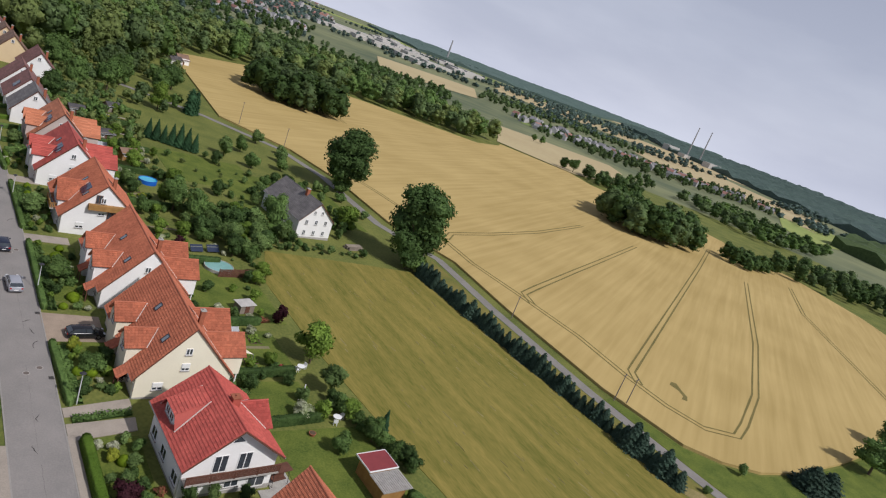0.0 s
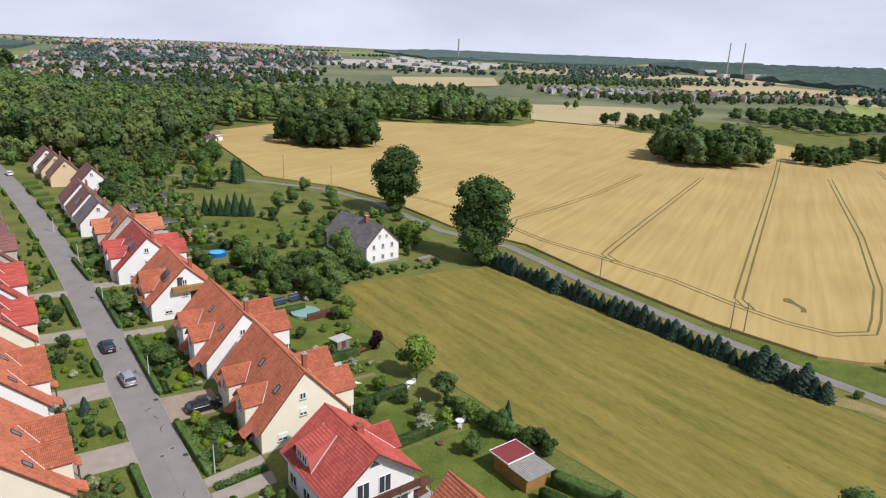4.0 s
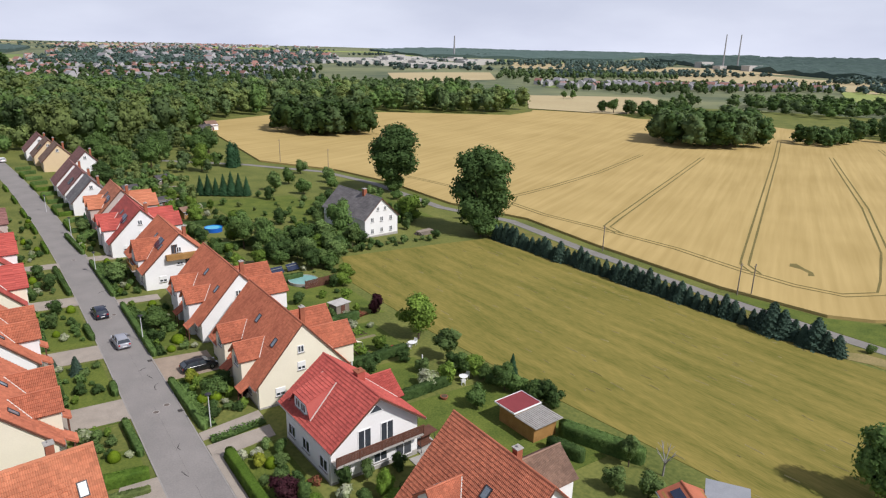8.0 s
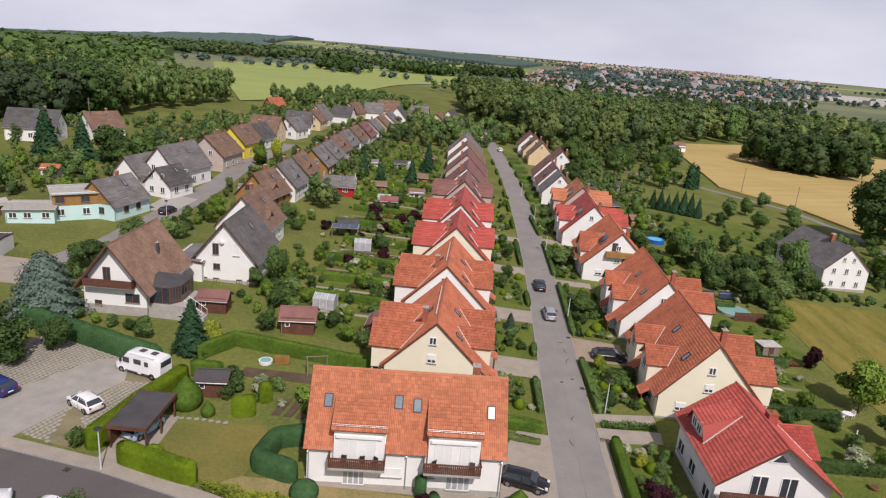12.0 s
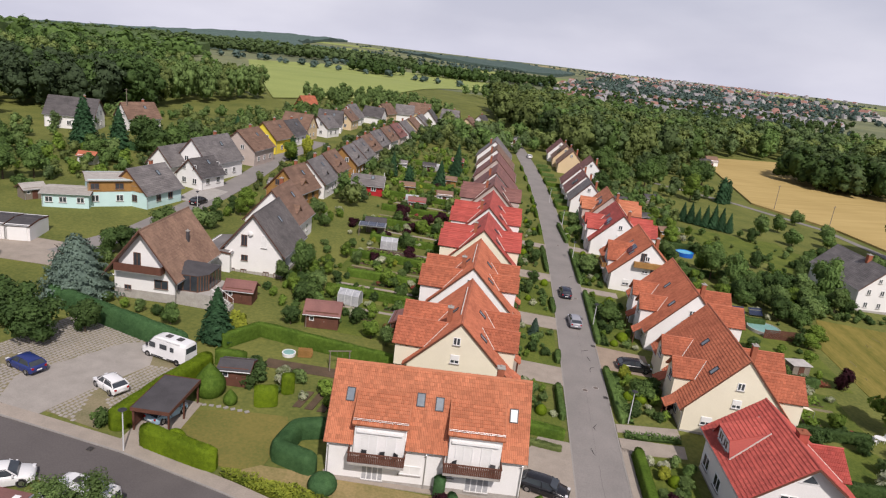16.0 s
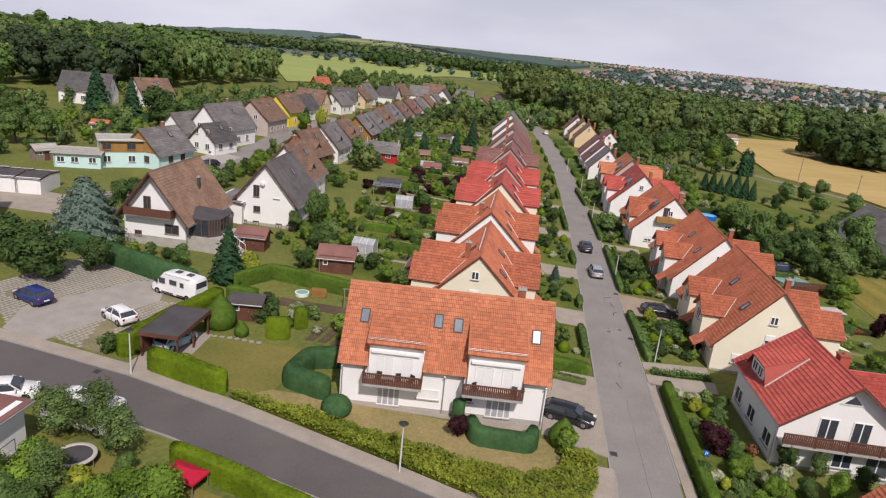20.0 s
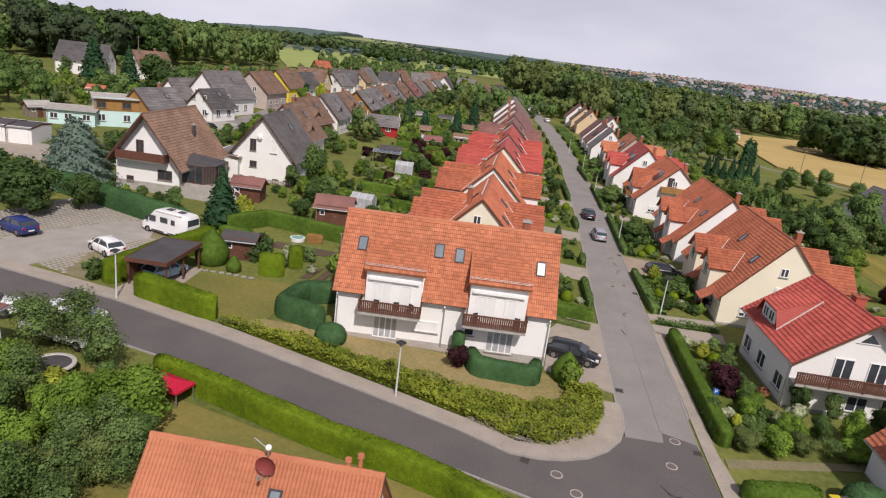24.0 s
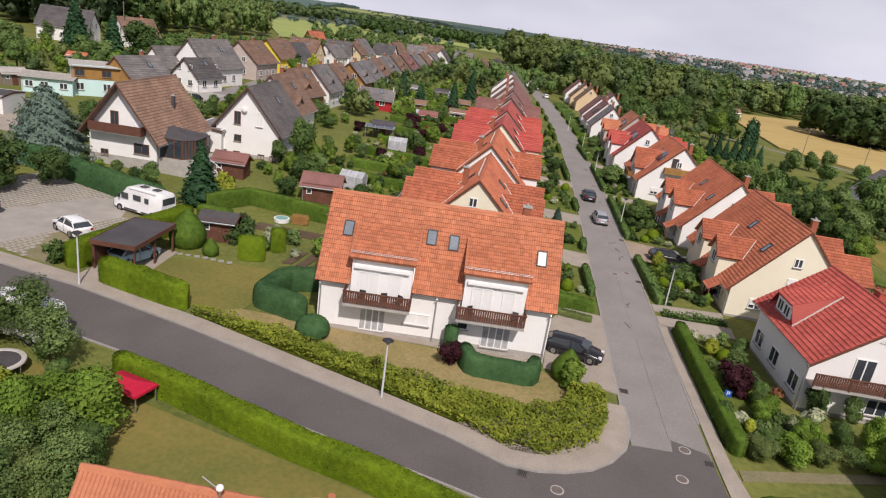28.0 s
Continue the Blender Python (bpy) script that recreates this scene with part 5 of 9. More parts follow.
row_house(11.8, 80.5, 93, M_PINKW, R_ORANGE, 11, 3.4, 9.2, True, 1, 1, "pale house with orange tile roof and dormers", solar=True)
for x, y0, y1, wl, rf, lab, sol in ((8.6, 98.5, 107.5, M_WHITE, R_SLATE, "white house with slate grey roof", False), (8.2, 109.5, 120, M_WHITE, R_MAROON, "white house with maroon roof and solar panels", True), (7.8, 122.5, 132.5, M_WHITE, R_MAROON, "white house with maroon roof", False),
                                    (13.6, 145, 157, M_WHITE, R_MAROON, "white gabled house with maroon roof", False), (8.2, 161, 171, M_PEACH, R_BROWN, "peach house with brown roof", False), (6.8, 173, 183, M_PEACH, R_BROWN, "peach house with brown roof and solar panels", True), (5.4, 185, 196, M_WHITE, R_MAROON, "white house with maroon roof", False)):
    row_house(x, y0, y1, wl, rf, 9, 3.6, 8.4, False, 1, 0, lab, solar=sol)

M_REDCH = mat("red_clad_chimney", (0.43, 0.1, 0.075), 0.8, (0.33, 0.075, 0.055), 2, 12)
# the bright red roofed house with the long balcony
red = House("red_roof_house", "white house with a bright red tile roof and long wooden balcony", 15.5, -18.4, 92, 10.0, 10.0, 4.66, 8.47, M_WHITE, R_RED, 0.48, 0.85, True, "", M_STONE)
def hip_dormer(house, xa, xb, ya, yb, rise, flare, name="dormer"):
    """A low dormer on the +y roof: a flatter top plane and sloping tiled cheeks, with a band of windows."""
    za, zb = house.ridge - house.k * ya + 0.05, house.ridge - house.k * yb
    g = part(name, boxm(xa - 0.2, xb + 0.2, ya + 1.4, yb - 0.08, zb - 0.4, zb + rise - 0.2), house.wall_mat, house.e)
    zt = zb + rise
    add("dormer_roof", slope_mesh("dormer_roof", xa - 0.25, xb + 0.25, (ya, za + 0.06), (yb + 0.08, zt), house.tiles), house.roof_mat, g)
    for s, x in ((-1, xa - 0.2), (1, xb + 0.2)):
        lo = Vector((x + s * flare, yb + 0.1, house.ridge - house.k * (yb + 0.1) + 0.05))
        hi, fr_ = Vector((x, ya, za + 0.02)), Vector((x, yb + 0.06, zt - 0.04))
        bm = bmesh.new()
        n = 7
        for i in range(n):
            t0, t1 = i / n, (i + 1) / n
            a, b, c, d = fr_.lerp(lo, t0), fr_.lerp(lo, t1), hi.lerp(lo, t1), hi.lerp(lo, t0)
            up = Vector((0, 0, 0.05))
            vs = [bm.verts.new(q) for q in (a + up, b + up * 1.6, c + up * 1.6, d + up, a - up, b - up, c - up, d - up)]
            for f in ((0, 1, 2, 3), (7, 6, 5, 4), (0, 4, 5, 1), (3, 2, 6, 7)):
                bm.faces.new([vs[k] for k in f])
        bmesh.ops.remove_doubles(bm, verts=bm.verts, dist=0.002)
        bmesh.ops.recalc_face_normals(bm, faces=bm.faces)
        part("dormer_cheek", bm, house.roof_mat, g)
        bm = bmesh.new()
        tube(bm, hi + Vector((0, 0, 0.06)), lo + Vector((0, 0, 0.06)), 0.07, 0.07, 4)
        part("valley_flashing", bm, M_FLASH, g)
    w = (xb - xa) / 2
    for i in range(2):
        window(house.e, xa + w * (i + 0.5), yb - 0.08, zb + 0.1, w - 0.2, rise - 0.42, 180)


hip_dormer(red, 0.7, 3.2, 1.3, 4.75, 1.4, 1.0)
red.cross(-1, 1.2, 4.8, 0.4, 5.0, 6.7)
bm = bmesh.new()
box(bm, -6.2, -5.0, -5.0, 5.0, 2.62, 2.8)
rb = part("balcony", bm, M_STONE, red.e)
bd = mesh("board", boxm(-0.014, 0.014, -0.07, 0.07, 0, 0.82))
bd.materials.append(M_WOOD)
for i in range(60):
    share("board", bd, rb, (-6.18, -4.95 + i * 0.168, 2.9))
bm = bmesh.new()
box(bm, -6.26, -6.12, -5.05, 5.05, 3.76, 3.83)
for yy in (-5.0, -2.5, 0, 2.5, 5.0):
    box(bm, -6.23, -6.13, yy - 0.05, yy + 0.05, 2.8, 3.8)
part("rail", bm, M_WOOD, rb)
for y in (-1.3, 1.3):
    red.gable_window(-1, y, 2.9, 1.5, 2.1, frame_mat=M_FRAME)
red.gable_window(-1, -0.5, 0.7, 1.6, 1.3)
red.gable_window(-1, -3.3, 0.2, 2.0, 2.0)
for x in (-3.5, 0.3, 3.6):
    red.wall_window(1, x, 1.1, 1.6, 1.35)
bm = bmesh.new()
prism(bm, [(-5.05, -0.95, 6.45), (-5.05, 0.95, 6.45), (-5.05, 0, 7.4)], (-0.05, 0, 0))
bmesh.ops.recalc_face_normals(bm, faces=bm.faces)
tw = part("gable_light", bm, M_FRAME, red.e, "triangular window under the ridge")
bm = bmesh.new()
prism(bm, [(-5.1, -0.7, 6.55), (-5.1, 0.7, 6.55), (-5.1, 0, 7.25)], (-0.02, 0, 0))
bmesh.ops.recalc_face_normals(bm, faces=bm.faces)
part("pane", bm, M_GLASS, tw)
chimney(red.e, -0.6, -0.75, 6.6, 8.8, 0.85, M_REDCH, M_BRICK)

# the house with the orange roof south-east of it
fr = House("orange_roof_house", "white house with an orange tile roof and a reddish side roof", 19.5, -37.5, 90, 12.5, 11.6, 3.2, 9.4, M_WHITE, R_ORANGE2, 0.5, 0.3, True, "", M_STONE)
fr.cross(-1, 1.0, 4.6, 2.2, 4.0, 6.0, roof=R_BROWN)
fr.cross(1, 1.6, 3.2, 0.2, 5.2, 6.6)
fr.roof_window(1, -1.5, 0.5)
fr.wall_window(1, -2, 1.0, 1.2, 1.2)
fr.wall_window(1, 2.5, 1.0, 1.2, 1.2)
chimney(fr.e, -1.2, -0.9, 7.8, 9.5, 0.6)
# the house in the south with the dish on its roof
fg = House("south_house", "white house with a fresh orange clay tile roof", -19.86, -53.5, 1.2, 8.4, 8.4, 3.4, 8.0, M_WHITE, R_ORANGE, 0.5, 0.25, False, "", M_STONE, lift=-0.2)

# tiles of the south house's two roof planes, the nearest ones one by one
for ob in fg.slopes[:1]:
    bpy.data.objects.remove(ob)
_w, _rows = 8.9 / 30, 20
_tile = None
_top, _bot = Vector((0, 0, 8.0)), Vector((0, -4.7, 8.0 - fg.k * 4.7))
_d = (_bot - _top) / _rows
_nn = Vector((0, -_d.z, _d.y)).normalized()
_nn = -_nn if _nn.z < 0 else _nn
_pv, _pf = [], []
for h0, vv in ((0, 0.0), (1, 1.05), (2, 1.05)):
    for u, hh in ((0.0, 0.0), (0.25, 0.05), (0.5, 0.002), (0.75, 0.052), (1.0, 0.0)):
        _pv.append(Vector((u * _w, 0, 0)) + _d * vv + _nn * ((hh * 0.8, hh + 0.025, -0.02)[h0] + 0.02))
for k in range(4):
    _pf += [(k + 1, k, k + 5, k + 6), (k + 6, k + 5, k + 10, k + 11)]
_tile = grid_mesh("tile", _pv, _pf)
_tile.materials.append(R_ORANGE)
_slab = bmesh.new()
prism(_slab, [(-4.45, 0, 8.0), (-4.45, -4.7, _bot.z), (-4.45, -4.7, _bot.z - 0.16), (-4.45, 0, 7.84)], (8.9, 0, 0))
bmesh.ops.recalc_face_normals(_slab, faces=_slab.faces)
_roof = part("roof", _slab, R_ORANGE, fg.e)
_cols = 30
_rest = ([], [])
for j in range(_rows):
    for i in range(_cols):
        at = _top + _d * j + Vector((-4.45 + i * 8.9 / _cols, 0, 0))
        if j < 10:
            share("tile", _tile, _roof, at)
        else:
            o = len(_rest[0])
            _rest[0].extend([tuple(p + at) for p in _pv])
            _rest[1].extend([tuple(q + o for q in f) for f in _pf])
_me = grid_mesh("tile_field", *_rest)
_me.materials.append(R_ORANGE)
_ob = new("tile_field", _me)
_ob.parent = _roof
_ob["kind"] = "stuff"
fg.roof_window(-1, 0.75, 0.31, 0.5, 0.8)
dish = thing("satellite_dish", *(fg.e.matrix_basis @ Vector((0.3, -0.6, 8.0 - fg.k * 0.6))), 0, "dark red satellite dish on a bent pipe mast", "satellite dish")
bm = bmesh.new()
tube(bm, (0, 0, -0.1), (0, 0, 1.3), 0.035)
tube(bm, (0, 0, 1.3), (-0.5, -0.1, 1.75), 0.02)
part("mast", bm, M_METAL, dish)
V, F = [], []
for j in range(5):
    for i in range(14):
        r = 0.38 * j / 4
        a = i * math.tau / 14
        V.append((math.cos(a) * r, -0.12 - 0.16 * (1 - (j / 4) ** 2) * -1 - 0.1, 0.75 + math.sin(a) * r))
for j in range(4):
    for i in range(14):
        F.append((j * 14 + i, j * 14 + (i + 1) % 14, (j + 1) * 14 + (i + 1) % 14, (j + 1) * 14 + i))
add("reflector", grid_mesh("reflector", V, F), mat("maroon_dish", (0.22, 0.05, 0.05), 0.5), dish)
bm = bmesh.new()
tube(bm, (0, -0.2, 0.4), (0, -0.75, 0.65), 0.015)
box(bm, -0.05, 0.05, -0.85, -0.72, 0.6, 0.72)
part("feed_arm", bm, M_METAL, dish)
bm = bmesh.new()
bmesh.ops.create_icosphere(bm, subdivisions=2, radius=0.12, matrix=Matrix.Translation((0, 0, 1.38)))
part("antenna", bm, M_SIGNW, dish)
for lx, hh in ((3.5, 0.5), (3.05, 0.25)):
    bm = bmesh.new()
    cyl(bm, lx, 0.1, 7.7, 8.0 + hh, 0.09, 0.08, 10)
    v = part("vent_pipe", bm, R_ORANGE, fg.e)
    bm = bmesh.new()
    cyl(bm, lx, 0.1, 8.0 + hh, 8.12 + hh, 0.14, 0.12, 10)
    part("cowl", bm, R_ORANGE, v)
window(fg.e, 4.2, -1.0, 0.8, 1.2, 1.3, 90)
flat = House("garden_annex", "small flat white annex roof behind the house", -29.8, -56.5, 3, 4.5, 4, 2.4, 2.6, M_WHITE, M_STONE, 0.2, 0.2, False, "", None, category="annex")
# lower-left white house whose roof edge shows
ll = House("white_house", "white house with a red roof edge at the road", -53.0, -44.5, 10, 9, 9, 4.5, 8.0, M_WHITE, R_RED, 0.5, 0.4, False)

# houses west of the gardens
br = House("brown_roof_house", "white house with brown tile roof, dark balcony and conservatory", -57.0, 5.0, 92, 11.0, 7.9, 3.6, 8.7, M_WHITE, R_BROWN, 0.9, 1.2, True, "", M_STONE, lift=0.8)
bm = bmesh.new()
box(bm, -6.6, -5.5, -2.6, 3.3, 3.05, 3.2)
rb = part("balcony", bm, M_STONE, br.e)
bm = bmesh.new()
box(bm, -6.65, -6.57, -2.7, 3.4, 3.15, 4.15)
for yy in (-2.7, 3.36):
    box(bm, -6.6, -5.5, yy - 0.03, yy + 0.03, 3.15, 4.15)
part("parapet", bm, M_WOOD, rb, "dark brown boarded parapet")
br.gable_window(-1, 0.9, 3.3, 0.95, 2.1, frame_mat=M_BROWNFRAME)
br.gable_window(-1, -2.2, 0.9, 1.8, 1.2, frame_mat=M_BROWNFRAME)
br.gable_window(-1, 2.2, 0.2, 0.9, 0.7, frame_mat=M_BROWNFRAME)
for x in (-2.0, 2.4):
    br.wall_window(-1, x, 1.0, 1.2, 1.3)
chimney(br.e, 1.2, -2.5, 4.9, 6.9, 0.34, M_BITUMEN)
cons = thing("conservatory", -51.9, 3.0, T(-51.9, 3.0) + 1.7, 2, "glazed conservatory with a dark low roof", "conservatory")
V = [(-2.4, -2.6, 2.4), (1.6, -2.6, 2.3), (2.6, -1.4, 2.3), (2.6, 2.6, 2.3), (-2.4, 2.6, 2.4), (-2.0, 0.2, 3.4)]
add("roof", grid_mesh("conservatory_roof", V, [(0, 1, 5), (1, 2, 5), (2, 3, 5), (3, 4, 5), (4, 0, 5)]), M_BITUMEN, cons)
ring = [(-2.3, -2.5), (1.55, -2.5), (2.5, -1.35), (2.5, 2.5)]
for a, b in zip(ring, ring[1:]):
    va, vb = Vector(a), Vector(b)
    ang = math.degrees(math.atan2(vb.y - va.y, vb.x - va.x))
    c = (va + vb) / 2
    window(cons, c.x, c.y, 0.1, (vb - va).length, 2.2, ang, 3, M_BROWNFRAME, sill=False)
part("deck", boxm(-2.6, 3.4, -2.9, 2.8, -2.3, 0.08), M_STONE, cons, "grey stone terrace under the conservatory")
for i in range(8):
    part("step", boxm(3.4 + i * 0.3, 3.7 + i * 0.3, -2.6, -1.2, -2.3, 0.0 - i * 0.2), M_STONE, cons)
bm = bmesh.new()
for yy in (-2.6, -1.2):
    tube(bm, (3.4, yy, 0.9), (5.8, yy, -0.7), 0.035, 0.035, 5)
    for k in range(4):
        tube(bm, (3.5 + k * 0.75, yy, -0.2 - k * 0.5), (3.5 + k * 0.75, yy, 0.84 - k * 0.5), 0.025, 0.025, 5)
part("handrail", bm, M_SIGNW, cons)

wd = House("white_gable_house", "tall white house with an anthracite tile roof", -49.0, 20.2, 93, 11.0, 8.7, 4.0, 9.3, M_WHITE, R_DARK, 0.6, 0.6, True, "", M_STONE)
wd.gable_window(-1, 1.4, 4.2, 0.9, 1.7, frame_mat=M_BROWNFRAME)
wd.gable_window(-1, -1.6, 4.2, 0.9, 1.9, glass=M_BLIND)
wd.gable_window(-1, 1.3, 1.9, 1.0, 0.9, frame_mat=M_BROWNFRAME)
for y in (3.2, 1.4, -2.0, -3.6):
    wd.gable_window(-1, y, -0.15, 0.9, 0.7, frame_mat=M_BROWNFRAME)
wd.roof_window(-1, 1.0, 0.5)
wd.wall_window(-1, -4.6, 1.0, 1.6, 2.0)
bm = bmesh.new()
bmesh.ops.create_uvsphere(bm, u_segments=10, v_segments=6, radius=0.4, matrix=Matrix.Translation((-5.85, 0.4, 6.3)) @ Matrix.Diagonal((0.35, 1, 1, 1)))
part("satellite_dish", bm, M_SIGNW, wd.e)
wing = House("flat_garage", "low grey flat garage between the houses", -54.3, 17.5, 93, 8, 4.5, 3.0, 3.25, M_WHITE, R_SLATE, 0.2, 0.2, None, category="garage")


def plain_house(name, label, x, y, rz, L, W, eave, ridge, wall, roof, chim=True, trim=None, wins=True, group="", **kw):
    h = House(name, label, x, y, rz, L, W, eave, ridge, wall, roof, 0.45, 0.4, False, group, None, (), trim)
    if wins:
        for s in (-1, 1):
            n = max(1, int(W / 3.2))
            for i in range(n):
                yy = (i - (n - 1) / 2) * 2.8
                h.gable_window(s, yy, 1.0, 1.1, 1.2, **kw)
                if n == 1 or abs(yy) < W * 0.26:
                    h.gable_window(s, yy, 3.9, 1.0, 1.2, **kw)
            n = max(1, int(L / 3.5))
            for i in range(n):
                h.wall_window(s, (i - (n - 1) / 2) * 3.2, 1.0, 1.15, 1.25, **kw)
        h.roof_window(-1, L * 0.15, 0.45)
        if ridge - eave > 3.2 and W > 7:
            h.cross(-1 if x > -70 else 1, -L * 0.12, 2.2, -0.9, eave + 1.25, eave + 2.1, flash=False, win=False, floor=eave)
    if chim:
        chimney(h.e, L * 0.2, 0.6, ridge - 1.6, ridge + 0.7)
    return h


plain_house("white_house", "white house with a brown tile roof", -52.2, 35.2, 92, 9.5, 9, 4.0, 9.2, M_WHITE, R_BROWN)
plain_house("timber_house", "house with ochre timber gable and brown roof", -58.4, 60.0, 82, 9.0, 7.8, 3.2, 7.6, M_OCHRE, R_BROWN, frame_mat=M_BROWNFRAME)
WROW = "houses of the western row"
for i, (x, y, wl, rf, lab, ridge) in enumerate((
        (-54.5, 70.0, M_WHITE, R_SLATE, "white house with a grey tile roof", 9.2), (-55.2, 83.5, M_GREYW, R_BROWN, "grey house with a red-brown roof", 8.8), (-55.0, 97.0, M_OCHRE, R_SLATE, "timber gabled house with grey roof", 8.8),
        (-55.4, 109.5, M_WHITE, R_SLATE, "white house with a grey roof", 8.6), (-56.0, 121.5, M_GREYW, R_BROWN, "grey house with a brown roof", 8.6), (-56.0, 134, M_PINKW, R_SLATE, "rose house with a grey roof", 8.6),
        (-55.5, 147, M_WHITE, R_BROWN, "white house with a brown roof", 8.6), (-54.8, 160, M_PINKW, R_MAROON, "rose house with a maroon roof", 8.6), (-54.0, 174, M_WHITE, R_SLATE, "white house with a grey roof", 8.4),
        (-53.5, 190, M_PEACH, R_BROWN, "peach house with a brown roof", 8.4), (-52.5, 206, M_WHITE, R_SLATE, "white house with a grey roof", 8.4))):
    plain_house("row_house", lab, x - (2.6 if i < 2 else 1.6), y, 88 if i < 4 else 85, 9.0, 8.2, 3.7, ridge - 1.2, wl, rf, group=WROW, wins=i < 8)
hut = plain_house("red_garden_house", "red painted garden house with a grey roof", -46.4, 79.5, 8, 7.4, 5.4, 2.5, 4.3, M_REDWOOD, R_SLATE, False, M_FRAME)
# houses on the far side of the side street
cy = plain_house("blue_house", "pale blue house with ochre timber upper floor", -81.2, 42.0, 79, 9.4, 8.2, 3.0, 6.9, M_CYAN, R_SLATE, frame_mat=M_BROWNFRAME)
bm = bmesh.new()
prism(bm, [(-4.8, -4.1, 2.9), (-4.8, 0, 6.65), (-4.8, 4.1, 2.9)], (0.09, 0, 0))
bmesh.ops.recalc_face_normals(bm, faces=bm.faces)
part("timber_gable", bm, M_OCHRE, cy.e, "ochre boarded gable")
ann = House("blue_annex", "pale blue annex with ochre boards and grey felt roof", -86.4, 38.0, 38, 7.2, 7.4, 4.9, 5.3, M_CYAN, M_STONE, 0.4, 0.4, None, category="annex")
part("boarding", boxm(-3.65, 3.65, -3.76, -3.7, 2.7, 4.85), M_OCHRE, ann.e)
for x in (-2.5, 1.5):
    ann.wall_window(-1, x, 0.9, 1.2, 1.2)
    window(ann.e, x, -3.78, 3.2, 1.4, 1.1, 0, 1, M_BROWNFRAME)
ann2 = House("blue_garage", "low pale blue garage with a grey felt roof", -90.6, 33.0, 22, 7.4, 6.0, 2.6, 3.0, M_CYAN, M_STONE, 0.4, 0.4, False, category="garage")
for x in (-2.6, -0.4, 2.4):
    ann2.wall_window(-1, x, 0.9, 1.2, 1.0)
bm = bmesh.new()
for k, (x, y) in enumerate(((-91.5, 13.0), (-88.0, 13.8), (-84.5, 14.6))):
    g = House("garage", "white garage with a dark felt roof", x, y, 13, 3.4, 6, 2.4, 2.65, M_WHITE, M_BITUMEN, 0.15, 0.0, None, "garages in the yard", category="garage")
    part("garage_door", boxm(-1.3, 1.3, -3.08, -3.0, 0, 2.1), M_SIGNW, g.e)
bm.free()
pk = House("yellow_house", "pale yellow house with a dark red roof", -88.8, 2.0, 20, 8, 8, 3.6, 6.5, M_CREAM, R_MAROON, 0.4, 0.3, False)
pk.wall_window(-1, 2, 1, 1.2, 1.2)
w1 = plain_house("white_house", "white house with a grey roof beside a paved yard", -82.2, 70.5, 80, 13, 8.6, 4.2, 9.2, M_WHITE, R_SLATE)
plain_house("white_annex", "white gabled annex with a grey roof", -79.2, 60.0, 75, 7, 6.5, 3.0, 6.2, M_WHITE, R_DARK, False)
plain_house("white_wing", "plain white gabled wing with a grey roof", -88.0, 64.5, 80, 9, 6, 3.6, 7.0, M_WHITE, R_SLATE, False, wins=False)
plain_house("grey_house", "rough grey house with a brown hipped roof", -82.5, 93, 85, 11, 9.6, 4.2, 8.6, M_PINKW, R_BROWN)
plain_house("yellow_house", "bright yellow house with a brown roof", -83.5, 113, 80, 10, 8.6, 4.4, 8.6, M_YELLOW, R_BROWN)
for i, (x, y) in enumerate(((-84, 130), (-83, 143), (-82, 156), (-81, 169), (-80, 183), (-79, 197), (-76, 212), (-72, 226), (-66, 238), (-50, 226), (-36, 232), (-44, 246), (-30, 250), (-58, 250))):
    plain_house("row_house", ("white house with a dark roof", "pale house with a brown roof", "white house with a grey roof")[i % 3], x + (0, -2.5, 1.2, -1)[i % 4], y, (82, -6, 76, 10, 88)[i % 5], (8.6, 9.6, 8.2)[i % 3], (7.6, 8.4, 8.0, 7.2)[i % 4], (3.4, 3.9, 3.6)[i % 3], (7.4, 8.2, 7.0, 7.8)[i % 4], (M_WHITE, M_PEACH, M_WHITE)[i % 3], (R_DARK, R_BROWN, R_SLATE)[i % 3], group="houses of the far row", wins=i < 6)
plain_house("white_house", "white house with a dark roof before the woods", -139, 104, 15, 13, 9, 4.0, 8.4, M_WHITE, R_DARK)
plain_house("white_house", "white house with a brown roof before the woods", -127, 116, 60, 10, 8, 3.8, 7.8, M_WHITE, R_BROWN)
plain_house("orange_cottage", "small cottage with an orange roof", -106, 214, 60, 8, 7, 2.8, 7.4, M_OCHRE, R_ORANGE2, wins=False)
# the old farmhouse by the lane
fm = House("farmhouse", "old white farmhouse with a dark slate roof", 60.6, 63.2, 96, 17.5, 9.2, 4.6, 8.9, M_WHITE, R_SLATE, 0.3, 0.3, False, "", M_STONE)
for y in (-2.6, 0.0, 2.6):
    for z in (0.9, 3.5):
        fm.gable_window(-1, y, z, 0.8, 1.1)
for y in (-1.0, 1.0):
    fm.gable_window(-1, y, 6.0, 0.7, 0.9)
chimney(fm.e, -2.5, 0.3, 8.2, 10.0, 0.8)
plain_house("white_hut", "small white hut at the edge of the wheat", 80, 259, 20, 6, 5, 2.4, 3.6, M_WHITE, R_DARK, False, wins=False)

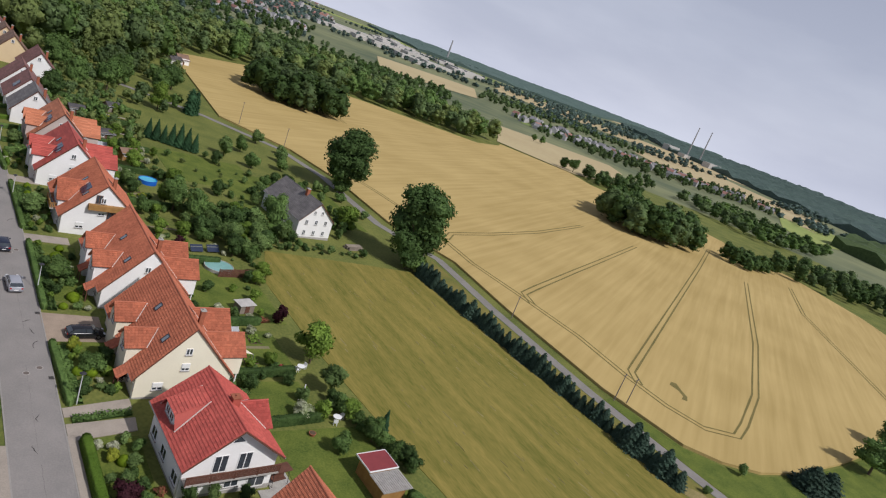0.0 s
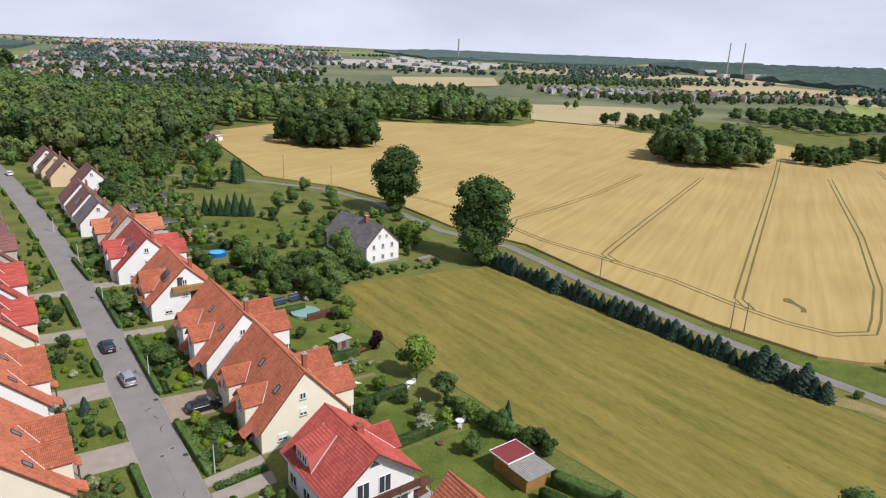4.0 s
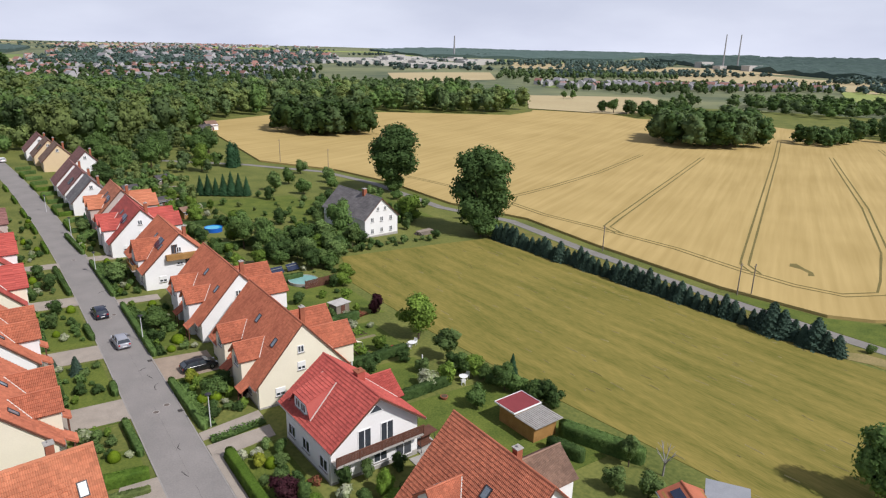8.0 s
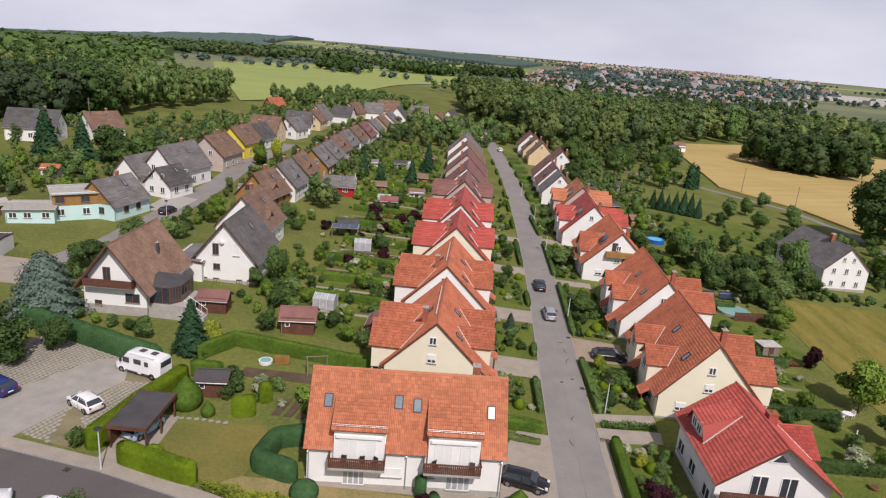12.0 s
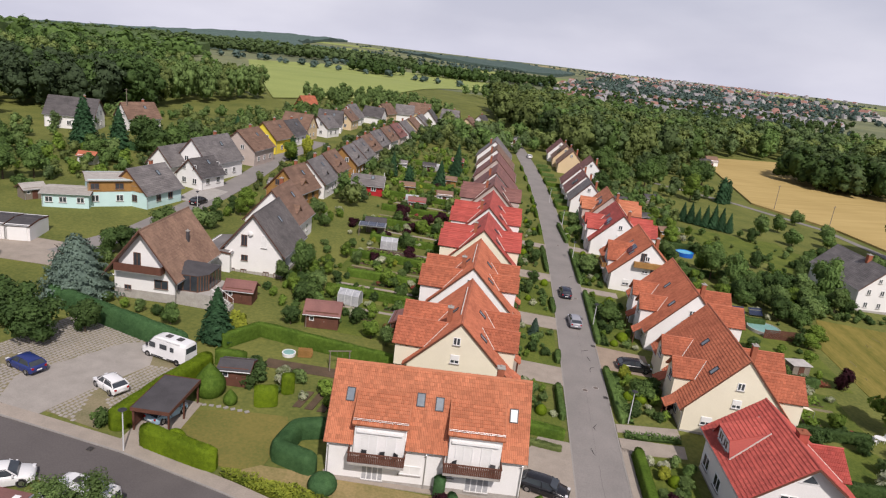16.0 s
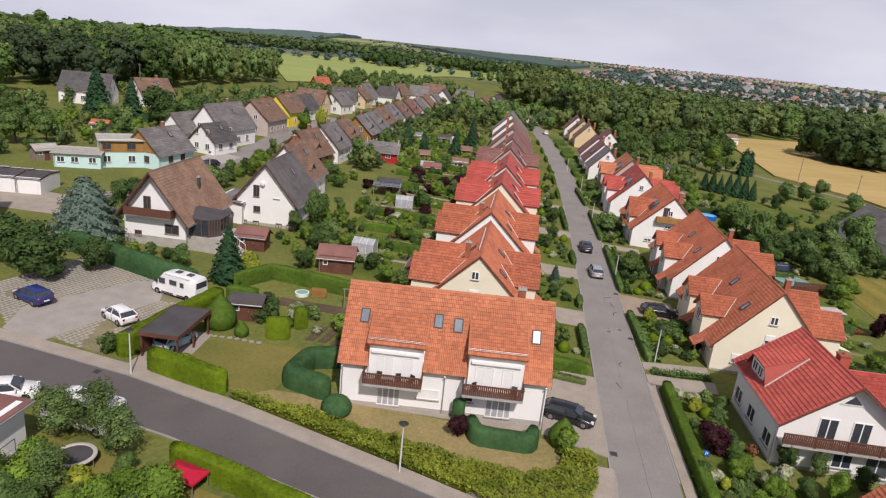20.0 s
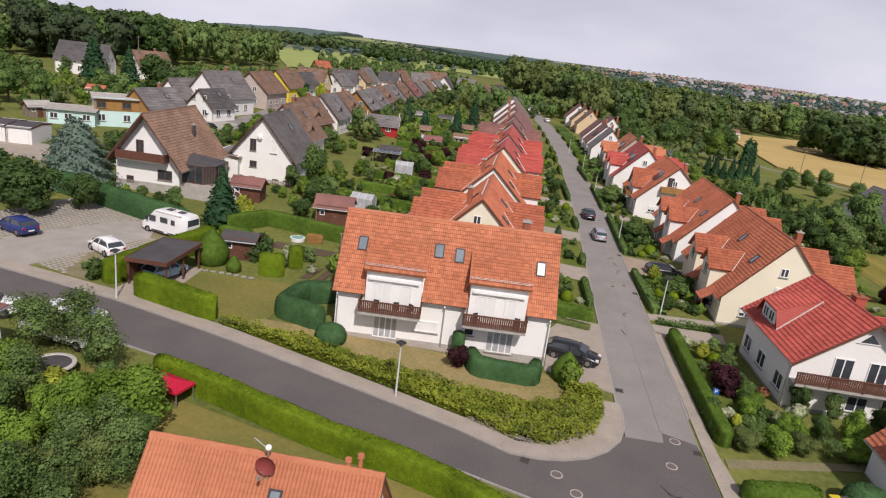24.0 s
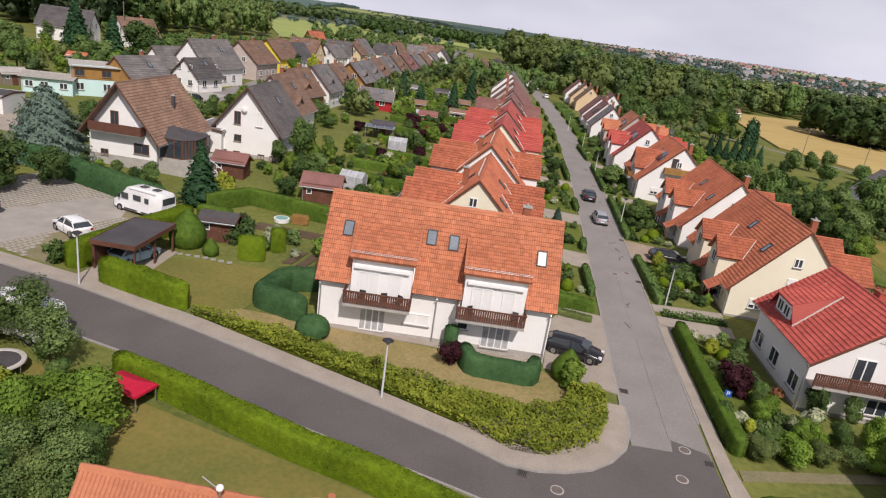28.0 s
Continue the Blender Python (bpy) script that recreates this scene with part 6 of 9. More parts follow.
# ---------------------------------------------------------------- hedges
hedge([(-33.2, -38.4), (-29.5, -39.15), (-25.4, -40.35), (-21.4, -41.5), (-17.3, -42.3), (-13.4, -43.4), (-11.5, -44.4), (-2.6, -47.4)], 1.05, 1.6, L_THUJA, "long clipped bright green thuja hedge beside the road", 110, 0.075)
hedge([(-44.4, -27.0), (-43.2, -20), (-41.8, -13.6)], 1.5, 2.0, L_THUJA, "clipped green hedge beside the car park", 100, 0.075)
hedge([(-41.2, -27.7), (-37.5, -28.5), (-33.8, -29.2)], 1.3, 1.9, L_THUJA, "clipped green hedge behind the footway", 110, 0.075)
hedge([(-66, -5.4), (-55, -8.8), (-45.6, -11.4)], 1.6, 2.3, L_HEDGE, "tall smooth dark green hedge behind the car park", 100, 0.08, round_top=0.35)
hedge([(-42.6, -8.8), (-40, -4.0), (-31, -5.0), (-22.4, -5.9)], 0.8, 1.8, L_PLOT, "clipped garden hedge round the vegetable plot", 95, 0.075)
hedge([(-41.8, -12.3), (-38.4, -11.9)], 0.9, 1.8, L_PLOT, "short clipped garden hedge", 95, 0.075)
hedge([(-26.4, -20.9), (-29.2, -22.2), (-29.7, -25.9), (-25.9, -26.9)], 1.6, 1.75, L_HEDGE, "rounded blue-green hedge beside the white house", 150, 0.055, round_top=0.4)
hedge([(-14.0, -27.3), (-13.4, -29.0), (-9.2, -28.7), (-8.9, -27.0)], 1.1, 1.45, L_HEDGE, "clipped blue-green hedge round the terrace", 150, 0.055, round_top=0.3)
hedge([(-15.6, -26.6), (-14.6, -26.5)], 1.2, 2.0, L_HEDGE, "clipped block of hedge beside the house", 120, 0.07, round_top=0.3)
hedge([(3.9, -14.0), (4.0, -23), (4.2, -31.9)], 1.0, 1.2, L_PLOT, "clipped hedge along the street", 110, 0.075)
hedge([(-34.8, -18.7), (-32.7, -17.7)], 1.15, 2.1, L_THUJA, "clipped square block of thuja hedge on the lawn", 130, 0.06, round_top=0.3)
hedge([(-33.1, -15.6), (-32.0, -14.8)], 1.0, 2.2, L_THUJA, "clipped narrow block of thuja hedge", 130, 0.06, round_top=0.3)
hedge([(3.7, -37.5), (6.2, -36.9), (8.6, -36.2)], 1.4, 1.1, L_PLOT, "broad clipped hedge beside the drive", 110, 0.085, round_top=0.3)
for a, b in (((3.3, -8.0), (2.8, 4.6)), ((2.8, 13.0), (2.6, 33.5)), ((2.3, 38.5), (1.8, 58.5)), ((1.4, 65), (0.2, 80)), ((-3.5, -9.8), (-3.7, -2.6)), ((-3.4, 4.2), (-3.3, 7.0)), ((-3.2, 22), (-3.4, 27)), ((-3.6, 42), (-4.2, 57))):
    hedge([a, b], 0.75, 0.85, L_MID, "low clipped hedge along a front garden", 45, 0.11)
hedge([(-8.2, -13.2), (-3.5, -13.5)], 1.1, 1.15, L_PLOT, "clipped hedge block at the forecourt", 60, 0.1)
hedge([(-8.0, -15.4), (-3.9, -15.8)], 0.8, 0.5, L_OLIVE, "low planted strip at the forecourt", 60, 0.1)
for y, x0, x1 in ((13.5, -37, -24), (21.5, -36, -23), (31, -38, -23), (42, -37, -23), (54, -40, -23), (66, -40, -23), (80, -42, -23), (95, -42, -24), (112, -44, -25), (128, -44, -26)):
    hedge([(x0, y), ((x0 + x1) / 2, y + 0.5), (x1, y + 0.3)], 0.8, 1.3, L_PLOT, "clipped hedge between two gardens", 22, 0.16)
for y, x0, x1 in ((-13.2, 21.5, 33), (-2.5, 21.5, 33), (11.5, 22, 33), (33, 22, 33), (58, 18, 34), (78, 16, 34), (96, 12, 34), (118, 12, 36), (135, 14, 40)):
    hedge([(x0, y), ((x0 + x1) / 2, y + 0.4), (x1, y + 1.0)], 0.9, 1.3, L_DARK, "dark clipped hedge between two gardens", 22, 0.16)
hedge([(36.8, -28), (40.5, -37)], 1.6, 1.7, L_MID, "clipped hedge along the meadow", 45, 0.13)
hedge([(33.5, -29.5), (35.0, -33.5)], 1.2, 1.5, L_DARK, "dark hedge beside the shed", 45, 0.13)
hedge([(-68, 16), (-67, 28)], 1.0, 1.5, L_HEDGE, "garden hedge at the side street", 25, 0.16)
hedge([(-86, 50), (-80, 48)], 1.0, 1.3, L_HEDGE, "garden hedge before the white house", 25, 0.16)
hedge([(-120, 82), (-95, 88)], 1.4, 2.0, L_HEDGE, "tall garden hedge below the woods", 15, 0.22)
leaf_bed("ground_cover", [(-33.4, -29.4), (-32.5, -30.1), (-18, -34.0), (-14, -35.2), (-10.6, -36.6), (-8.2, -36.6), (-6.5, -35.9), (-4.9, -34.3), (-4.1, -31.8), (-3.9, -27.9), (-6.2, -27.8), (-6.9, -30.6), (-9.2, -32.3), (-14.5, -31.9), (-22, -30.6), (-27, -29.6)], 0.9, 190, 0.085, L_COVER, "yellow-green shrubby ground cover on the bank")
for y in (76.5, 82.5, 92, 99, 108, 114, 124, 131, 140, 148, 158, 166):
    x = street_x(y) + 3.0
    hedge([(x, y), (x + 4.2, y + 1.4)], 0.8, 0.95, (L_MID, L_PLOT)[int(y) % 2], "low clipped hedge beside a front garden", 40, 0.11)
for y0, y1 in ((68, 75), (84, 91), (100, 107), (116, 123), (132, 139), (150, 157)):
    for d in (2.9, -3.4):
        hedge([(street_x(y0) + d, y0), (street_x(y1) + d, y1)], 0.7, 0.9, L_PLOT, "low clipped hedge along the far street", 40, 0.11)
leaf_bed("rose_bed", [(3.2, -11.0), (9.4, -9.9), (9.4, -8.9), (3.2, -9.9)], 0.6, 55, 0.12, L_MID, "bed of rose bushes between two drives")
for x0, y0, x1, y1 in ((3.5, -31.0, 8.6, -13.6), (3.5, -7.6, 8.9, 4.4), (3.2, 13.0, 8.6, 33.5), (2.6, 38.5, 7.0, 58), (-8.8, -9.6, -4.1, -2.4), (-9.4, 4.0, -3.8, 14.8), (-9.6, 21, -3.8, 36.4), (-9.6, 42, -4.4, 57)):
    leaf_bed("border_plants", [(x0, y0), (x0 + 1.2, y0), (x0 + 1.1, y1), (x0, y1)], 0.45, 18, 0.14, L_MID, "low border plants in a front garden")

# ---------------------------------------------------------------- single trees and shrubs
for k, x, y, h, w in (
        ("light", 37, 1.4, 7.0, 1.15), ("birch", 36.6, -6.6, 5.0, 1.5), ("limeshrub", 32.7, -12.0, 3.0, 0.95), ("bushy", 32.2, -18.8, 3.2, 1.05), ("purple", 36.4, 13.0, 3.6, 0.7), ("light", 39.6, 30.0, 3.2, 1.5), ("light", 37.5, 27, 2.6, 1.6),
        ("spruce", 39.8, -16.4, 4.5, 1), ("round", 55.5, -54, 8.5, 1), ("round", 58.5, -57, 8, 1), ("birch", 38.5, -36.5, 4.0, 1), ("bushy", 34, -38.5, 2.8, 1.1), ("bushy", 36, -41, 3.0, 1.1), ("white", 29.8, -11.6, 2.0, 1.15),
        ("round", 30, 57, 8, 0.9), ("round", 33.5, 53, 7.4, 0.9), ("bushy", 41.4, 52, 5.5, 1.2), ("bushy", 46, 50, 5, 1.2), ("round", 50.8, 53.5, 9.6, 0.85), ("round", 54, 53, 4.2, 0.9), ("light", 74.5, 63, 7.5, 1.1), ("bushy", 70, 57, 2.8, 1),
        ("column", 59.5, 155, 9.5, 1.3), ("column", 61.8, 157, 8.5, 1.2), ("round", 160, -42, 10, 1.3), ("round", 184, -38.5, 9, 1.3), ("round", 172, -45, 9, 1.2), ("bluespruce", 128, -41, 5.5, 2.0), ("bluespruce", 132, -43, 5.0, 2.0), ("bushy", 111.7, -34.6, 2.6, 1), ("shrub", 95.5, -36.5, 1.6, 1), ("lime", 84.6, 46.6, 23.0, 1.1), ("lime", 92.0, 98.5, 21.5, 1.35), ("bushy", 90.6, 97.4, 5, 1.3), ("bushy", 93.2, 99.6, 5, 1.3), ("bushy", 82.6, 44, 6, 1.4), ("bushy", 87, 47, 6, 1.4), ("bushy", 84.6, 43.4, 5, 1.5), ("bushy", 90, 60, 3, 1.2),
        ("round", 15, 130, 8, 1.1), ("round", 24, 150, 9, 1.1), ("round", 34, 158, 10, 1.1), ("light", 48, 150, 9, 1), ("round", 20, 170, 11, 1.1), ("round", 40, 172, 11, 1.1), ("round", 54, 176, 9, 1.1), ("round", 62, 190, 10, 1.1),
        ("bushy", 58, 111, 6, 1), ("bushy", 64, 104, 5, 1.1), ("bushy", 75, 108, 5, 1.1), ("bushy", 79, 118, 4.5, 1.2), ("bushy", 66, 120, 5.5, 1), ("bushy", 77, 136, 5, 1.1), ("bushy", 83, 128, 3.5, 1.3), ("bushy", 86, 88, 3, 1.4), ("bushy", 88, 76, 2.6, 1.4), ("bushy", 52, 100, 4, 1), ("shrub", 60, 95, 2, 1.2), ("shrub", 66, 90, 1.8, 1.2),
        ("cedar", -64.6, -2.4, 8.2, 1.05), ("spruce", -44.0, -7.2, 6.8, 1.4), ("yellow", -42.6, -5.2, 3.4, 0.8), ("bushy", -50.6, -5.6, 3.0, 1), ("bushy", -60.2, -3.2, 1.5, 1.2), ("limeshrub", -57.6, -3.6, 1.3, 1.1), ("bushy", -55.4, -4.0, 1.8, 1.1), ("shrub", -53.4, -3.8, 1.4, 1.2), ("bushy", -60.5, -15.2, 5.2, 1.35), ("bushy", -66, -12.5, 5.4, 1.4), ("bushy", -57.5, -11.4, 4.2, 1), ("round", -41.6, 15.5, 6.6, 0.75), ("bushy", -38, 9.5, 3.4, 1.1),
        ("nearbirch", -41.6, -38.3, 3.9, 1.3), ("nearbirch", -38.9, -37.6, 4.8, 1.1), ("nearbirch", -36.6, -39.1, 4.2, 1.1), ("nearbushy", -37.4, -38.2, 2.2, 0.9), ("nearlight", -39.9, -42.4, 2.3, 1.0), ("nearbushy", -35.2, -40.6, 1.8, 1.0), ("nearlight", -41.4, -45.2, 3.4, 0.9), ("nearlight", -31.6, -43.6, 3.7, 1.15), ("nearlight", -34, -45.6, 3.6, 0.9), ("nearbushy", -30.6, -48.6, 3.2, 1), ("nearbushy", -32.5, -51.5, 3.8, 1.1), ("nearbushy", -37.5, -47, 3.8, 1.1), ("nearbushy", -29.8, -45.6, 2.4, 1), ("yellow", -36.4, -43.2, 2.4, 1),
        ("roundbox", -24.7, -28.8, 1.5, 1.35), ("bushy", 11.6, -24.4, 2.7, 0.75), ("bushy", 14.0, -24.6, 2.6, 0.7), ("bushy", 17.4, -25.0, 2.2, 0.9), ("thuja", -6.6, -26.9, 2.5, 1.15), ("limeshrub", -6.4, -28.0, 2.2, 0.9), ("purple", -14.9, -28.6, 2.0, 0.95), ("thuja", -39.6, -18.2, 3.4, 1.15), ("thuja", -37.0, -19.2, 1.6, 1.1), ("ball", -38.6, -27.0, 1.5, 1.2), ("shrub", -45.6, -26.6, 2.0, 0.9),
        ("nearbushy", 6.6, -30.2, 1.5, 1.1), ("nearlight", 9.4, -28.9, 1.9, 1.0), ("nearbushy", 11.8, -28.2, 2.3, 0.9), ("nearlight", 14.4, -27.4, 2.5, 0.7), ("nearlight", 7.4, -26.4, 1.9, 1.0), ("white", 9.0, -27.0, 1.0, 1), ("yellow", 5.8, -28.6, 1.1, 0.9), ("shrub", 7.6, -28.2, 1.0, 1.0), ("bushy", 7.8, -18.2, 2.2, 1.2), ("bushy", 6.6, -20.8, 2.4, 1.1), ("purple", 6.2, -23.4, 2.8, 1.1), ("bushy", 8.6, -16.0, 2.6, 0.9), ("yellow", 6.0, -17.2, 1.6, 1), ("white", 6.4, -15.6, 1.1, 1), ("nearbushy", 7.6, -24.3, 2.0, 0.9), ("white", 10.8, -26.0, 1.5, 0.9), ("white", 4.9, -15.2, 1.1, 1.0), ("rose", 9.6, -22.6, 1.0, 1.2), ("roundbox", 11.4, -36.3, 1.9, 1.3), ("bushy", 5.2, -20.4, 1.8, 1), ("bushy", 7.4, -20.0, 2.0, 1),
        ("bushy", 6.2, -1.4, 2.8, 1.35), ("yellow", 4.8, 3.2, 2.2, 0.8), ("bushy", 8.2, 0.6, 2.4, 1), ("limeshrub", 8.4, -5.4, 1.3, 1), ("purple", 9.2, -3.2, 1.6, 0.8), ("bushy", 5.4, 22.6, 3.5, 1.5), ("ball", 6.6, 16.4, 1.2, 1.3), ("bushy", 4.2, 46, 3.6, 1.5), ("bushy", 3.8, 83, 3.0, 1.3), ("spruce", 4.6, 84, 4, 1.2), ("ball", 5.8, 28.5, 1.4, 1.2),
        ("bluespruce", -6.4, 12.2, 2.6, 0.95), ("bluespruce", -8.6, 14.0, 2.0, 0.8), ("bushy", -6.6, 6.4, 1.8, 1), ("bushy", -7.2, 29, 2.4, 1), ("bushy", -6.4, 34, 2.6, 1), ("bushy", -6.0, 46, 3, 1), ("bushy", -7, 52, 3, 1), ("white", -7.8, -4.2, 1.4, 1.2), ("bushy", -6.2, -8.6, 1.2, 1),
        ("spruce", -28.5, 118, 10, 1.0), ("column", -38.5, 92, 6.4, 1.4), ("spruce", -31, 98, 8, 1.1), ("light", -73.0, 100, 6, 1.0), ("column", -74, 104, 7, 1.2), ("yellow", -71, 108, 7, 0.5), ("purple", -34.5, 60, 3.6, 1), ("purple", -28.5, 57, 3.2, 1), ("spruce", -45, 104, 7, 1),
        ("spruce", -118, 78, 13, 1.2), ("spruce", -123, 84, 12, 1.2), ("spruce", -113, 84, 11, 1.2), ("round", -104, 82, 10, 1.4), ("round", -99, 88, 8, 1.3), ("round", -109, 68, 6, 1.2), ("spruce", -98, 122, 8, 1), ("round", -140, 70, 8, 1.3), ("round", -128, 62, 7, 1.2)):
    low = 4.5 < x < 16.5 and -32 < y < -15 and w > 0.76 and k in ("bushy", "round", "light")
    plant(k, x, y, h * (0.68 if low else 1), w * (1.2 if low else 1))
for i, k in enumerate(("nearbushy", "nearlight", "nearbushy", "nearbirch", "nearlight", "nearbushy")):
    plant(k, 5.6 + i * 2.05, -31.7 + i * 0.5, (1.75, 1.9, 1.7, 1.6, 1.9, 1.8)[i], 1.4, "rounded green garden bush in a row beside the path")
for i in range(13):
    k = i / 12
    plant(("bushy", "shrub", "bushy", "round")[i % 4] if i != 3 else "light", 35.6 + 4.6 * k + float(RNG.uniform(-0.5, 0.5)), -8.5 - 15 * k, (2.6, 1.8, 3.2, 3.4)[i % 4] * float(RNG.uniform(0.8, 1.15)), 1.15, "uneven green bush along the edge of the meadow")
for i in range(46):
    y = 41 - i * 1.67
    plant("bluespruce", 84.9 + (41 - y) * 0.066 + float(RNG.uniform(-0.3, 0.3)), y, float(RNG.uniform(2.9, 4.9)) * (1.2 if i > 37 else 1), float(RNG.uniform(0.95, 1.3)))
for i in range(7):
    plant("spruce", 36.8 + i * 1.9, 112 - i * 0.8, float(RNG.uniform(5.2, 7.2)), 1.05)


_vs = [variant(*crown_round(5, 2.3, 0.1, 5, 230, 0.25, RNG, core=0.74, nu=5, nv=3), 5) for _ in range(5)]


def mass(poly, count, gap, hmin, hmax, material, wide=1.0):
    woods("garden_trees", scatter(poly, count, gap, RNG), _vs, hmin, hmax, material, "mixed garden trees and bushes between the houses", wide)


# open lawns, kept free of bushes
OPEN = ((28.5, -15.0, 5.5), (32.2, 32.4, 5.2), (31.5, 37.6, 3.4), (29.5, 27.5, 4.0), (29.4, 19.0, 3.2), (28.0, 4.5, 3.6), (28.2, -7.0, 3.4), (28, 73, 4.5))


def fill(poly, count, gap, keys, hs):
    for x, y in scatter(poly, count, gap, RNG):
        if any(math.hypot(x - cx, y - cy) < r for cx, cy, r in OPEN):
            continue
        i = int(RNG.integers(len(keys)))
        plant(keys[i], x, y, float(RNG.uniform(*hs[keys[i]])), float(RNG.uniform(0.9, 1.3)))


HS = {"shrub": (1.0, 2.2), "bushy": (2.2, 4.4), "round": (5, 8), "light": (2.5, 5), "spruce": (4, 8), "birch": (5, 8), "white": (0.8, 1.4), "rose": (0.6, 1.0), "yellow": (1.2, 2.4), "limeshrub": (1.2, 2.2), "ball": (0.8, 1.3), "purple": (1.4, 2.6)}
MIX = ("shrub", "shrub", "shrub", "bushy", "bushy", "limeshrub", "white", "light")
HS2 = {**HS, "shrub": (0.6, 1.5), "bushy": (1.4, 2.8), "light": (1.6, 3.0), "limeshrub": (0.8, 1.6), "birch": (3, 5)}
fill([(-24, -3), (-24, 30), (-41, 30), (-41, 8), (-30, 2)], 42, 2.0, MIX, HS2)
fill([(-37.5, -1), (-42, 5), (-43, 22), (-38, 24), (-38, 8)], 14, 2.2, ("bushy", "bushy", "light", "shrub"), {**HS, "bushy": (1.8, 3.2), "light": (2, 3), "shrub": (1, 2)})
fill([(-24, 30), (-24, 75), (-42, 75), (-44, 30)], 48, 2.2, MIX + ("purple", "bushy"), HS2)
mass([(-24, 75), (-26, 165), (-46, 165), (-46, 75)], 130, 2.3, 0.8, 3.0, (L_MID, L_LIGHT, L_OLIVE))
mass([(-24, 75), (-26, 165), (-46, 165), (-46, 75)], 40, 4, 1.2, 3.2, L_LIGHT)
fill([(-37.5, -16), (-31, -16), (-25, -17), (-23, -12), (-37.5, -12)], 13, 1.6, ("shrub", "limeshrub", "shrub", "white"), HS)
fill([(-41, -43), (-34, -43), (-30.4, -46.5), (-27.6, -50), (-28.5, -56), (-40, -56), (-41, -48)], 30, 1.8, ("nearbushy", "nearlight", "nearbushy", "nearbirch"), {"nearbushy": (1.8, 3.4), "nearlight": (2.0, 3.2), "nearbirch": (2.6, 3.8)})
mass([(-50, 62), (-45, 62), (-45, 210), (-50, 210)], 40, 4, 3, 6.5, (L_MID, L_WOOD, L_OLIVE))
fill([(-42, 5), (-45, 9), (-43, 26), (-38, 26), (-38, 8)], 18, 1.8, ("bushy", "shrub", "shrub", "limeshrub", "birch"), HS2)
fill([(-72, -1), (-62, 10), (-64, 30), (-69, 30), (-70, 16)], 24, 2.2, ("bushy", "shrub", "bushy"), HS)
fill([(-52, 43), (-46, 43), (-46, 58), (-52, 52)], 12, 2.0, MIX, HS)
fill([(-69, 30), (-62, 32), (-62, 56), (-69, 56)], 14, 2.4, MIX, HS)
fill([(33, 39), (38, 34.5), (44, 40), (54, 50), (48, 58), (38, 56), (31, 48)], 30, 2.2, ("bushy", "bushy", "bushy", "birch", "shrub"), {**HS, "bushy": (2.8, 5.2), "birch": (4, 6.5), "shrub": (1.4, 2.4)})
fill([(41, 33), (44, 44), (58, 46), (72, 45), (72, 47.5), (56, 49.5), (42, 46), (39, 34)], 30, 1.6, ("shrub", "bushy", "shrub"), {**HS, "bushy": (1.4, 2.6), "shrub": (0.8, 1.6)})
fill([(62, 66), (76, 60), (82, 76), (76, 92), (62, 90)], 22, 2.4, ("bushy", "shrub", "shrub"), {**HS, "bushy": (2.0, 4.0)})
fill([(22, -12), (33, -12), (33, 10), (23, 10)], 22, 2.0, MIX, HS2)
fill([(23, 13), (34, 13), (38, 30), (34, 44), (23, 44)], 44, 1.8, MIX, HS2)
fill([(22, 44), (48, 46), (50, 56), (40, 66), (22, 70)], 36, 2.4, ("bushy", "shrub", "bushy", "shrub", "light"), HS)
fill([(20, 70), (36, 70), (34, 104), (14, 104)], 50, 2.4, ("bushy", "shrub", "white", "light"), HS)
mass([(12, 106), (34, 106), (36, 150), (16, 150)], 66, 2.8, 1.4, 4.6, (L_MID, L_OLIVE, L_WOOD))
fill([(46, 62), (56, 74), (62, 84), (84, 92), (84, 100), (60, 92), (44, 76)], 20, 2.8, ("shrub", "bushy"), HS)
mass([(18, 150), (40, 140), (58, 150), (60, 170), (20, 186)], 26, 4.5, 3, 7, (L_MID, L_WOOD, L_OLIVE))
mass([(12, 188), (40, 180), (66, 196), (76, 240), (50, 236), (18, 205)], 46, 4, 4, 9, (L_MID, L_WOOD, L_OLIVE))
mass([(-96, 44), (-150, 56), (-152, 132), (-112, 186), (-94, 122), (-93, 72)], 84, 3.8, 1.6, 5.5, (L_MID, L_WOOD, L_OLIVE))
mass([(-96, 60), (-150, 56), (-152, 132), (-112, 186), (-94, 122)], 34, 5, 2, 6.5, L_BIRCH)
fill([(-100, 10), (-92, 20), (-100, 45), (-150, 56), (-150, 20)], 26, 4.2, ("round", "bushy", "bushy"), HS)
mass([(-90, 120), (-89, 240), (-104, 230), (-110, 190)], 40, 4.0, 2, 7, (L_MID, L_WOOD, L_OLIVE))
mass([(-70, 62), (-63, 62), (-63, 215), (-71, 215)], 90, 2.8, 1.2, 4.2, (L_MID, L_WOOD, L_OLIVE, L_LIGHT))
mass([(-92, 76), (-89, 225), (-100, 225), (-112, 120), (-104, 76)], 90, 3.4, 1.8, 6.5, (L_MID, L_OLIVE, L_BIRCH, L_WOOD))
mass([(-20, 168), (-48, 168), (-49, 216), (-14, 214)], 64, 3.4, 1.6, 6.0, (L_MID, L_OLIVE, L_WOOD))
mass([(-96, 48), (-92, 58), (-98, 72), (-120, 78), (-140, 60), (-120, 44)], 60, 3.4, 1.4, 4.5, (L_MID, L_OLIVE, L_LIGHT))
mass([(38, 60), (56, 76), (58, 100), (40, 110), (34, 84)], 14, 4.0, 1.0, 2.6, (L_MID, L_OLIVE, L_BIRCH))
mass([(-24, 168), (-48, 210), (-46, 240), (-10, 260), (6, 215), (-4, 200)], 60, 4.2, 4, 10, (L_MID, L_OLIVE, L_WOOD))
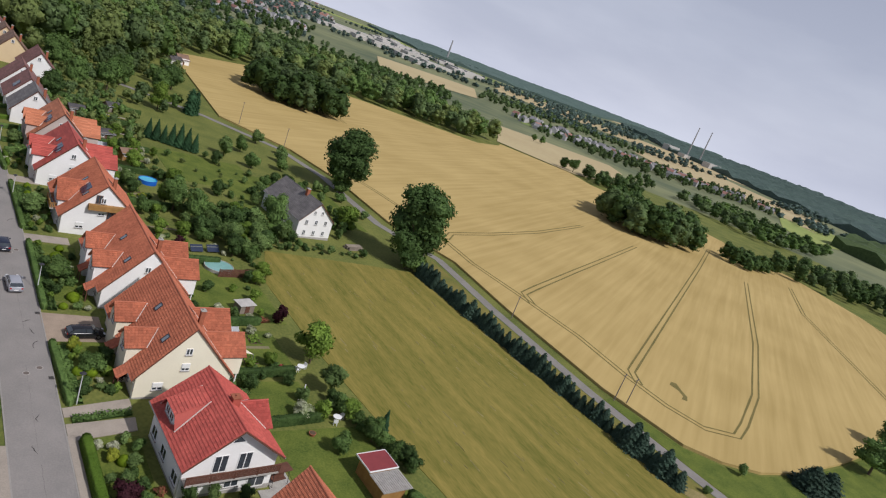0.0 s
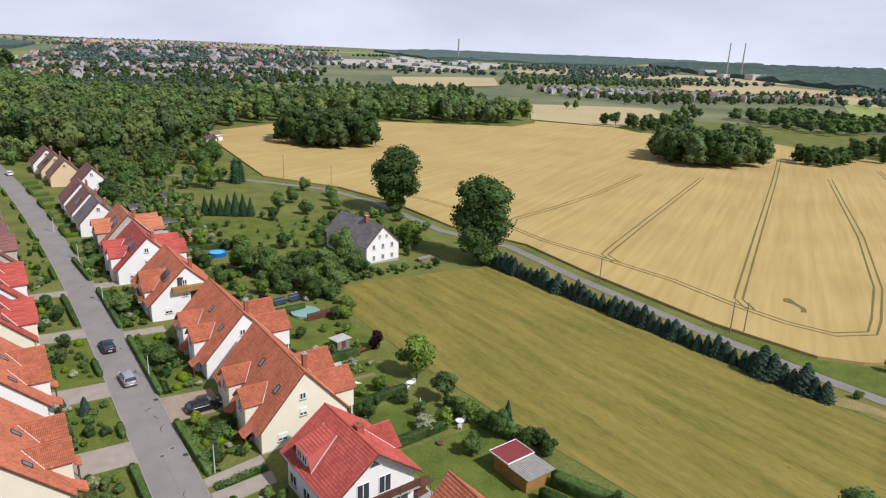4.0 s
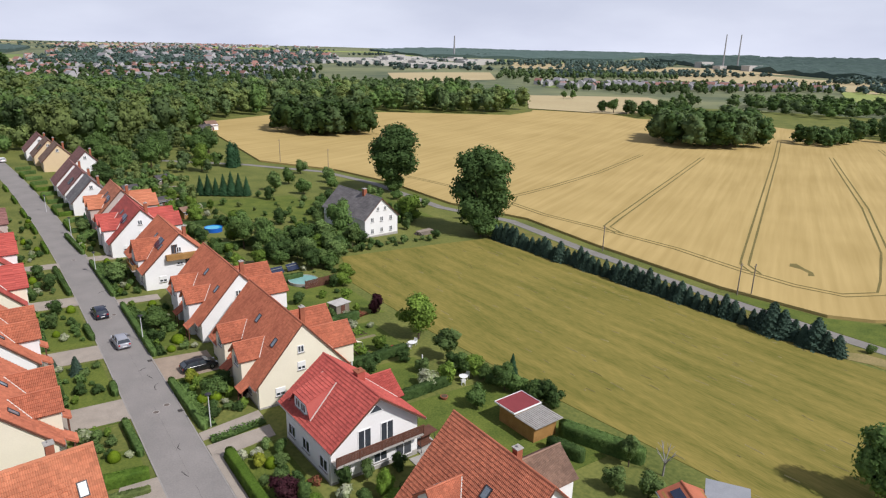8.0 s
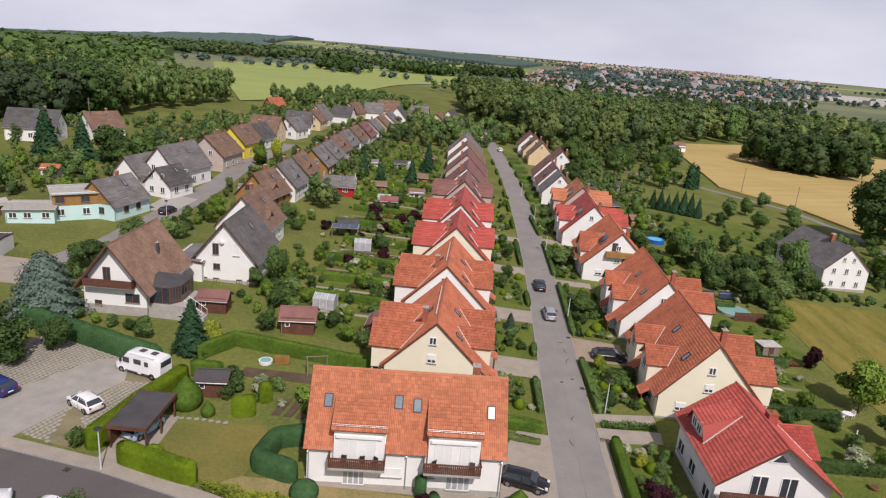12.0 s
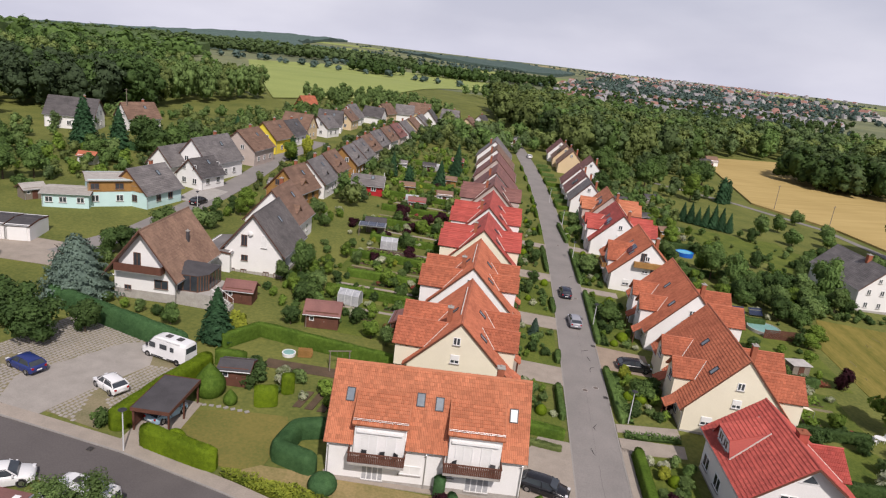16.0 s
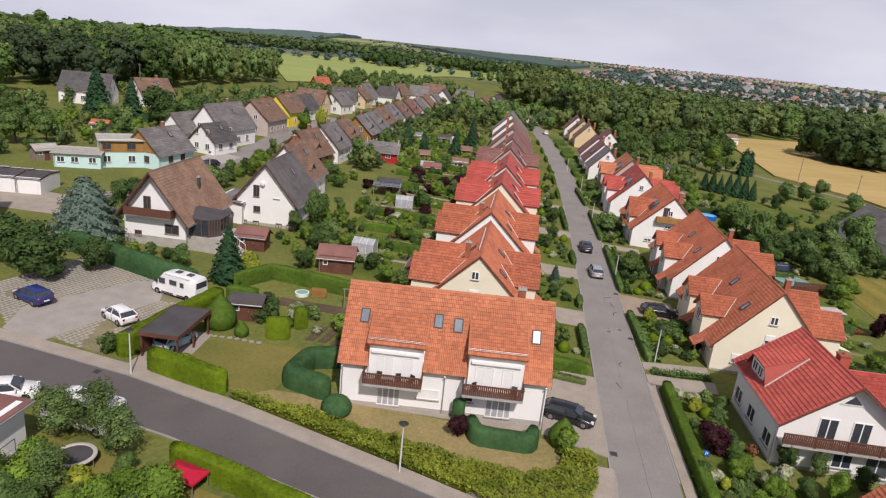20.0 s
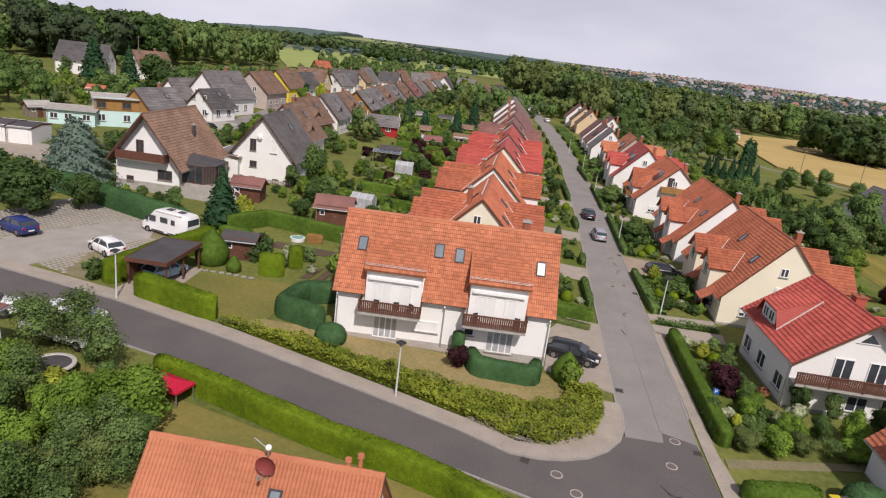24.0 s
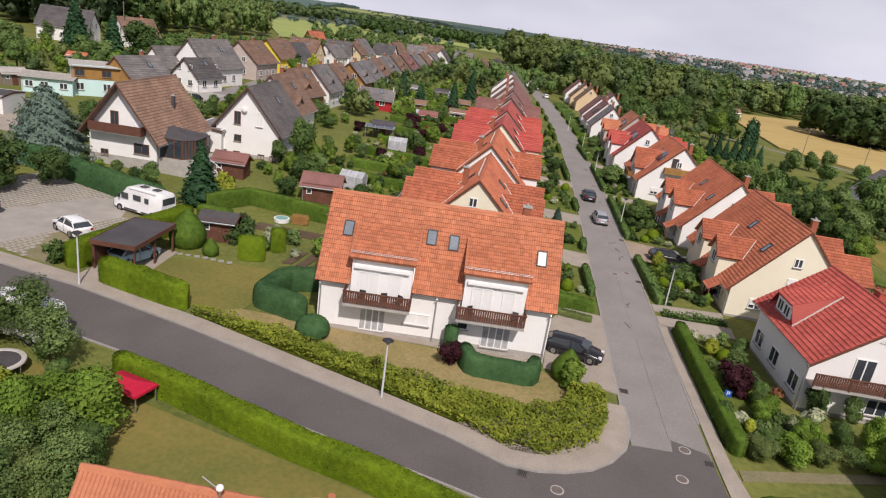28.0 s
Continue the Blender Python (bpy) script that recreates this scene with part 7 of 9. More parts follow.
for x0, y0, x1, y1, n in ((3.9, -30.5, 8.8, -14.2, 17), (4.0, -7.2, 8.6, 4.2, 14), (3.8, 13.4, 8.4, 33, 24), (3.2, 38.5, 7.0, 58, 22), (1.6, 65, 5.8, 80, 14), (-9.0, -9.4, -4.4, -2.6, 9), (-9.2, 4.2, -4.0, 14.6, 11), (-9.6, 21, -4.2, 36, 13), (-9.6, 42, -4.6, 57, 12), (-10, 62, -5, 100, 24)):
    fill([(x0, y0), (x1, y0), (x1, y1), (x0, y1)], n, 1.2, ("shrub", "shrub", "shrub", "shrub", "bushy", "white", "limeshrub", "shrub", "ball"), {**HS, "shrub": (0.6, 1.5), "bushy": (1.0, 1.8), "white": (0.6, 1.0), "limeshrub": (0.7, 1.3)})

# ---------------------------------------------------------------- woods
_v1 = [variant(*crown_round(13, 3.9, 0.5, 11, 440, 0.36, RNG, core=0.76, nu=5, nv=3), 13) for _ in range(6)]
_v2 = [variant(*crown_round(13, 4.4, 0.5, 5, 110, 0.72, RNG, core=0.78, nu=5, nv=3), 13) for _ in range(4)]
_v4 = [variant(*crown_round(13, 4.4, 0.5, 2, 26, 1.3, RNG, core=0.85, nu=5, nv=3), 13) for _ in range(5)]
behind = [(-22, 276), (-8, 258), (15, 208), (40, 228), (60, 240), (84, 280), (97, 308), (160, 352), (228, 338), (300, 294), (345, 322), (340, 380), (250, 450), (100, 460), (-30, 430), (-28, 330)]
woods("woodland", scatter(behind, 340, 8.4, RNG), _v1, 14, 21, (L_WOOD, L_MID, L_OLIVE, L_WOOD), "dense green broadleaf woodland behind the houses", 1.35)
woods("woodland", scatter([(-30, 310), (-20, 275), (-8, 258), (30, 290), (0, 380), (-32, 380)], 34, 8, RNG), _v1, 20, 25, (L_WOOD, L_OLIVE), "tall broadleaf trees at the end of the street", 1.1)
woods("woodland", scatter([(-22, 264), (-8, 250), (14, 202), (40, 222), (62, 236), (84, 276), (98, 304), (60, 300), (20, 268), (-20, 285)], 62, 7, RNG), _v1, 18, 23, (L_OLIVE, L_WOOD, L_OLIVE, L_MID), "tall light green trees along the edge of the wood", 1.1)
woods("copse", scatter([(113, 250), (121, 228), (136, 223), (150, 222), (160, 236), (150, 262), (124, 266)], 36, 6, RNG), _v1, 15, 21, (L_DARK, L_WOOD), "dark round copse in the wheat field", 1.35)
woods("copse", scatter([(272, 140), (276, 122), (290, 112), (314, 104), (334, 118), (326, 150), (298, 160)], 52, 6.5, RNG), _v1, 15, 22, (L_DARK, L_WOOD), "dark copse in the middle of the wheat field", 1.35)
woods("copse", scatter([(342, 97), (352, 90), (374, 90), (380, 104), (358, 112)], 16, 6, RNG), _v1, 9, 13, (L_DARK, L_WOOD), "small dark copse at the field edge", 1.4)
woods("copse", scatter([(378, 240), (420, 222), (446, 248), (402, 266)], 18, 8, RNG), _v1, 9, 13, (L_WOOD, L_DARK), "small wood behind the copse", 1.4)
woods("woodland", scatter([(538, 236), (512, 172), (600, 158), (720, 190), (700, 290), (570, 292)], 96, 11, RNG), _v2, 9, 13, (L_WOOD, L_DARK, L_MID), "woodland beyond the wheat", 1.7)
woods("woodland", scatter([(386, 92), (404, 72), (450, 40), (520, 80), (470, 112), (412, 108)], 44, 9, RNG), _v1, 9, 14, (L_WOOD, L_DARK), "dark trees at the corner of the wheat", 1.4)
woods("hedgerow", scatter([(430, 262), (540, 296), (640, 372), (632, 384), (530, 308), (428, 270)], 30, 9, RNG), _v2, 5, 9, (L_WOOD, L_MID), "line of trees between the fields", 1.5)
woods("woodland", scatter([(-150, 80), (-172, 122), (-214, 168), (-176, 204), (-168, 262), (-190, 330), (-330, 380), (-440, 220), (-270, 40), (-170, 40)], 230, 10.5, RNG), _v1, 12, 17, (L_OLIVE, L_WOOD, L_MID, L_DARK), "green woodland on the western slope", 1.15)
woods("woodland", scatter([(-150, 168), (-137, 238), (-146, 268), (-168, 262), (-178, 204)], 46, 5.4, RNG), _v1, 14, 18, (L_BIRCH, L_OLIVE, L_BIRCH), "light grey-green birches at the edge of the wood", 0.85)
woods("pine_wood", scatter([(-174, 124), (-152, 138), (-149, 166), (-178, 202), (-214, 168)], 64, 5.0, RNG), _v1, 15, 20, (L_DARK, L_PINE), "dark pines standing in the western woodland", 1.2)
woods("field_trees", scatter([(-125, 268), (-100, 330), (-60, 300), (-44, 280), (-60, 255), (-100, 240)], 60, 7, RNG), _v1, 7, 11, L_BIRCH, "loose trees at the edge of the green field")

M_PONDGREEN = mat("green_plastic", (0.03, 0.12, 0.07), 0.5, (0.02, 0.09, 0.05), 2, 12)
M_METALROOF = mat("grey_sheet_roof", (0.3, 0.31, 0.33), 0.55, (0.25, 0.26, 0.28), 1.0, 9)

# ---------------------------------------------------------------- cars
def loft(bm, sections, mi=0):
    """Closed skin through rings of points."""
    rings_ = [[bm.verts.new(p) for p in s] for s in sections]
    n = len(rings_[0])
    for a, b in zip(rings_, rings_[1:]):
        for i in range(n):
            bm.faces.new((a[i], a[(i + 1) % n], b[(i + 1) % n], b[i])).material_index = mi
    bm.faces.new(rings_[0][::-1])
    bm.faces.new(rings_[-1])
    bmesh.ops.recalc_face_normals(bm, faces=bm.faces)


def ring(x, z0, z1, w0, w1, c=0.1):
    return [(x, -w0, z0), (x, -w1 - 0.02, (z0 + z1) / 2), (x, -w1, z1 - c), (x, -w1 + c, z1), (x, w1 - c, z1), (x, w1, z1 - c), (x, w1 + 0.02, (z0 + z1) / 2), (x, w0, z0)]


def smooth(ob, deg=48):
    """Round shading over the pressed sheet metal, with its folds kept."""
    ob.data.polygons.foreach_set("use_smooth", [True] * len(ob.data.polygons))
    ob.data.set_sharp_from_angle(angle=radians(deg))
    return ob


def car(x, y, rz, paint, label, L=4.3, W=1.78, H=1.48, kind_="hatch", lift=0.05, name="car"):
    """A parked car; local +x is its front."""
    c = thing(name, x, y, T(x, y) + lift, rz, label, "car", "parked cars")
    h, w = L / 2, W / 2
    bm = bmesh.new()
    hood, deck = 0.86 * H / 1.48, (0.98 if kind_ != "saloon" else 0.95) * H / 1.48
    loft(bm, [ring(-h, 0.42, deck - 0.12, w * 0.8, w * 0.84), ring(-h + 0.12, 0.27, deck, w * 0.9, w * 0.93), ring(-h + 0.8, 0.2, deck, w * 0.95, w), ring(0.1, 0.2, deck - 0.03, w * 0.95, w), ring(h * 0.45, 0.2, hood + 0.07, w * 0.95, w), ring(h - 0.45, 0.22, hood - 0.08, w * 0.93, w * 0.96), ring(h - 0.1, 0.3, hood - 0.2, w * 0.86, w * 0.88), ring(h, 0.38, hood - 0.34, w * 0.74, w * 0.76)])
    smooth(part("body", bm, paint, c))
    back0, back1 = (-h + 0.12, -h + 0.72) if kind_ != "saloon" else (-h + 0.7, -h + 1.35)
    g = w * 0.93
    pts = [(back0, deck - 0.02), (back1, H - 0.1), (0.1 * L, H - 0.07), (h * 0.53, deck - 0.12)]
    line = [(back0, deck - 0.01), (back0 * 0.45 + back1 * 0.55, deck * 0.4 + (H - 0.1) * 0.6), (back1, H - 0.1), (-0.08 * L, H - 0.045), (0.1 * L, H - 0.08), (0.25 * L, H * 0.42 + deck * 0.56), (h * 0.54, deck - 0.09)]
    bm = bmesh.new()
    loft(bm, [[(px, -g, deck - 0.12), (px, -g * (0.8 if pz > deck + 0.2 else 0.93), pz), (px, g * (0.8 if pz > deck + 0.2 else 0.93), pz), (px, g, deck - 0.12)] for px, pz in line])
    part("cabin_glass", bm, M_GLASS, c)
    bm = bmesh.new()
    loft(bm, [[(px, -g * 0.83, pz - 0.06), (px, -g * 0.66, pz + 0.035), (px, g * 0.66, pz + 0.035), (px, g * 0.83, pz - 0.06)] for px, pz in ((back1 - 0.14, H - 0.14), (back1 + 0.1, H - 0.075), (-0.08 * L, H - 0.035), (0.06 * L, H - 0.055), (0.1 * L + 0.1, H - 0.1))])
    smooth(part("roof", bm, paint, c))
    for s in (-1, 1):
        for a, b in ((pts[0], pts[1]), (pts[2], pts[3]), ((-0.05 * L, H - 0.07), (-0.03 * L, deck))):
            bm = bmesh.new()
            ya, yb = (g, g * 0.78) if a[1] < b[1] else (g * 0.78, g)
            tube(bm, (a[0], s * (ya + 0.01), a[1]), (b[0], s * (yb + 0.01), b[1]), 0.05, 0.05, 4)
            part("pillar", bm, paint, c)
        part("headlight", boxm(h - 0.32, h - 0.06, s * w * 0.68 - 0.16, s * w * 0.68 + 0.16, hood - 0.27, hood - 0.13), M_HEAD, c)
        part("tail_light", boxm(-h - 0.01, -h + 0.14, s * w * 0.72 - 0.11, s * w * 0.72 + 0.11, deck - 0.3, deck - 0.1), M_TAIL, c)
        part("mirror", boxm(h * 0.36, h * 0.36 + 0.14, s * (w + 0.09) - 0.09, s * (w + 0.09) + 0.09, deck - 0.05, deck + 0.1), paint, c)
        part("door_seam", boxm(-0.06 * L, -0.06 * L + 0.02, s * (w + 0.015) - 0.02, s * (w + 0.015) + 0.01, 0.32, deck - 0.08), M_BITUMEN, c)
        for wx in (-h * 0.6, h * 0.62):
            bm = bmesh.new()
            tube(bm, (wx, s * (w - 0.1), 0.34), (wx, s * (w + 0.006), 0.34), 0.385, 0.385, 18)
            part("wheel_arch", bm, M_BITUMEN, c)
            bm = bmesh.new()
            tube(bm, (wx, s * (w - 0.2), 0.32), (wx, s * (w + 0.015), 0.32), 0.32, 0.32, 16)
            wh = part("wheel", bm, M_TIRE, c)
            bm = bmesh.new()
            tube(bm, (wx, s * (w + 0.0), 0.32), (wx, s * (w + 0.022), 0.32), 0.21, 0.2, 12)
            part("rim", bm, M_RIM, wh)
    part("number_plate", boxm(-h - 0.02, -h + 0.02, -0.26, 0.26, 0.5, 0.61), M_SIGNW, c)
    return c


def paint(name, color):
    return mat(name, color, 0.25, tuple(k * 0.9 for k in color), 1.0, 8, spec=0.6)


P_BLACK, P_WHITE, P_SILVER, P_BLUE, P_NAVY, P_PALE = paint("black_paint", (0.014, 0.014, 0.017)), paint("white_paint", (0.78, 0.78, 0.79)), paint("silver_paint", (0.32, 0.33, 0.37)), paint("blue_paint", (0.02, 0.035, 0.16)), paint("navy_paint", (0.02, 0.025, 0.045)), paint("pale_blue_paint", (0.33, 0.5, 0.62))
car(-5.9, -22.9, -14, P_BLACK, "black estate car on the paved forecourt", 4.6, 1.8, 1.42)
car(-0.2, 18.8, 93, P_SILVER, "silver hatchback parked in the street", 4.3, 1.8, 1.5)
car(-0.9, 31.0, 93, P_NAVY, "dark blue car parked in the street", 4.2, 1.8, 1.5)
car(6.8, 6.7, 4, P_BLACK, "black car on a brown paved drive", 4.5)
car(-57.6, -20.4, 160, P_BLUE, "dark blue hatchback in the car park", 4.2)
car(-48.4, -20.9, 152, P_WHITE, "small white hatchback in the car park", 3.9, 1.7, 1.45)
car(-41.3, -23.4, 72, P_PALE, "pale blue car under the carport", 3.9, 1.7, 1.45)
car(-47.8, -35.6, 30, P_WHITE, "white estate car by the roadside", 4.5, 1.85, 1.6)
car(-72.5, 45.5, 85, P_BLACK, "black car in the side street", 4.3)
car(-6.2, 184, 99, P_WHITE, "white car far along the street", 4.3)

# camper van
van = thing("camper_van", -46.6, -13.2, T(-46.6, -13.2) + 0.03, 165, "white camper van with roof hatches in the car park", "van", "parked cars")
bm = bmesh.new()
loft(bm, [ring(-2.98, 0.5, 2.3, 0.9, 0.84, 0.24), ring(-2.86, 0.36, 2.52, 1.0, 0.92, 0.27), ring(-1.0, 0.34, 2.58, 1.02, 0.93, 0.28), ring(0.8, 0.34, 2.56, 1.02, 0.92, 0.28), ring(1.45, 0.34, 2.4, 1.02, 0.88, 0.26), ring(2.12, 0.34, 1.56, 1.02, 0.95, 0.16), ring(2.62, 0.38, 1.2, 0.98, 0.93, 0.14), ring(2.9, 0.44, 1.0, 0.9, 0.86, 0.12), ring(3.0, 0.5, 0.85, 0.78, 0.76, 0.1)])
smooth(part("body", bm, P_WHITE, van), 40)
V = [(1.5, -0.74, 2.3), (1.5, 0.74, 2.3), (2.12, 0.88, 1.53), (2.12, -0.88, 1.53)]
add("windscreen", grid_mesh("windscreen", [(a + 0.04, b, c + 0.03) for a, b, c in V], [(0, 3, 2, 1)]), M_GLASS, van)
part("bumper", boxm(2.7, 3.04, -0.82, 0.82, 0.36, 0.62), M_DARKMETAL, van)
part("awning", boxm(-2.3, 1.0, 0.8, 0.97, 2.42, 2.54), M_SIGNW, van)
for x0 in (-2.2, -0.1):
    part("side_trim", boxm(x0, x0 + 1.6, -1.045, 1.045, 0.38, 0.5), M_DARKMETAL, van)
for s in (-1, 1):
    for x0, x1, z0, z1 in ((1.0, 1.78, 1.36, 1.92), (-0.55, 0.35, 1.45, 1.95), (-1.5, -1.05, 1.42, 1.9)):
        part("side_window", boxm(x0, x1, s * 1.0 - 0.035, s * 1.0 + 0.035, z0, z1), M_GLASS, van)
    for wx in (-1.9, 2.05):
        bm = bmesh.new()
        tube(bm, (wx, s * 0.78, 0.35), (wx, s * 1.02, 0.35), 0.35, 0.35, 16)
        wh = part("wheel", bm, M_TIRE, van)
        bm = bmesh.new()
        tube(bm, (wx, s * 1.0, 0.35), (wx, s * 1.03, 0.35), 0.2, 0.19, 12)
        part("rim", bm, M_RIM, wh)
    part("headlight", boxm(2.7, 2.9, s * 0.7 - 0.14, s * 0.7 + 0.14, 0.8, 1.0), M_HEAD, van)
    part("mirror", boxm(1.9, 2.05, s * 1.15 - 0.1, s * 1.15 + 0.1, 1.4, 1.75), M_DARKMETAL, van)
part("rear_window", boxm(-2.99, -2.9, -0.75, 0.75, 1.5, 2.15), M_GLASS, van)
for x0 in (-1.6, -0.1):
    part("roof_hatch", boxm(x0 - 0.32, x0 + 0.32, -0.3, 0.3, 2.57, 2.66), M_BITUMEN, van)
van2 = copy_thing(van, pose(-40.9, -36.5, T(-40.9, -36.5) + 0.03, 0, 0, 172))
tagged(van2, "white camper van parked behind garden trees", "van", "parked cars")
wh_ = House("white_house", "white house with a flat dark red roof behind garden trees", -46.9, -43.6, 90, 7.0, 9.0, 3.4, 3.55, M_WHITE, R_MAROON, 0.45, 0.4, None, "", M_STONE)
gb = part("balcony", boxm(-1.2, 1.6, -5.4, -4.5, 1.0, 1.12), M_STONE, wh_.e)
bm = bmesh.new()
for x in (-1.2, 0.2, 1.6):
    tube(bm, (x, -5.36, 1.1), (x, -5.36, 2.0), 0.025, 0.025, 5)
tube(bm, (-1.2, -5.36, 2.0), (1.6, -5.36, 2.0), 0.03, 0.03, 5)
part("rail", bm, M_DARKMETAL, gb)
wh_.wall_window(-1, -2.2, 1.1, 1.0, 1.2)
wb = thing("garden_pond", -41.0, -41.3, T(-41.0, -41.3), 0, "round dark green garden water basin", "basin")
bm = bmesh.new()
cyl(bm, 0, 0, -0.05, 0.35, 0.8, 0.85, 18)
part("basin", bm, M_PONDGREEN, wb)
bm = bmesh.new()
cyl(bm, 0, 0, 0.3, 0.36, 0.74, 0.74, 18)
part("water", bm, M_PONDW, wb)

# ---------------------------------------------------------------- small buildings
def shed(name, label, x, y, rz, L, W, h0, h1, wall, roof, tiles=None, door=True, category="shed"):
    s = House(name, label, x, y, rz, L, W, h0, h1, wall, roof, 0.3, 0.3, tiles, "", None, category=category)
    if door:
        d = part("door", boxm(-0.45, 0.45, -W / 2 - 0.05, -W / 2, 0, min(1.9, h0 - 0.15)), M_WOOD, s.e)
        bm = bmesh.new()
        cyl(bm, 0.33, -W / 2 - 0.07, 0.95, 1.05, 0.025, 0.025, 6)
        part("handle", bm, M_METAL, d)
        window(s.e, -L * 0.3, -W / 2, 1.0, 0.6, 0.6, 0, 0, M_FRAME, sill=False)
    return s


shed("garden_hut", "dark red wooden garden hut with a red roof", -34.2, 2.8, 8, 4.2, 3.6, 2.1, 3.1, M_WOOD, R_MAROON)
shed("garden_hut", "small wooden garden hut with a dark red roof", -46.3, 5.0, 5, 3.6, 2.6, 2.0, 2.8, M_WOOD, R_MAROON)
shed("garden_hut", "lean red-roofed wooden shelter beside the house", -24.0, 5.0, 90, 3.6, 2.6, 2.0, 2.6, M_WOOD, R_MAROON)
shed("garden_shed", "small dark brown shed with a felt roof", -38.2, -14.9, 8, 2.9, 2.4, 2.0, 2.4, M_WOOD, M_BITUMEN)
for x, y, rz, wl, rf, lab in ((-37.5, 48.5, 10, M_GREYWOOD, M_BITUMEN, "grey wooden shed with a felt roof"), (-33, 72, 5, M_REDWOOD, R_MAROON, "red wooden garden shed"), (-38, 87, 12, M_OCHRE, R_BROWN, "brown wooden garden shed"), (-29, 104, 3, M_OCHRE, R_BROWN, "brown wooden garden shed"), (-37, 120, 8, M_GREYWOOD, M_BITUMEN, "grey wooden garden shed"), (-28, 84, 8, M_WHITE, R_BROWN, "white garden shed with a brown roof"),
                              (-30, 137, 5, M_REDWOOD, R_MAROON, "red wooden garden shed"), (24, 101, 20, M_GREYWOOD, M_BITUMEN, "grey wooden shed with a felt roof"), (20, 119, 10, M_GREYWOOD, M_BITUMEN, "low wooden garden shed"), (27, 88, 15, M_OCHRE, R_BROWN, "brown wooden garden shed"), (31, 132, 20, M_GREYWOOD, M_BITUMEN, "low wooden garden shed"), (-108, 64, 10, M_WHITE, R_ORANGE2, "small white hut with an orange roof"), (-98, 33, 60, M_GREYWOOD, M_STONE, "pale garden shed before the woods"), (-64, 66, 5, M_WHITE, R_SLATE, "white garage with a grey roof"), (-46.5, 90, 5, M_WHITE, R_BROWN, "white outbuilding with a brown roof"), (-45, 116, 5, M_WHITE, R_SLATE, "white outbuilding with a grey roof")):
    shed("garden_shed", lab, x, y, rz, 3.6, 2.8, 2.0, 2.7, wl, rf)
sp = thing("solar_roof", -37.4, 45.2, T(-37.4, 45.2), 8, "flat shelter with dark solar panels on top", "shelter")
part("deck", boxm(-2.6, 2.6, -1.6, 1.6, 2.05, 2.2), M_METAL, sp)
for i in range(2):
    for j in range(3):
        part("solar_panel", boxm(-2.4 + j * 1.62, -0.9 + j * 1.62, -1.45 + i * 1.45, -0.1 + i * 1.45, 2.22, 2.27), M_SOLAR, sp)
for sx in (-2.4, 2.4):
    for sy in (-1.4, 1.4):
        part("post", boxm(sx - 0.06, sx + 0.06, sy - 0.06, sy + 0.06, -0.3, 2.05), M_GREYWOOD, sp)

# carport
cp = thing("carport", -41.3, -23.3, T(-41.3, -23.3), 2, "dark brown carport with a felt roof", "carport")
part("roof", boxm(-1.75, 1.75, -3.1, 3.1, 2.35, 2.42), M_BITUMEN, cp)
bm = bmesh.new()
for a in ((-1.8, 1.8, -3.15, -3.1), (-1.8, 1.8, 3.1, 3.15), (-1.8, -1.75, -3.1, 3.1), (1.75, 1.8, -3.1, 3.1)):
    box(bm, *a, 2.1, 2.46)
part("fascia", bm, M_WOOD, cp)
for sx in (-1.6, 1.6):
    for sy in (-2.9, 0, 2.9):
        part("post", boxm(sx - 0.07, sx + 0.07, sy - 0.07, sy + 0.07, -0.4, 2.35), M_WOOD, cp)
part("back_panel", boxm(-1.7, -1.62, -3.0, 3.0, 0.3, 2.1), M_WOOD, cp)
sheet("carport_floor", [(-43.1, -28.2), (-40.6, -28.6), (-39.2, -25), (-39.4, -20.2), (-43.1, -20.2)], M_PAVE, 0.045, "paved floor of the carport", "driveway")

# shed with a red and a grey roof by the meadow
ms = thing("meadow_shed", 34.5, -25.2, T(34.5, -25.2), 2, "orange-brown shed with a red and a grey metal roof", "shed")
part("wall", boxm(-1.8, 1.7, -2.8, 2.8, -0.6, 2.04), M_OCHRE, ms)
part("red_roof", boxm(-2.1, 2.1, 0.1, 3.3, 2.3, 2.42), mat("red_felt", (0.25, 0.055, 0.06), 0.85, (0.2, 0.045, 0.05), 1, 9), ms, "dull red roof with a white edge")
bm = bmesh.new()
for a in ((-2.16, 2.16, 3.3, 3.38), (-2.16, -2.1, 0.1, 3.3), (2.1, 2.16, 0.1, 3.3), (-2.16, 2.16, 0.04, 0.1)):
    box(bm, *a, 2.28, 2.47)
part("roof_edge", bm, M_SIGNW, ms)
me = mesh("corrugation", boxm(-0.1, 0.1, -3.4, 0.0, 2.12, 2.22))
me.materials.append(M_STONE)
for i in range(14):
    share("corrugation", me, ms, (-1.95 + i * 0.3, 0, 0.02 * (i % 2)))
part("grey_roof", boxm(-2.15, 2.15, -3.4, 0.0, 2.1, 2.16), M_STONE, ms)

shed("garage", "white flat-roofed garage at the end of the street", -13.0, 222, 4, 8.0, 5.0, 2.6, 2.7, M_WHITE, M_BITUMEN, category="garage")
shed("field_hut", "small white hut with a brown roof at the field edge", 84, 262, 20, 6.0, 4.5, 3.0, 5.0, M_WHITE, R_BROWN, category="hut")
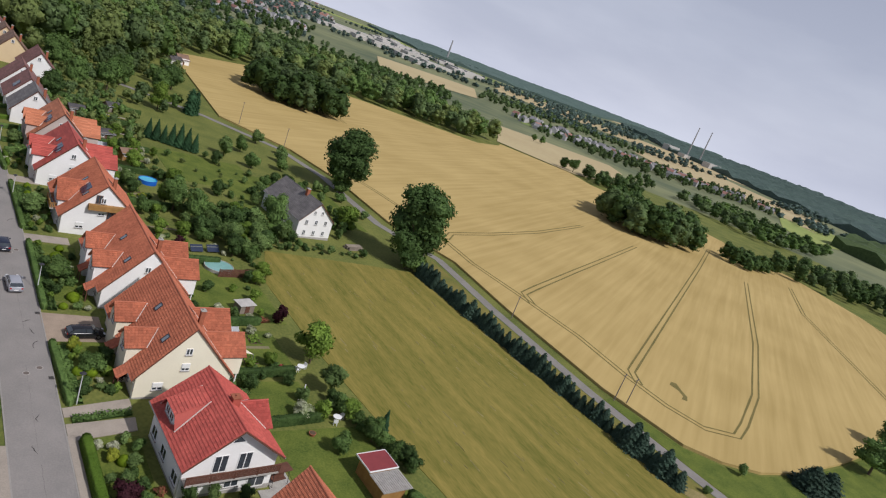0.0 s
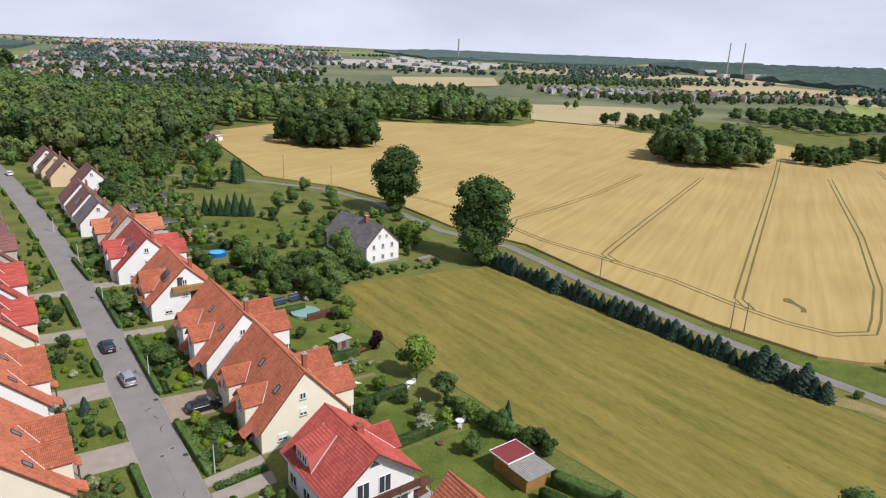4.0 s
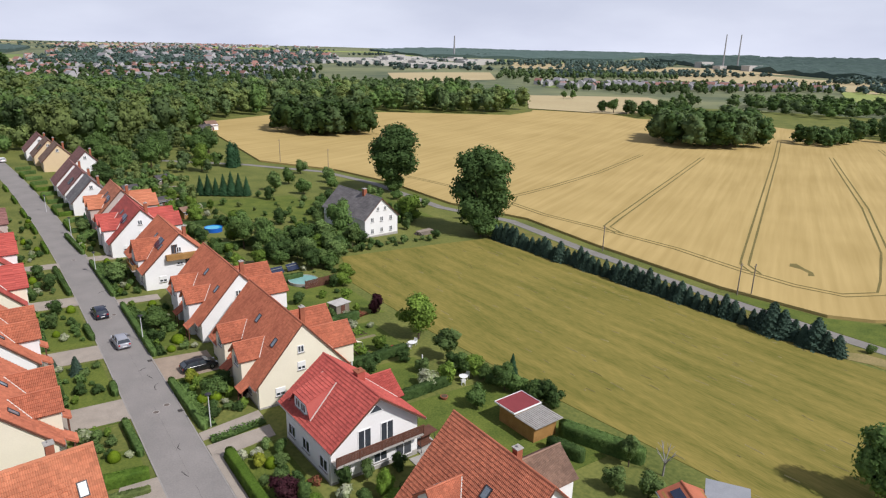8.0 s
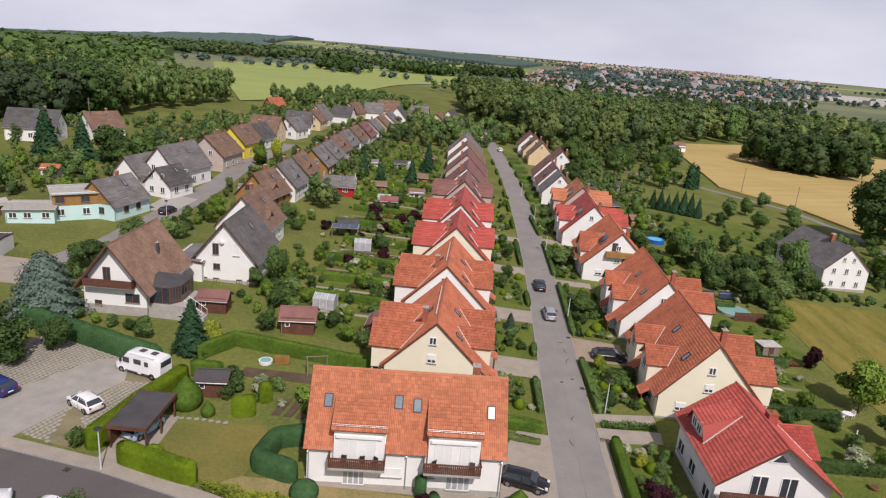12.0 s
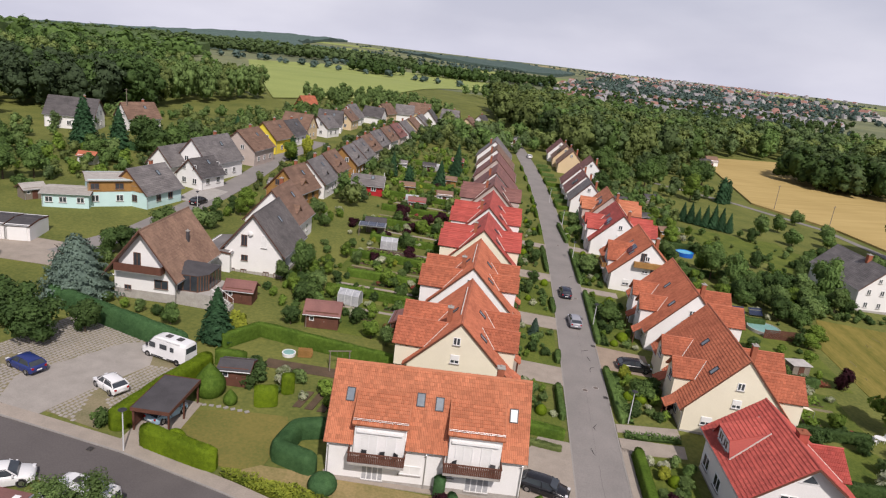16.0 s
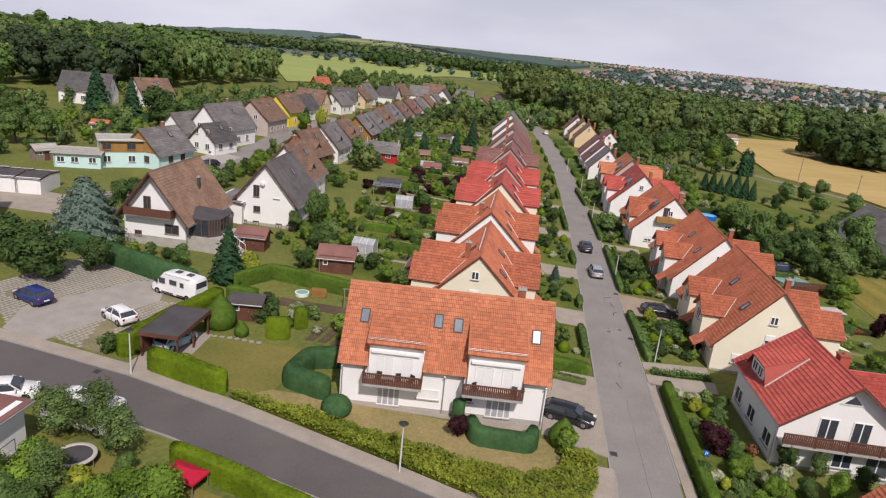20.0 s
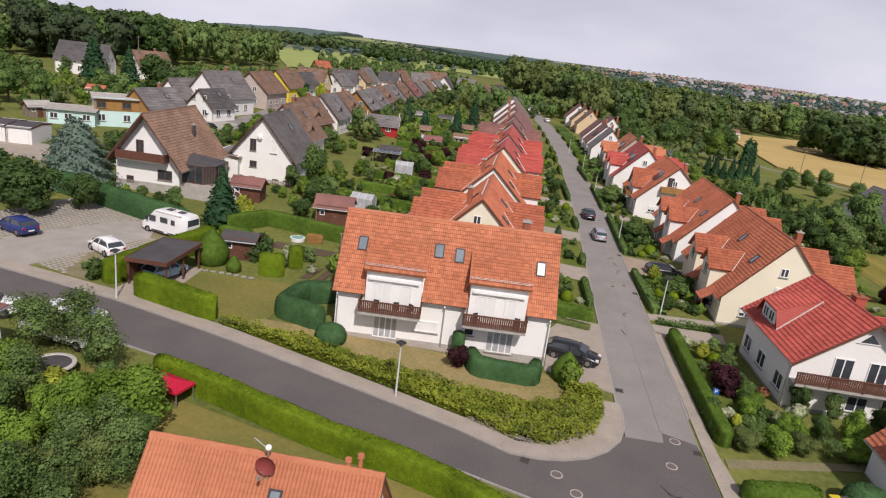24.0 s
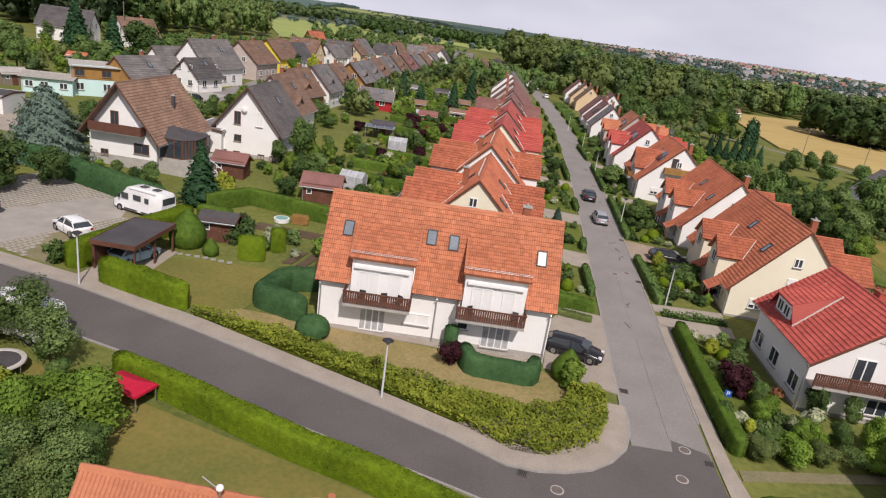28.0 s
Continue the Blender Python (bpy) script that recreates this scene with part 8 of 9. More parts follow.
# hut with solar panels and a grey lean-to below the orange house
sh2 = shed("garden_hut", "small hut with an orange roof and two solar panels", 36.0, -45.6, 60, 4.4, 4.0, 2.1, 3.0, M_OCHRE, R_ORANGE2)
for i in range(2):
    bm = boxm(-0.8, 0.8, -0.5, 0.5, 0, 0.05)
    bm.transform(pose(-1.0 + i * 1.9, 0.95, 2.66, -24, 0, 0))
    part("solar_panel", bm, M_SOLAR, sh2.e)
lt = thing("lean_to", 40.4, -46.4, T(40.4, -46.4), -58, "open lean-to with a smooth grey sheet roof", "shelter")
part("roof", boxm(-2.0, 2.0, -1.7, 1.7, 2.2, 2.28), M_METALROOF, lt)
part("fascia", boxm(-2.05, 2.05, -1.78, -1.71, 2.08, 2.3), M_DARKMETAL, lt)
for sx in (-1.85, 1.85):
    for sy in (-1.5, 1.5):
        part("post", boxm(sx - 0.06, sx + 0.06, sy - 0.06, sy + 0.06, -0.5, 2.2), M_GREYWOOD, lt)
# the pale bare tree by the meadow
bt = thing("bare_tree", 40.4, -39.4, T(40.4, -39.4), 0, "small pale leafless tree with white bark", "tree")
bm = bmesh.new()
tube(bm, (0, 0, -0.3), (0.1, 0, 1.6), 0.11, 0.09, 6)
for a, z, dz in ((0.2, 1.5, 1.8), (2.3, 1.4, 1.5), (4.2, 1.2, 1.4), (1.3, 1.6, 2.0), (5.4, 1.5, 1.2)):
    p = Vector((0.1, 0, z))
    q = p + Vector((math.cos(a) * 0.9, math.sin(a) * 0.9, dz))
    tube(bm, p, q, 0.07, 0.035, 5)
    for k in (-0.7, 0.7):
        tube(bm, p.lerp(q, 0.6), p.lerp(q, 0.6) + Vector((math.cos(a + k) * 0.6, math.sin(a + k) * 0.6, 0.6)), 0.035, 0.015, 4)
part("trunk", bm, M_KERB, bt)
# wire fence at the far end of the meadow
fe = thing("wire_fence", 85, -46, T(85, -46), 0, "dark wire mesh fence with thin posts at the meadow", "fence")
bm = bmesh.new()
for i in range(9):
    x, y = 74 + i * 2.65, -49.3 + i * 0.8
    bq = bmesh.new()
    tube(bq, (x - 85, y + 46, T(x, y) - T(85, -46) - 0.2), (x - 85, y + 46, T(x, y) - T(85, -46) + 1.7), 0.04, 0.04, 5)
    part("post", bq, M_DARKMETAL, fe)
    if i:
        for z in range(8):
            tube(bm, (x - 87.65, y + 45.2, T(x - 2.65, y - 0.8) - T(85, -46) + 0.2 + z * 0.2), (x - 85, y + 46, T(x, y) - T(85, -46) + 0.2 + z * 0.2), 0.012, 0.012, 3)
part("wire", bm, M_DARKMETAL, fe)

# ---------------------------------------------------------------- street furniture
M_LAMPPOST = mat("pale_lamp_post", (0.6, 0.61, 0.62), 0.5, (0.5, 0.51, 0.52), 2, 20)


def street_lamp(x, y, h=3.8, label="pale grey street lamp post with a flat round head"):
    s = thing("street_lamp", x, y, T(x, y), 0, label, "street lamp", "street lamps")
    bm = bmesh.new()
    cyl(bm, 0, 0, -0.3, h, 0.075, 0.045, 10)
    part("pole", bm, M_LAMPPOST, s)
    bm = bmesh.new()
    cyl(bm, 0, 0, h, h + 0.22, 0.1, 0.3, 14)
    part("lantern", bm, M_SKYGLASS, s)
    bm = bmesh.new()
    cyl(bm, 0, 0, h + 0.22, h + 0.33, 0.36, 0.16, 14)
    part("hood", bm, M_DARKMETAL, s)
    return s


for x, y in ((-41.9, -29.3), (-18.3, -34.6), (4.0, -7.6), (2.5, 18.3), (1.7, 52), (1.2, 80), (-1, 105), (-79, 118), (-70, 40)):
    street_lamp(x, y)


def pole(x, y, h, label="wooden utility pole beside the lane"):
    s = thing("utility_pole", x, y, T(x, y), 0, label, "utility pole", "utility poles")
    bm = bmesh.new()
    cyl(bm, 0, 0, -0.3, h, 0.13, 0.09, 8)
    part("post", bm, M_GREYWOOD, s)
    bm = bmesh.new()
    box(bm, -0.5, 0.5, -0.05, 0.05, h - 0.5, h - 0.4)
    part("crossarm", bm, M_GREYWOOD, s)


for x, y, h in ((78.5, 158, 9), (87.8, 137, 8), (100.6, 22, 6), (101.3, -10.7, 6.5), (103.2, -12.4, 6.5), (86.5, 43.6, 7), (-128, 112, 12)):
    pole(x, y, h)


M_LID = mat("rusty_lid", (0.17, 0.14, 0.125), 0.8, (0.12, 0.1, 0.09), 3, 22, 0.006)
M_LIDRIM = mat("lid_rim", (0.4, 0.37, 0.35), 0.85, (0.32, 0.3, 0.28), 3, 22)


def lid(x, y, r=0.3, material=None, label="round cast iron manhole cover with pale rim"):
    m = thing("manhole_cover", x, y, T(x, y) + 0.036, 0, label, "manhole cover", "manhole covers")
    bm = bmesh.new()
    cyl(bm, 0, 0, -0.03, 0.012, r + 0.09, r + 0.09, 20)
    part("rim", bm, M_LIDRIM, m)
    bm = bmesh.new()
    cyl(bm, 0, 0, 0.0, 0.02, r, r, 20)
    part("cover", bm, material or M_LID, m)


for x, y in ((-0.3, -1.7), (1.1, -0.6), (0.7, -32.6), (-0.1, -35.7), (-7.5, -39.3), (-6.4, -40.7), (0.0, 29.5), (0.9, 30.5), (-0.6, 62)):
    lid(x, y)


def drain(x, y, rz):
    m = thing("street_drain", x, y, T(x, y) + 0.04, rz, "dark cast iron street drain at the kerb", "drain", "street drains")
    part("frame", boxm(-0.3, 0.3, -0.3, 0.3, -0.02, 0.012), M_IRON, m)
    me_ = mesh("bar", boxm(-0.025, 0.025, -0.24, 0.24, 0.012, 0.025))
    me_.materials.append(M_DARKMETAL)
    for i in range(5):
        share("bar", me_, m, (-0.2 + i * 0.1, 0, 0))


for x, y, r in ((-44.5, -29.9, -8), (-9.4, -38.6, -12), (2.0, -33.5, 0), (-2.4, -26.8, 0), (2.1, -2.6, 0), (2.0, 12, 0)):
    drain(x, y, r)
sg = thing("parking_sign", 4.75, -26.2, T(4.75, -26.2), -30, "blue and white square parking sign on a post", "sign")
part("post", boxm(-0.03, 0.03, -0.03, 0.03, -0.2, 1.6), M_METAL, sg)
sg.scale = (0.76, 0.76, 0.76)
pl = part("plate", boxm(-0.3, 0.3, -0.045, -0.03, 1.45, 2.1), M_BLUESIGN, sg)
bm = bmesh.new()
box(bm, -0.12, -0.05, -0.055, -0.045, 1.56, 2.0)
box(bm, -0.05, 0.14, -0.055, -0.045, 1.93, 2.0)
box(bm, -0.05, 0.14, -0.055, -0.045, 1.75, 1.82)
box(bm, 0.07, 0.14, -0.055, -0.045, 1.82, 1.93)
part("symbol", bm, M_SIGNW, pl)

# bins, tent, trampoline, pools
for i, (x, y) in enumerate(((9.2, -36.9), (9.9, -36.8))):
    b = thing("wheelie_bin", x, y, T(x, y) + 0.05, 10, ("black wheelie bin with a yellow lid", "black wheelie bin with a dark lid")[i], "bin", "wheelie bins")
    bm = bmesh.new()
    prism(bm, [(-0.24, -0.25, 0.08), (0.24, -0.25, 0.08), (0.29, -0.32, 0.95), (-0.29, -0.32, 0.95)], (0, 0.55, 0))
    bmesh.ops.recalc_face_normals(bm, faces=bm.faces)
    part("tub", bm, M_BITUMEN, b)
    part("lid", boxm(-0.32, 0.32, -0.36, 0.3, 0.95, 1.05), mat("yellow_plastic", (0.62, 0.5, 0.03), 0.4) if i == 0 else M_BITUMEN, b)
    for s in (-1, 1):
        bm = bmesh.new()
        tube(bm, (s * 0.24, 0.24, 0.1), (s * 0.3, 0.24, 0.1), 0.1, 0.1, 10)
        part("wheel", bm, M_TIRE, b)
tent = thing("red_canopy", -31.2, -40.35, T(-31.2, -40.35) - 0.4, -14, "small red fabric garden canopy", "canopy")
add("cover", grid_mesh("canopy_cover", [(-1.3, -0.8, 1.5), (1.3, -0.8, 1.5), (1.3, 0.8, 1.5), (-1.3, 0.8, 1.5), (-0.5, 0, 1.85), (0.5, 0, 1.85), (-1.3, -0.8, 1.35), (1.3, -0.8, 1.35), (1.3, 0.8, 1.35), (-1.3, 0.8, 1.35)], [(0, 1, 5, 4), (1, 2, 5), (2, 3, 4, 5), (3, 0, 4), (6, 7, 1, 0), (7, 8, 2, 1), (8, 9, 3, 2), (9, 6, 0, 3)]), M_REDFAB, tent)
for sx in (-1.2, 1.2):
    for sy in (-0.7, 0.7):
        part("leg", boxm(sx - 0.025, sx + 0.025, sy - 0.025, sy + 0.025, -0.2, 1.4), M_METAL, tent)
tr = thing("trampoline", -38.7, -40.5, T(-38.7, -40.5), 0, "round black trampoline with a grey rim", "trampoline")
bm = bmesh.new()
cyl(bm, 0, 0, 0.68, 0.7, 1.26, 1.26, 28)
part("mat", bm, M_BITUMEN, tr)
V, F = [], []
for i in range(28):
    a = i * math.tau / 28
    for r, z in ((1.25, 0.7), (1.3, 0.76), (1.55, 0.74), (1.58, 0.66)):
        V.append((math.cos(a) * r, math.sin(a) * r, z))
for i in range(28):
    for k in range(3):
        F.append((i * 4 + k, i * 4 + k + 1, ((i + 1) % 28) * 4 + k + 1, ((i + 1) % 28) * 4 + k))
tr.scale = (0.85, 0.85, 1)
add("rim_pad", grid_mesh("rim_pad", V, F), M_GREYW, tr)
for i in range(6):
    a = i * math.tau / 6
    bm = bmesh.new()
    tube(bm, (math.cos(a) * 1.5, math.sin(a) * 1.5, -0.2), (math.cos(a) * 1.5, math.sin(a) * 1.5, 0.68), 0.025)
    part("leg", bm, M_METAL, tr)


def pool(x, y, r, h, water, label):
    p = thing("garden_pool", x, y, T(x, y), 0, label, "pool")
    bm = bmesh.new()
    cyl(bm, 0, 0, -0.3, h - 0.08, r, r, 28)
    part("water", bm, water, p)
    V, F = [], []
    for i in range(28):
        a = i * math.tau / 28
        for rr, z in ((r + 0.03, -0.3), (r + 0.06, h), (r - 0.06, h), (r - 0.06, h - 0.12)):
            V.append((math.cos(a) * rr, math.sin(a) * rr, z))
    for i in range(28):
        for k in range(3):
            F.append((i * 4 + k, i * 4 + k + 1, ((i + 1) % 28) * 4 + k + 1, ((i + 1) % 28) * 4 + k))
    add("wall", grid_mesh("pool_wall", V, F), M_BLUESIGN if water is M_WATER else M_STONE, p)
    return p


pool(28.6, 73.2, 1.9, 0.9, M_WATER, "round blue paddling pool on a lawn")
pool(32.2, 32.0, 2.6, 0.6, M_PONDW, "round pale green garden pool")
for i in range(2):
    s = thing("solar_collector", 30.0 + i * 3.2, 38.0 + i * 0.5, T(30, 38), 8, "tilted dark blue solar collector beside the pool", "solar panel", "solar collectors")
    ob = part("panel", boxm(-1.2, 1.2, -0.04, 0.04, 0, 1.5), M_SOLAR, s)
    ob.matrix_basis = pose(0, 0, 0.2, -50, 0, 0)
    part("stand", boxm(-1.1, 1.1, 0.7, 0.8, -0.3, 0.95), M_METAL, s)
fe = thing("wooden_fence", 34.0, 28.9, T(34.0, 28.9), 8, "brown wooden screen fence beside the pool", "fence")
me = mesh("slat", boxm(-0.07, 0.07, -0.015, 0.015, -0.1, 1.6))
me.materials.append(M_WOOD)
for i in range(34):
    share("slat", me, fe, (-2.9 + i * 0.17, 0, 0))
for x in (-2.9, 0, 2.9):
    part("post", boxm(x - 0.05, x + 0.05, 0.02, 0.12, -0.4, 1.7), M_WOOD, fe)
wp = thing("wood_pile", 71.8, 52.0, T(71.8, 52.0), 10, "stack of grey logs and boards by the meadow", "wood pile")
me = None
bm = bmesh.new()
tube(bm, (-2.2, 0, 0), (2.2, 0, 0), 0.13, 0.12, 7)
me = mesh("log", bm)
me.materials.append(M_GREYWOOD)
for j in range(4):
    for i in range(9 - j):
        o = share("log", me, wp, (float(RNG.uniform(-0.4, 0.4)), -1.1 + i * 0.27 + j * 0.13, 0.1 + j * 0.23))
sail = thing("sun_sail", 25.0, 1.2, T(25.0, 1.2), 0, "cream triangular sun sail beside the house", "sun sail")
add("cloth", grid_mesh("sail", [(-1.6, -0.6, 2.5), (1.9, -1.2, 2.1), (-0.6, 1.6, 2.7), (0.0, 0.0, 2.32)], [(0, 1, 3), (1, 2, 3), (2, 0, 3)]), M_CREAM, sail)
for x, y, z in ((-1.6, -0.6, 2.5), (1.9, -1.2, 2.1), (-0.6, 1.6, 2.7)):
    bm = bmesh.new()
    tube(bm, (x, y, -0.3), (x, y, z), 0.03)
    part("pole", bm, M_METAL, sail)


def garden_table(x, y, label="white garden table with two chairs"):
    t = thing("garden_table", x, y, T(x, y), 20, label, "table", "garden tables")
    bm = bmesh.new()
    cyl(bm, 0, 0, 0.7, 0.74, 0.6, 0.6, 16)
    part("tabletop", bm, M_SIGNW, t)
    bm = bmesh.new()
    cyl(bm, 0, 0, -0.1, 0.7, 0.05, 0.05, 8)
    part("leg", bm, M_SIGNW, t)


garden_table(34.8, -12.6, "white garden table beside the bushes")
garden_table(34.6, -0.5, "white garden table under a tree")


def garden_chair(x, y, rz):
    c = thing("garden_chair", x, y, T(x, y), rz, "white plastic garden chair on the lawn", "chair", "garden chairs")
    part("seat", boxm(-0.25, 0.25, -0.25, 0.25, 0.4, 0.45), M_SIGNW, c)
    part("backrest", boxm(-0.25, 0.25, 0.2, 0.26, 0.45, 0.95), M_SIGNW, c)
    for sx in (-1, 1):
        part("armrest", boxm(sx * 0.27 - 0.03, sx * 0.27 + 0.03, -0.22, 0.24, 0.62, 0.66), M_SIGNW, c)
        for sy in (-1, 1):
            part("leg", boxm(sx * 0.22 - 0.025, sx * 0.22 + 0.025, sy * 0.22 - 0.025, sy * 0.22 + 0.025, -0.05, 0.4), M_SIGNW, c)


for x, y, a in ((35.7, -12.2, -70), (34.2, -13.4, 150), (35.4, -0.1, -60), (33.8, -0.9, 110)):
    garden_chair(x, y, a)
bb = thing("bird_bath", 29.9, -15.2, T(29.9, -15.2), 0, "round terracotta planter bowl on the lawn", "planter")
bm = bmesh.new()
cyl(bm, 0, 0, -0.05, 0.4, 0.34, 0.5, 16)
part("bowl", bm, M_BRICK, bb)
bm = bmesh.new()
cyl(bm, 0, 0, 0.36, 0.42, 0.42, 0.4, 16)
part("soil", bm, M_SOIL, bb)
fp = thing("parasol", 31.8, -7.4, T(31.8, -7.4), 0, "closed white parasol standing on the lawn", "parasol")
bm = bmesh.new()
cyl(bm, 0, 0, -0.1, 0.9, 0.03, 0.03, 8)
part("pole", bm, M_METAL, fp)
bm = bmesh.new()
cyl(bm, 0, 0, 0.8, 2.3, 0.17, 0.05, 10)
part("canopy", bm, M_SIGNW, fp)
bm = bmesh.new()
cyl(bm, 0, 0, -0.02, 0.1, 0.32, 0.3, 12)
part("base", bm, M_STONE, fp)
# terrace with a brown pavilion swing beside the red-roofed house
sheet("terrace", [(19.4, -25.6), (23.6, -25.2), (23.6, -20.6), (20.9, -20.6), (20.9, -23.7), (19.4, -23.7)], M_STONE, 0.07, "pale paved terrace beside the house", "terrace")
gs = thing("garden_swing", 22.0, -22.8, T(22.0, -22.8) + 0.06, 8, "brown canopy swing seat on the terrace", "swing seat")
part("canopy", boxm(-1.1, 1.1, -0.7, 0.7, 1.95, 2.05), M_WOOD, gs)
part("seat", boxm(-0.85, 0.85, -0.3, 0.3, 0.5, 0.6), M_WOOD, gs)
part("backrest", boxm(-0.85, 0.85, 0.26, 0.36, 0.6, 1.15), M_WOOD, gs)
for sx in (-1, 1):
    for sy in (-0.6, 0.6):
        bm = bmesh.new()
        tube(bm, (sx * 1.0, sy, -0.05), (sx * 1.0, sy * 0.3, 1.98), 0.035, 0.035, 6)
        part("leg", bm, M_DARKMETAL, gs)
# low grey lean-to, dish and red flower bed in the garden behind
lw = thing("garden_store", 31.6, 16.6, T(31.6, 16.6), 12, "low garden store with a pale grey felt roof", "shed")
part("wall", boxm(-1.3, 1.3, -1.0, 1.0, -0.3, 1.5), M_GREYWOOD, lw)
part("roof", boxm(-1.5, 1.5, -1.2, 1.2, 1.5, 1.6), M_GREYW, lw)
part("door", boxm(-0.4, 0.4, -1.05, -1.0, 0, 1.4), M_WOOD, lw)
leaf_bed("flower_bed", [(33.4, 12.9), (35.2, 13.2), (35.0, 14.4), (33.3, 14.2)], 0.5, 60, 0.1, L_FLOWERR, "bed of dark red flowers beside the hedge", "flower bed")
# stepping stones and vegetable beds
me = mesh("stone", boxm(-0.22, 0.22, -0.16, 0.16, -0.05, 0.05))
me.materials.append(M_KERB)
st = thing("stepping_stones", -38, -20.4, T(-38, -20.4), 6, "row of pale stepping stones in the lawn", "stepping stones")
for i in range(9):
    share("stone", me, st, (-2.6 + i * 0.72, 0.25 * math.sin(i * 0.5), 0.0), float(RNG.uniform(0, 1)))
for i in range(4):
    sheet("vegetable_bed", [(-31.2 + i * 1.25, -17.6), (-30.4 + i * 1.25, -17.5), (-30.0 + i * 1.25, -14.2), (-30.8 + i * 1.25, -14.3)], M_SOIL, 0.06, "bare soil vegetable bed", "garden bed")
for pts, lab in (([(-37, -11), (-29, -10.5), (-28.8, -8.5), (-37, -9)], "planted soil bed"), ([(-36, 24), (-25, 24), (-25, 26), (-36, 26)], "planted soil bed"), ([(-36, 35), (-26, 35.5), (-26, 38), (-36, 37.5)], "planted soil bed")):
    sheet("garden_bed", pts, M_SOIL, 0.03, lab, "garden bed")
for x0, y0, x1, y1 in ((-38, 1, -24, 12), (-37, 15, -24, 20.5), (-38, 23, -24, 30), (22, -12, 33, -3.4), (22, -1.5, 34, 10.5), (23, 13, 38, 31), (3.6, -30.5, 9.3, -13.5), (3.4, -2.2, 9.4, 8.6), (3.2, 15.8, 9, 33.6), (-9.6, -12.8, -3.6, -7.8), (-9.8, -2, -3.4, 14.8), (-9.8, 20.8, -3.4, 36.4), (24, -34, 38, -14), (50, 66, 84, 96), (36, 80, 60, 104)):
    sheet("garden_lawn", [(x0, y0), (x1, y0), (x1, y1), (x0, y1)], M_LAWN2, 0.01, "green mown garden lawn", "lawn")


def greenhouse(x, y, rz):
    g = thing("greenhouse", x, y, T(x, y), rz, "small glazed greenhouse with a pale metal frame", "greenhouse", "greenhouses")
    bm = bmesh.new()
    prism(bm, [(-1.5, -1, 0), (-1.5, -1, 1.5), (-1.5, 0, 2.1), (-1.5, 1, 1.5), (-1.5, 1, 0)], (3, 0, 0))
    bmesh.ops.recalc_face_normals(bm, faces=bm.faces)
    part("glazing", bm, M_CURTAIN, g)
    for x_ in (-1.5, -0.5, 0.5, 1.5):
        bm = bmesh.new()
        for a, b in (((-1.02, -0.2), (-1.02, 1.5)), ((-1.02, 1.5), (0, 2.12)), ((0, 2.12), (1.02, 1.5)), ((1.02, 1.5), (1.02, -0.2))):
            tube(bm, (x_, a[0], a[1]), (x_, b[0], b[1]), 0.04, 0.04, 4)
        part("frame", bm, M_LAMPPOST, g)


def garden_plot(x0, x1, y0, y1, house=0, kinds=("shrub", "limeshrub", "white", "rose", "yellow", "shrub", "purple")):
    """A kitchen garden between two hedges: a path, soil beds with rows of greens, a few shrubs, now and then a greenhouse."""
    w, d = x1 - x0, y1 - y0
    yp = y0 + d * float(RNG.uniform(0.35, 0.65))
    sheet("garden_path", [(x0, yp), (x1, yp + 0.4), (x1, yp + 1.1), (x0, yp + 0.7)], (M_PAVE, M_GRAVEL)[int(RNG.integers(2))], 0.03, "narrow pale garden path between beds", "path")
    P = []
    for k in range(3):
        bx, by = x0 + w * (0.08 + 0.31 * k), (y0 + d * 0.14 if (k + house) % 2 else yp + 1.6)
        bw, bd = w * float(RNG.uniform(0.2, 0.27)), max(1.2, min(3.4, (yp - y0 if (k + house) % 2 else y1 - yp - 1.6) * 0.62))
        sheet("vegetable_bed", [(bx, by), (bx + bw, by + 0.1), (bx + bw, by + bd), (bx, by + bd - 0.1)], M_SOIL, 0.05, "soil bed with rows of vegetables", "garden bed")
        for r in range(int(bd / 0.55)):
            n = int(bw * 16)
            P.append(np.stack([RNG.uniform(bx + 0.1, bx + bw - 0.1, n), by + 0.3 + r * 0.55 + RNG.normal(0, 0.07, n), RNG.uniform(0.08, 0.42, n)], 1))
    P = np.concatenate(P)
    P[:, 2] += [T(px, py) for px, py, _ in P]
    me = grid_mesh("vegetable_rows", *cards(P, np.tile([0, 0, 1.0], (len(P), 1)), 0.16, RNG, 0.5, True))
    me.materials.append((L_LIGHT, L_MID, L_COVER)[int(RNG.integers(3))])
    tagged(new("vegetable_rows", me), "rows of leafy vegetables in the garden beds", "vegetables", "", "stuff")
    for k in range(6):
        key = kinds[int(RNG.integers(len(kinds)))]
        plant(key, float(RNG.uniform(x0, x1)), (y0 + 0.9 if RNG.uniform() < 0.5 else y1 - 0.9) + float(RNG.normal(0, 0.4)), float(RNG.uniform(*HS2[key])) * 0.9, float(RNG.uniform(0.9, 1.3)))
    plant(("light", "bushy")[int(RNG.integers(2))], float(RNG.uniform(x0 + 1, x1 - 1)), y1 - d * 0.2, float(RNG.uniform(2.2, 3.8)), 1.1)
    if house % 3 == 0:
        greenhouse(x0 + w * 0.3, y0 + d * 0.75, float(RNG.uniform(-8, 8)))


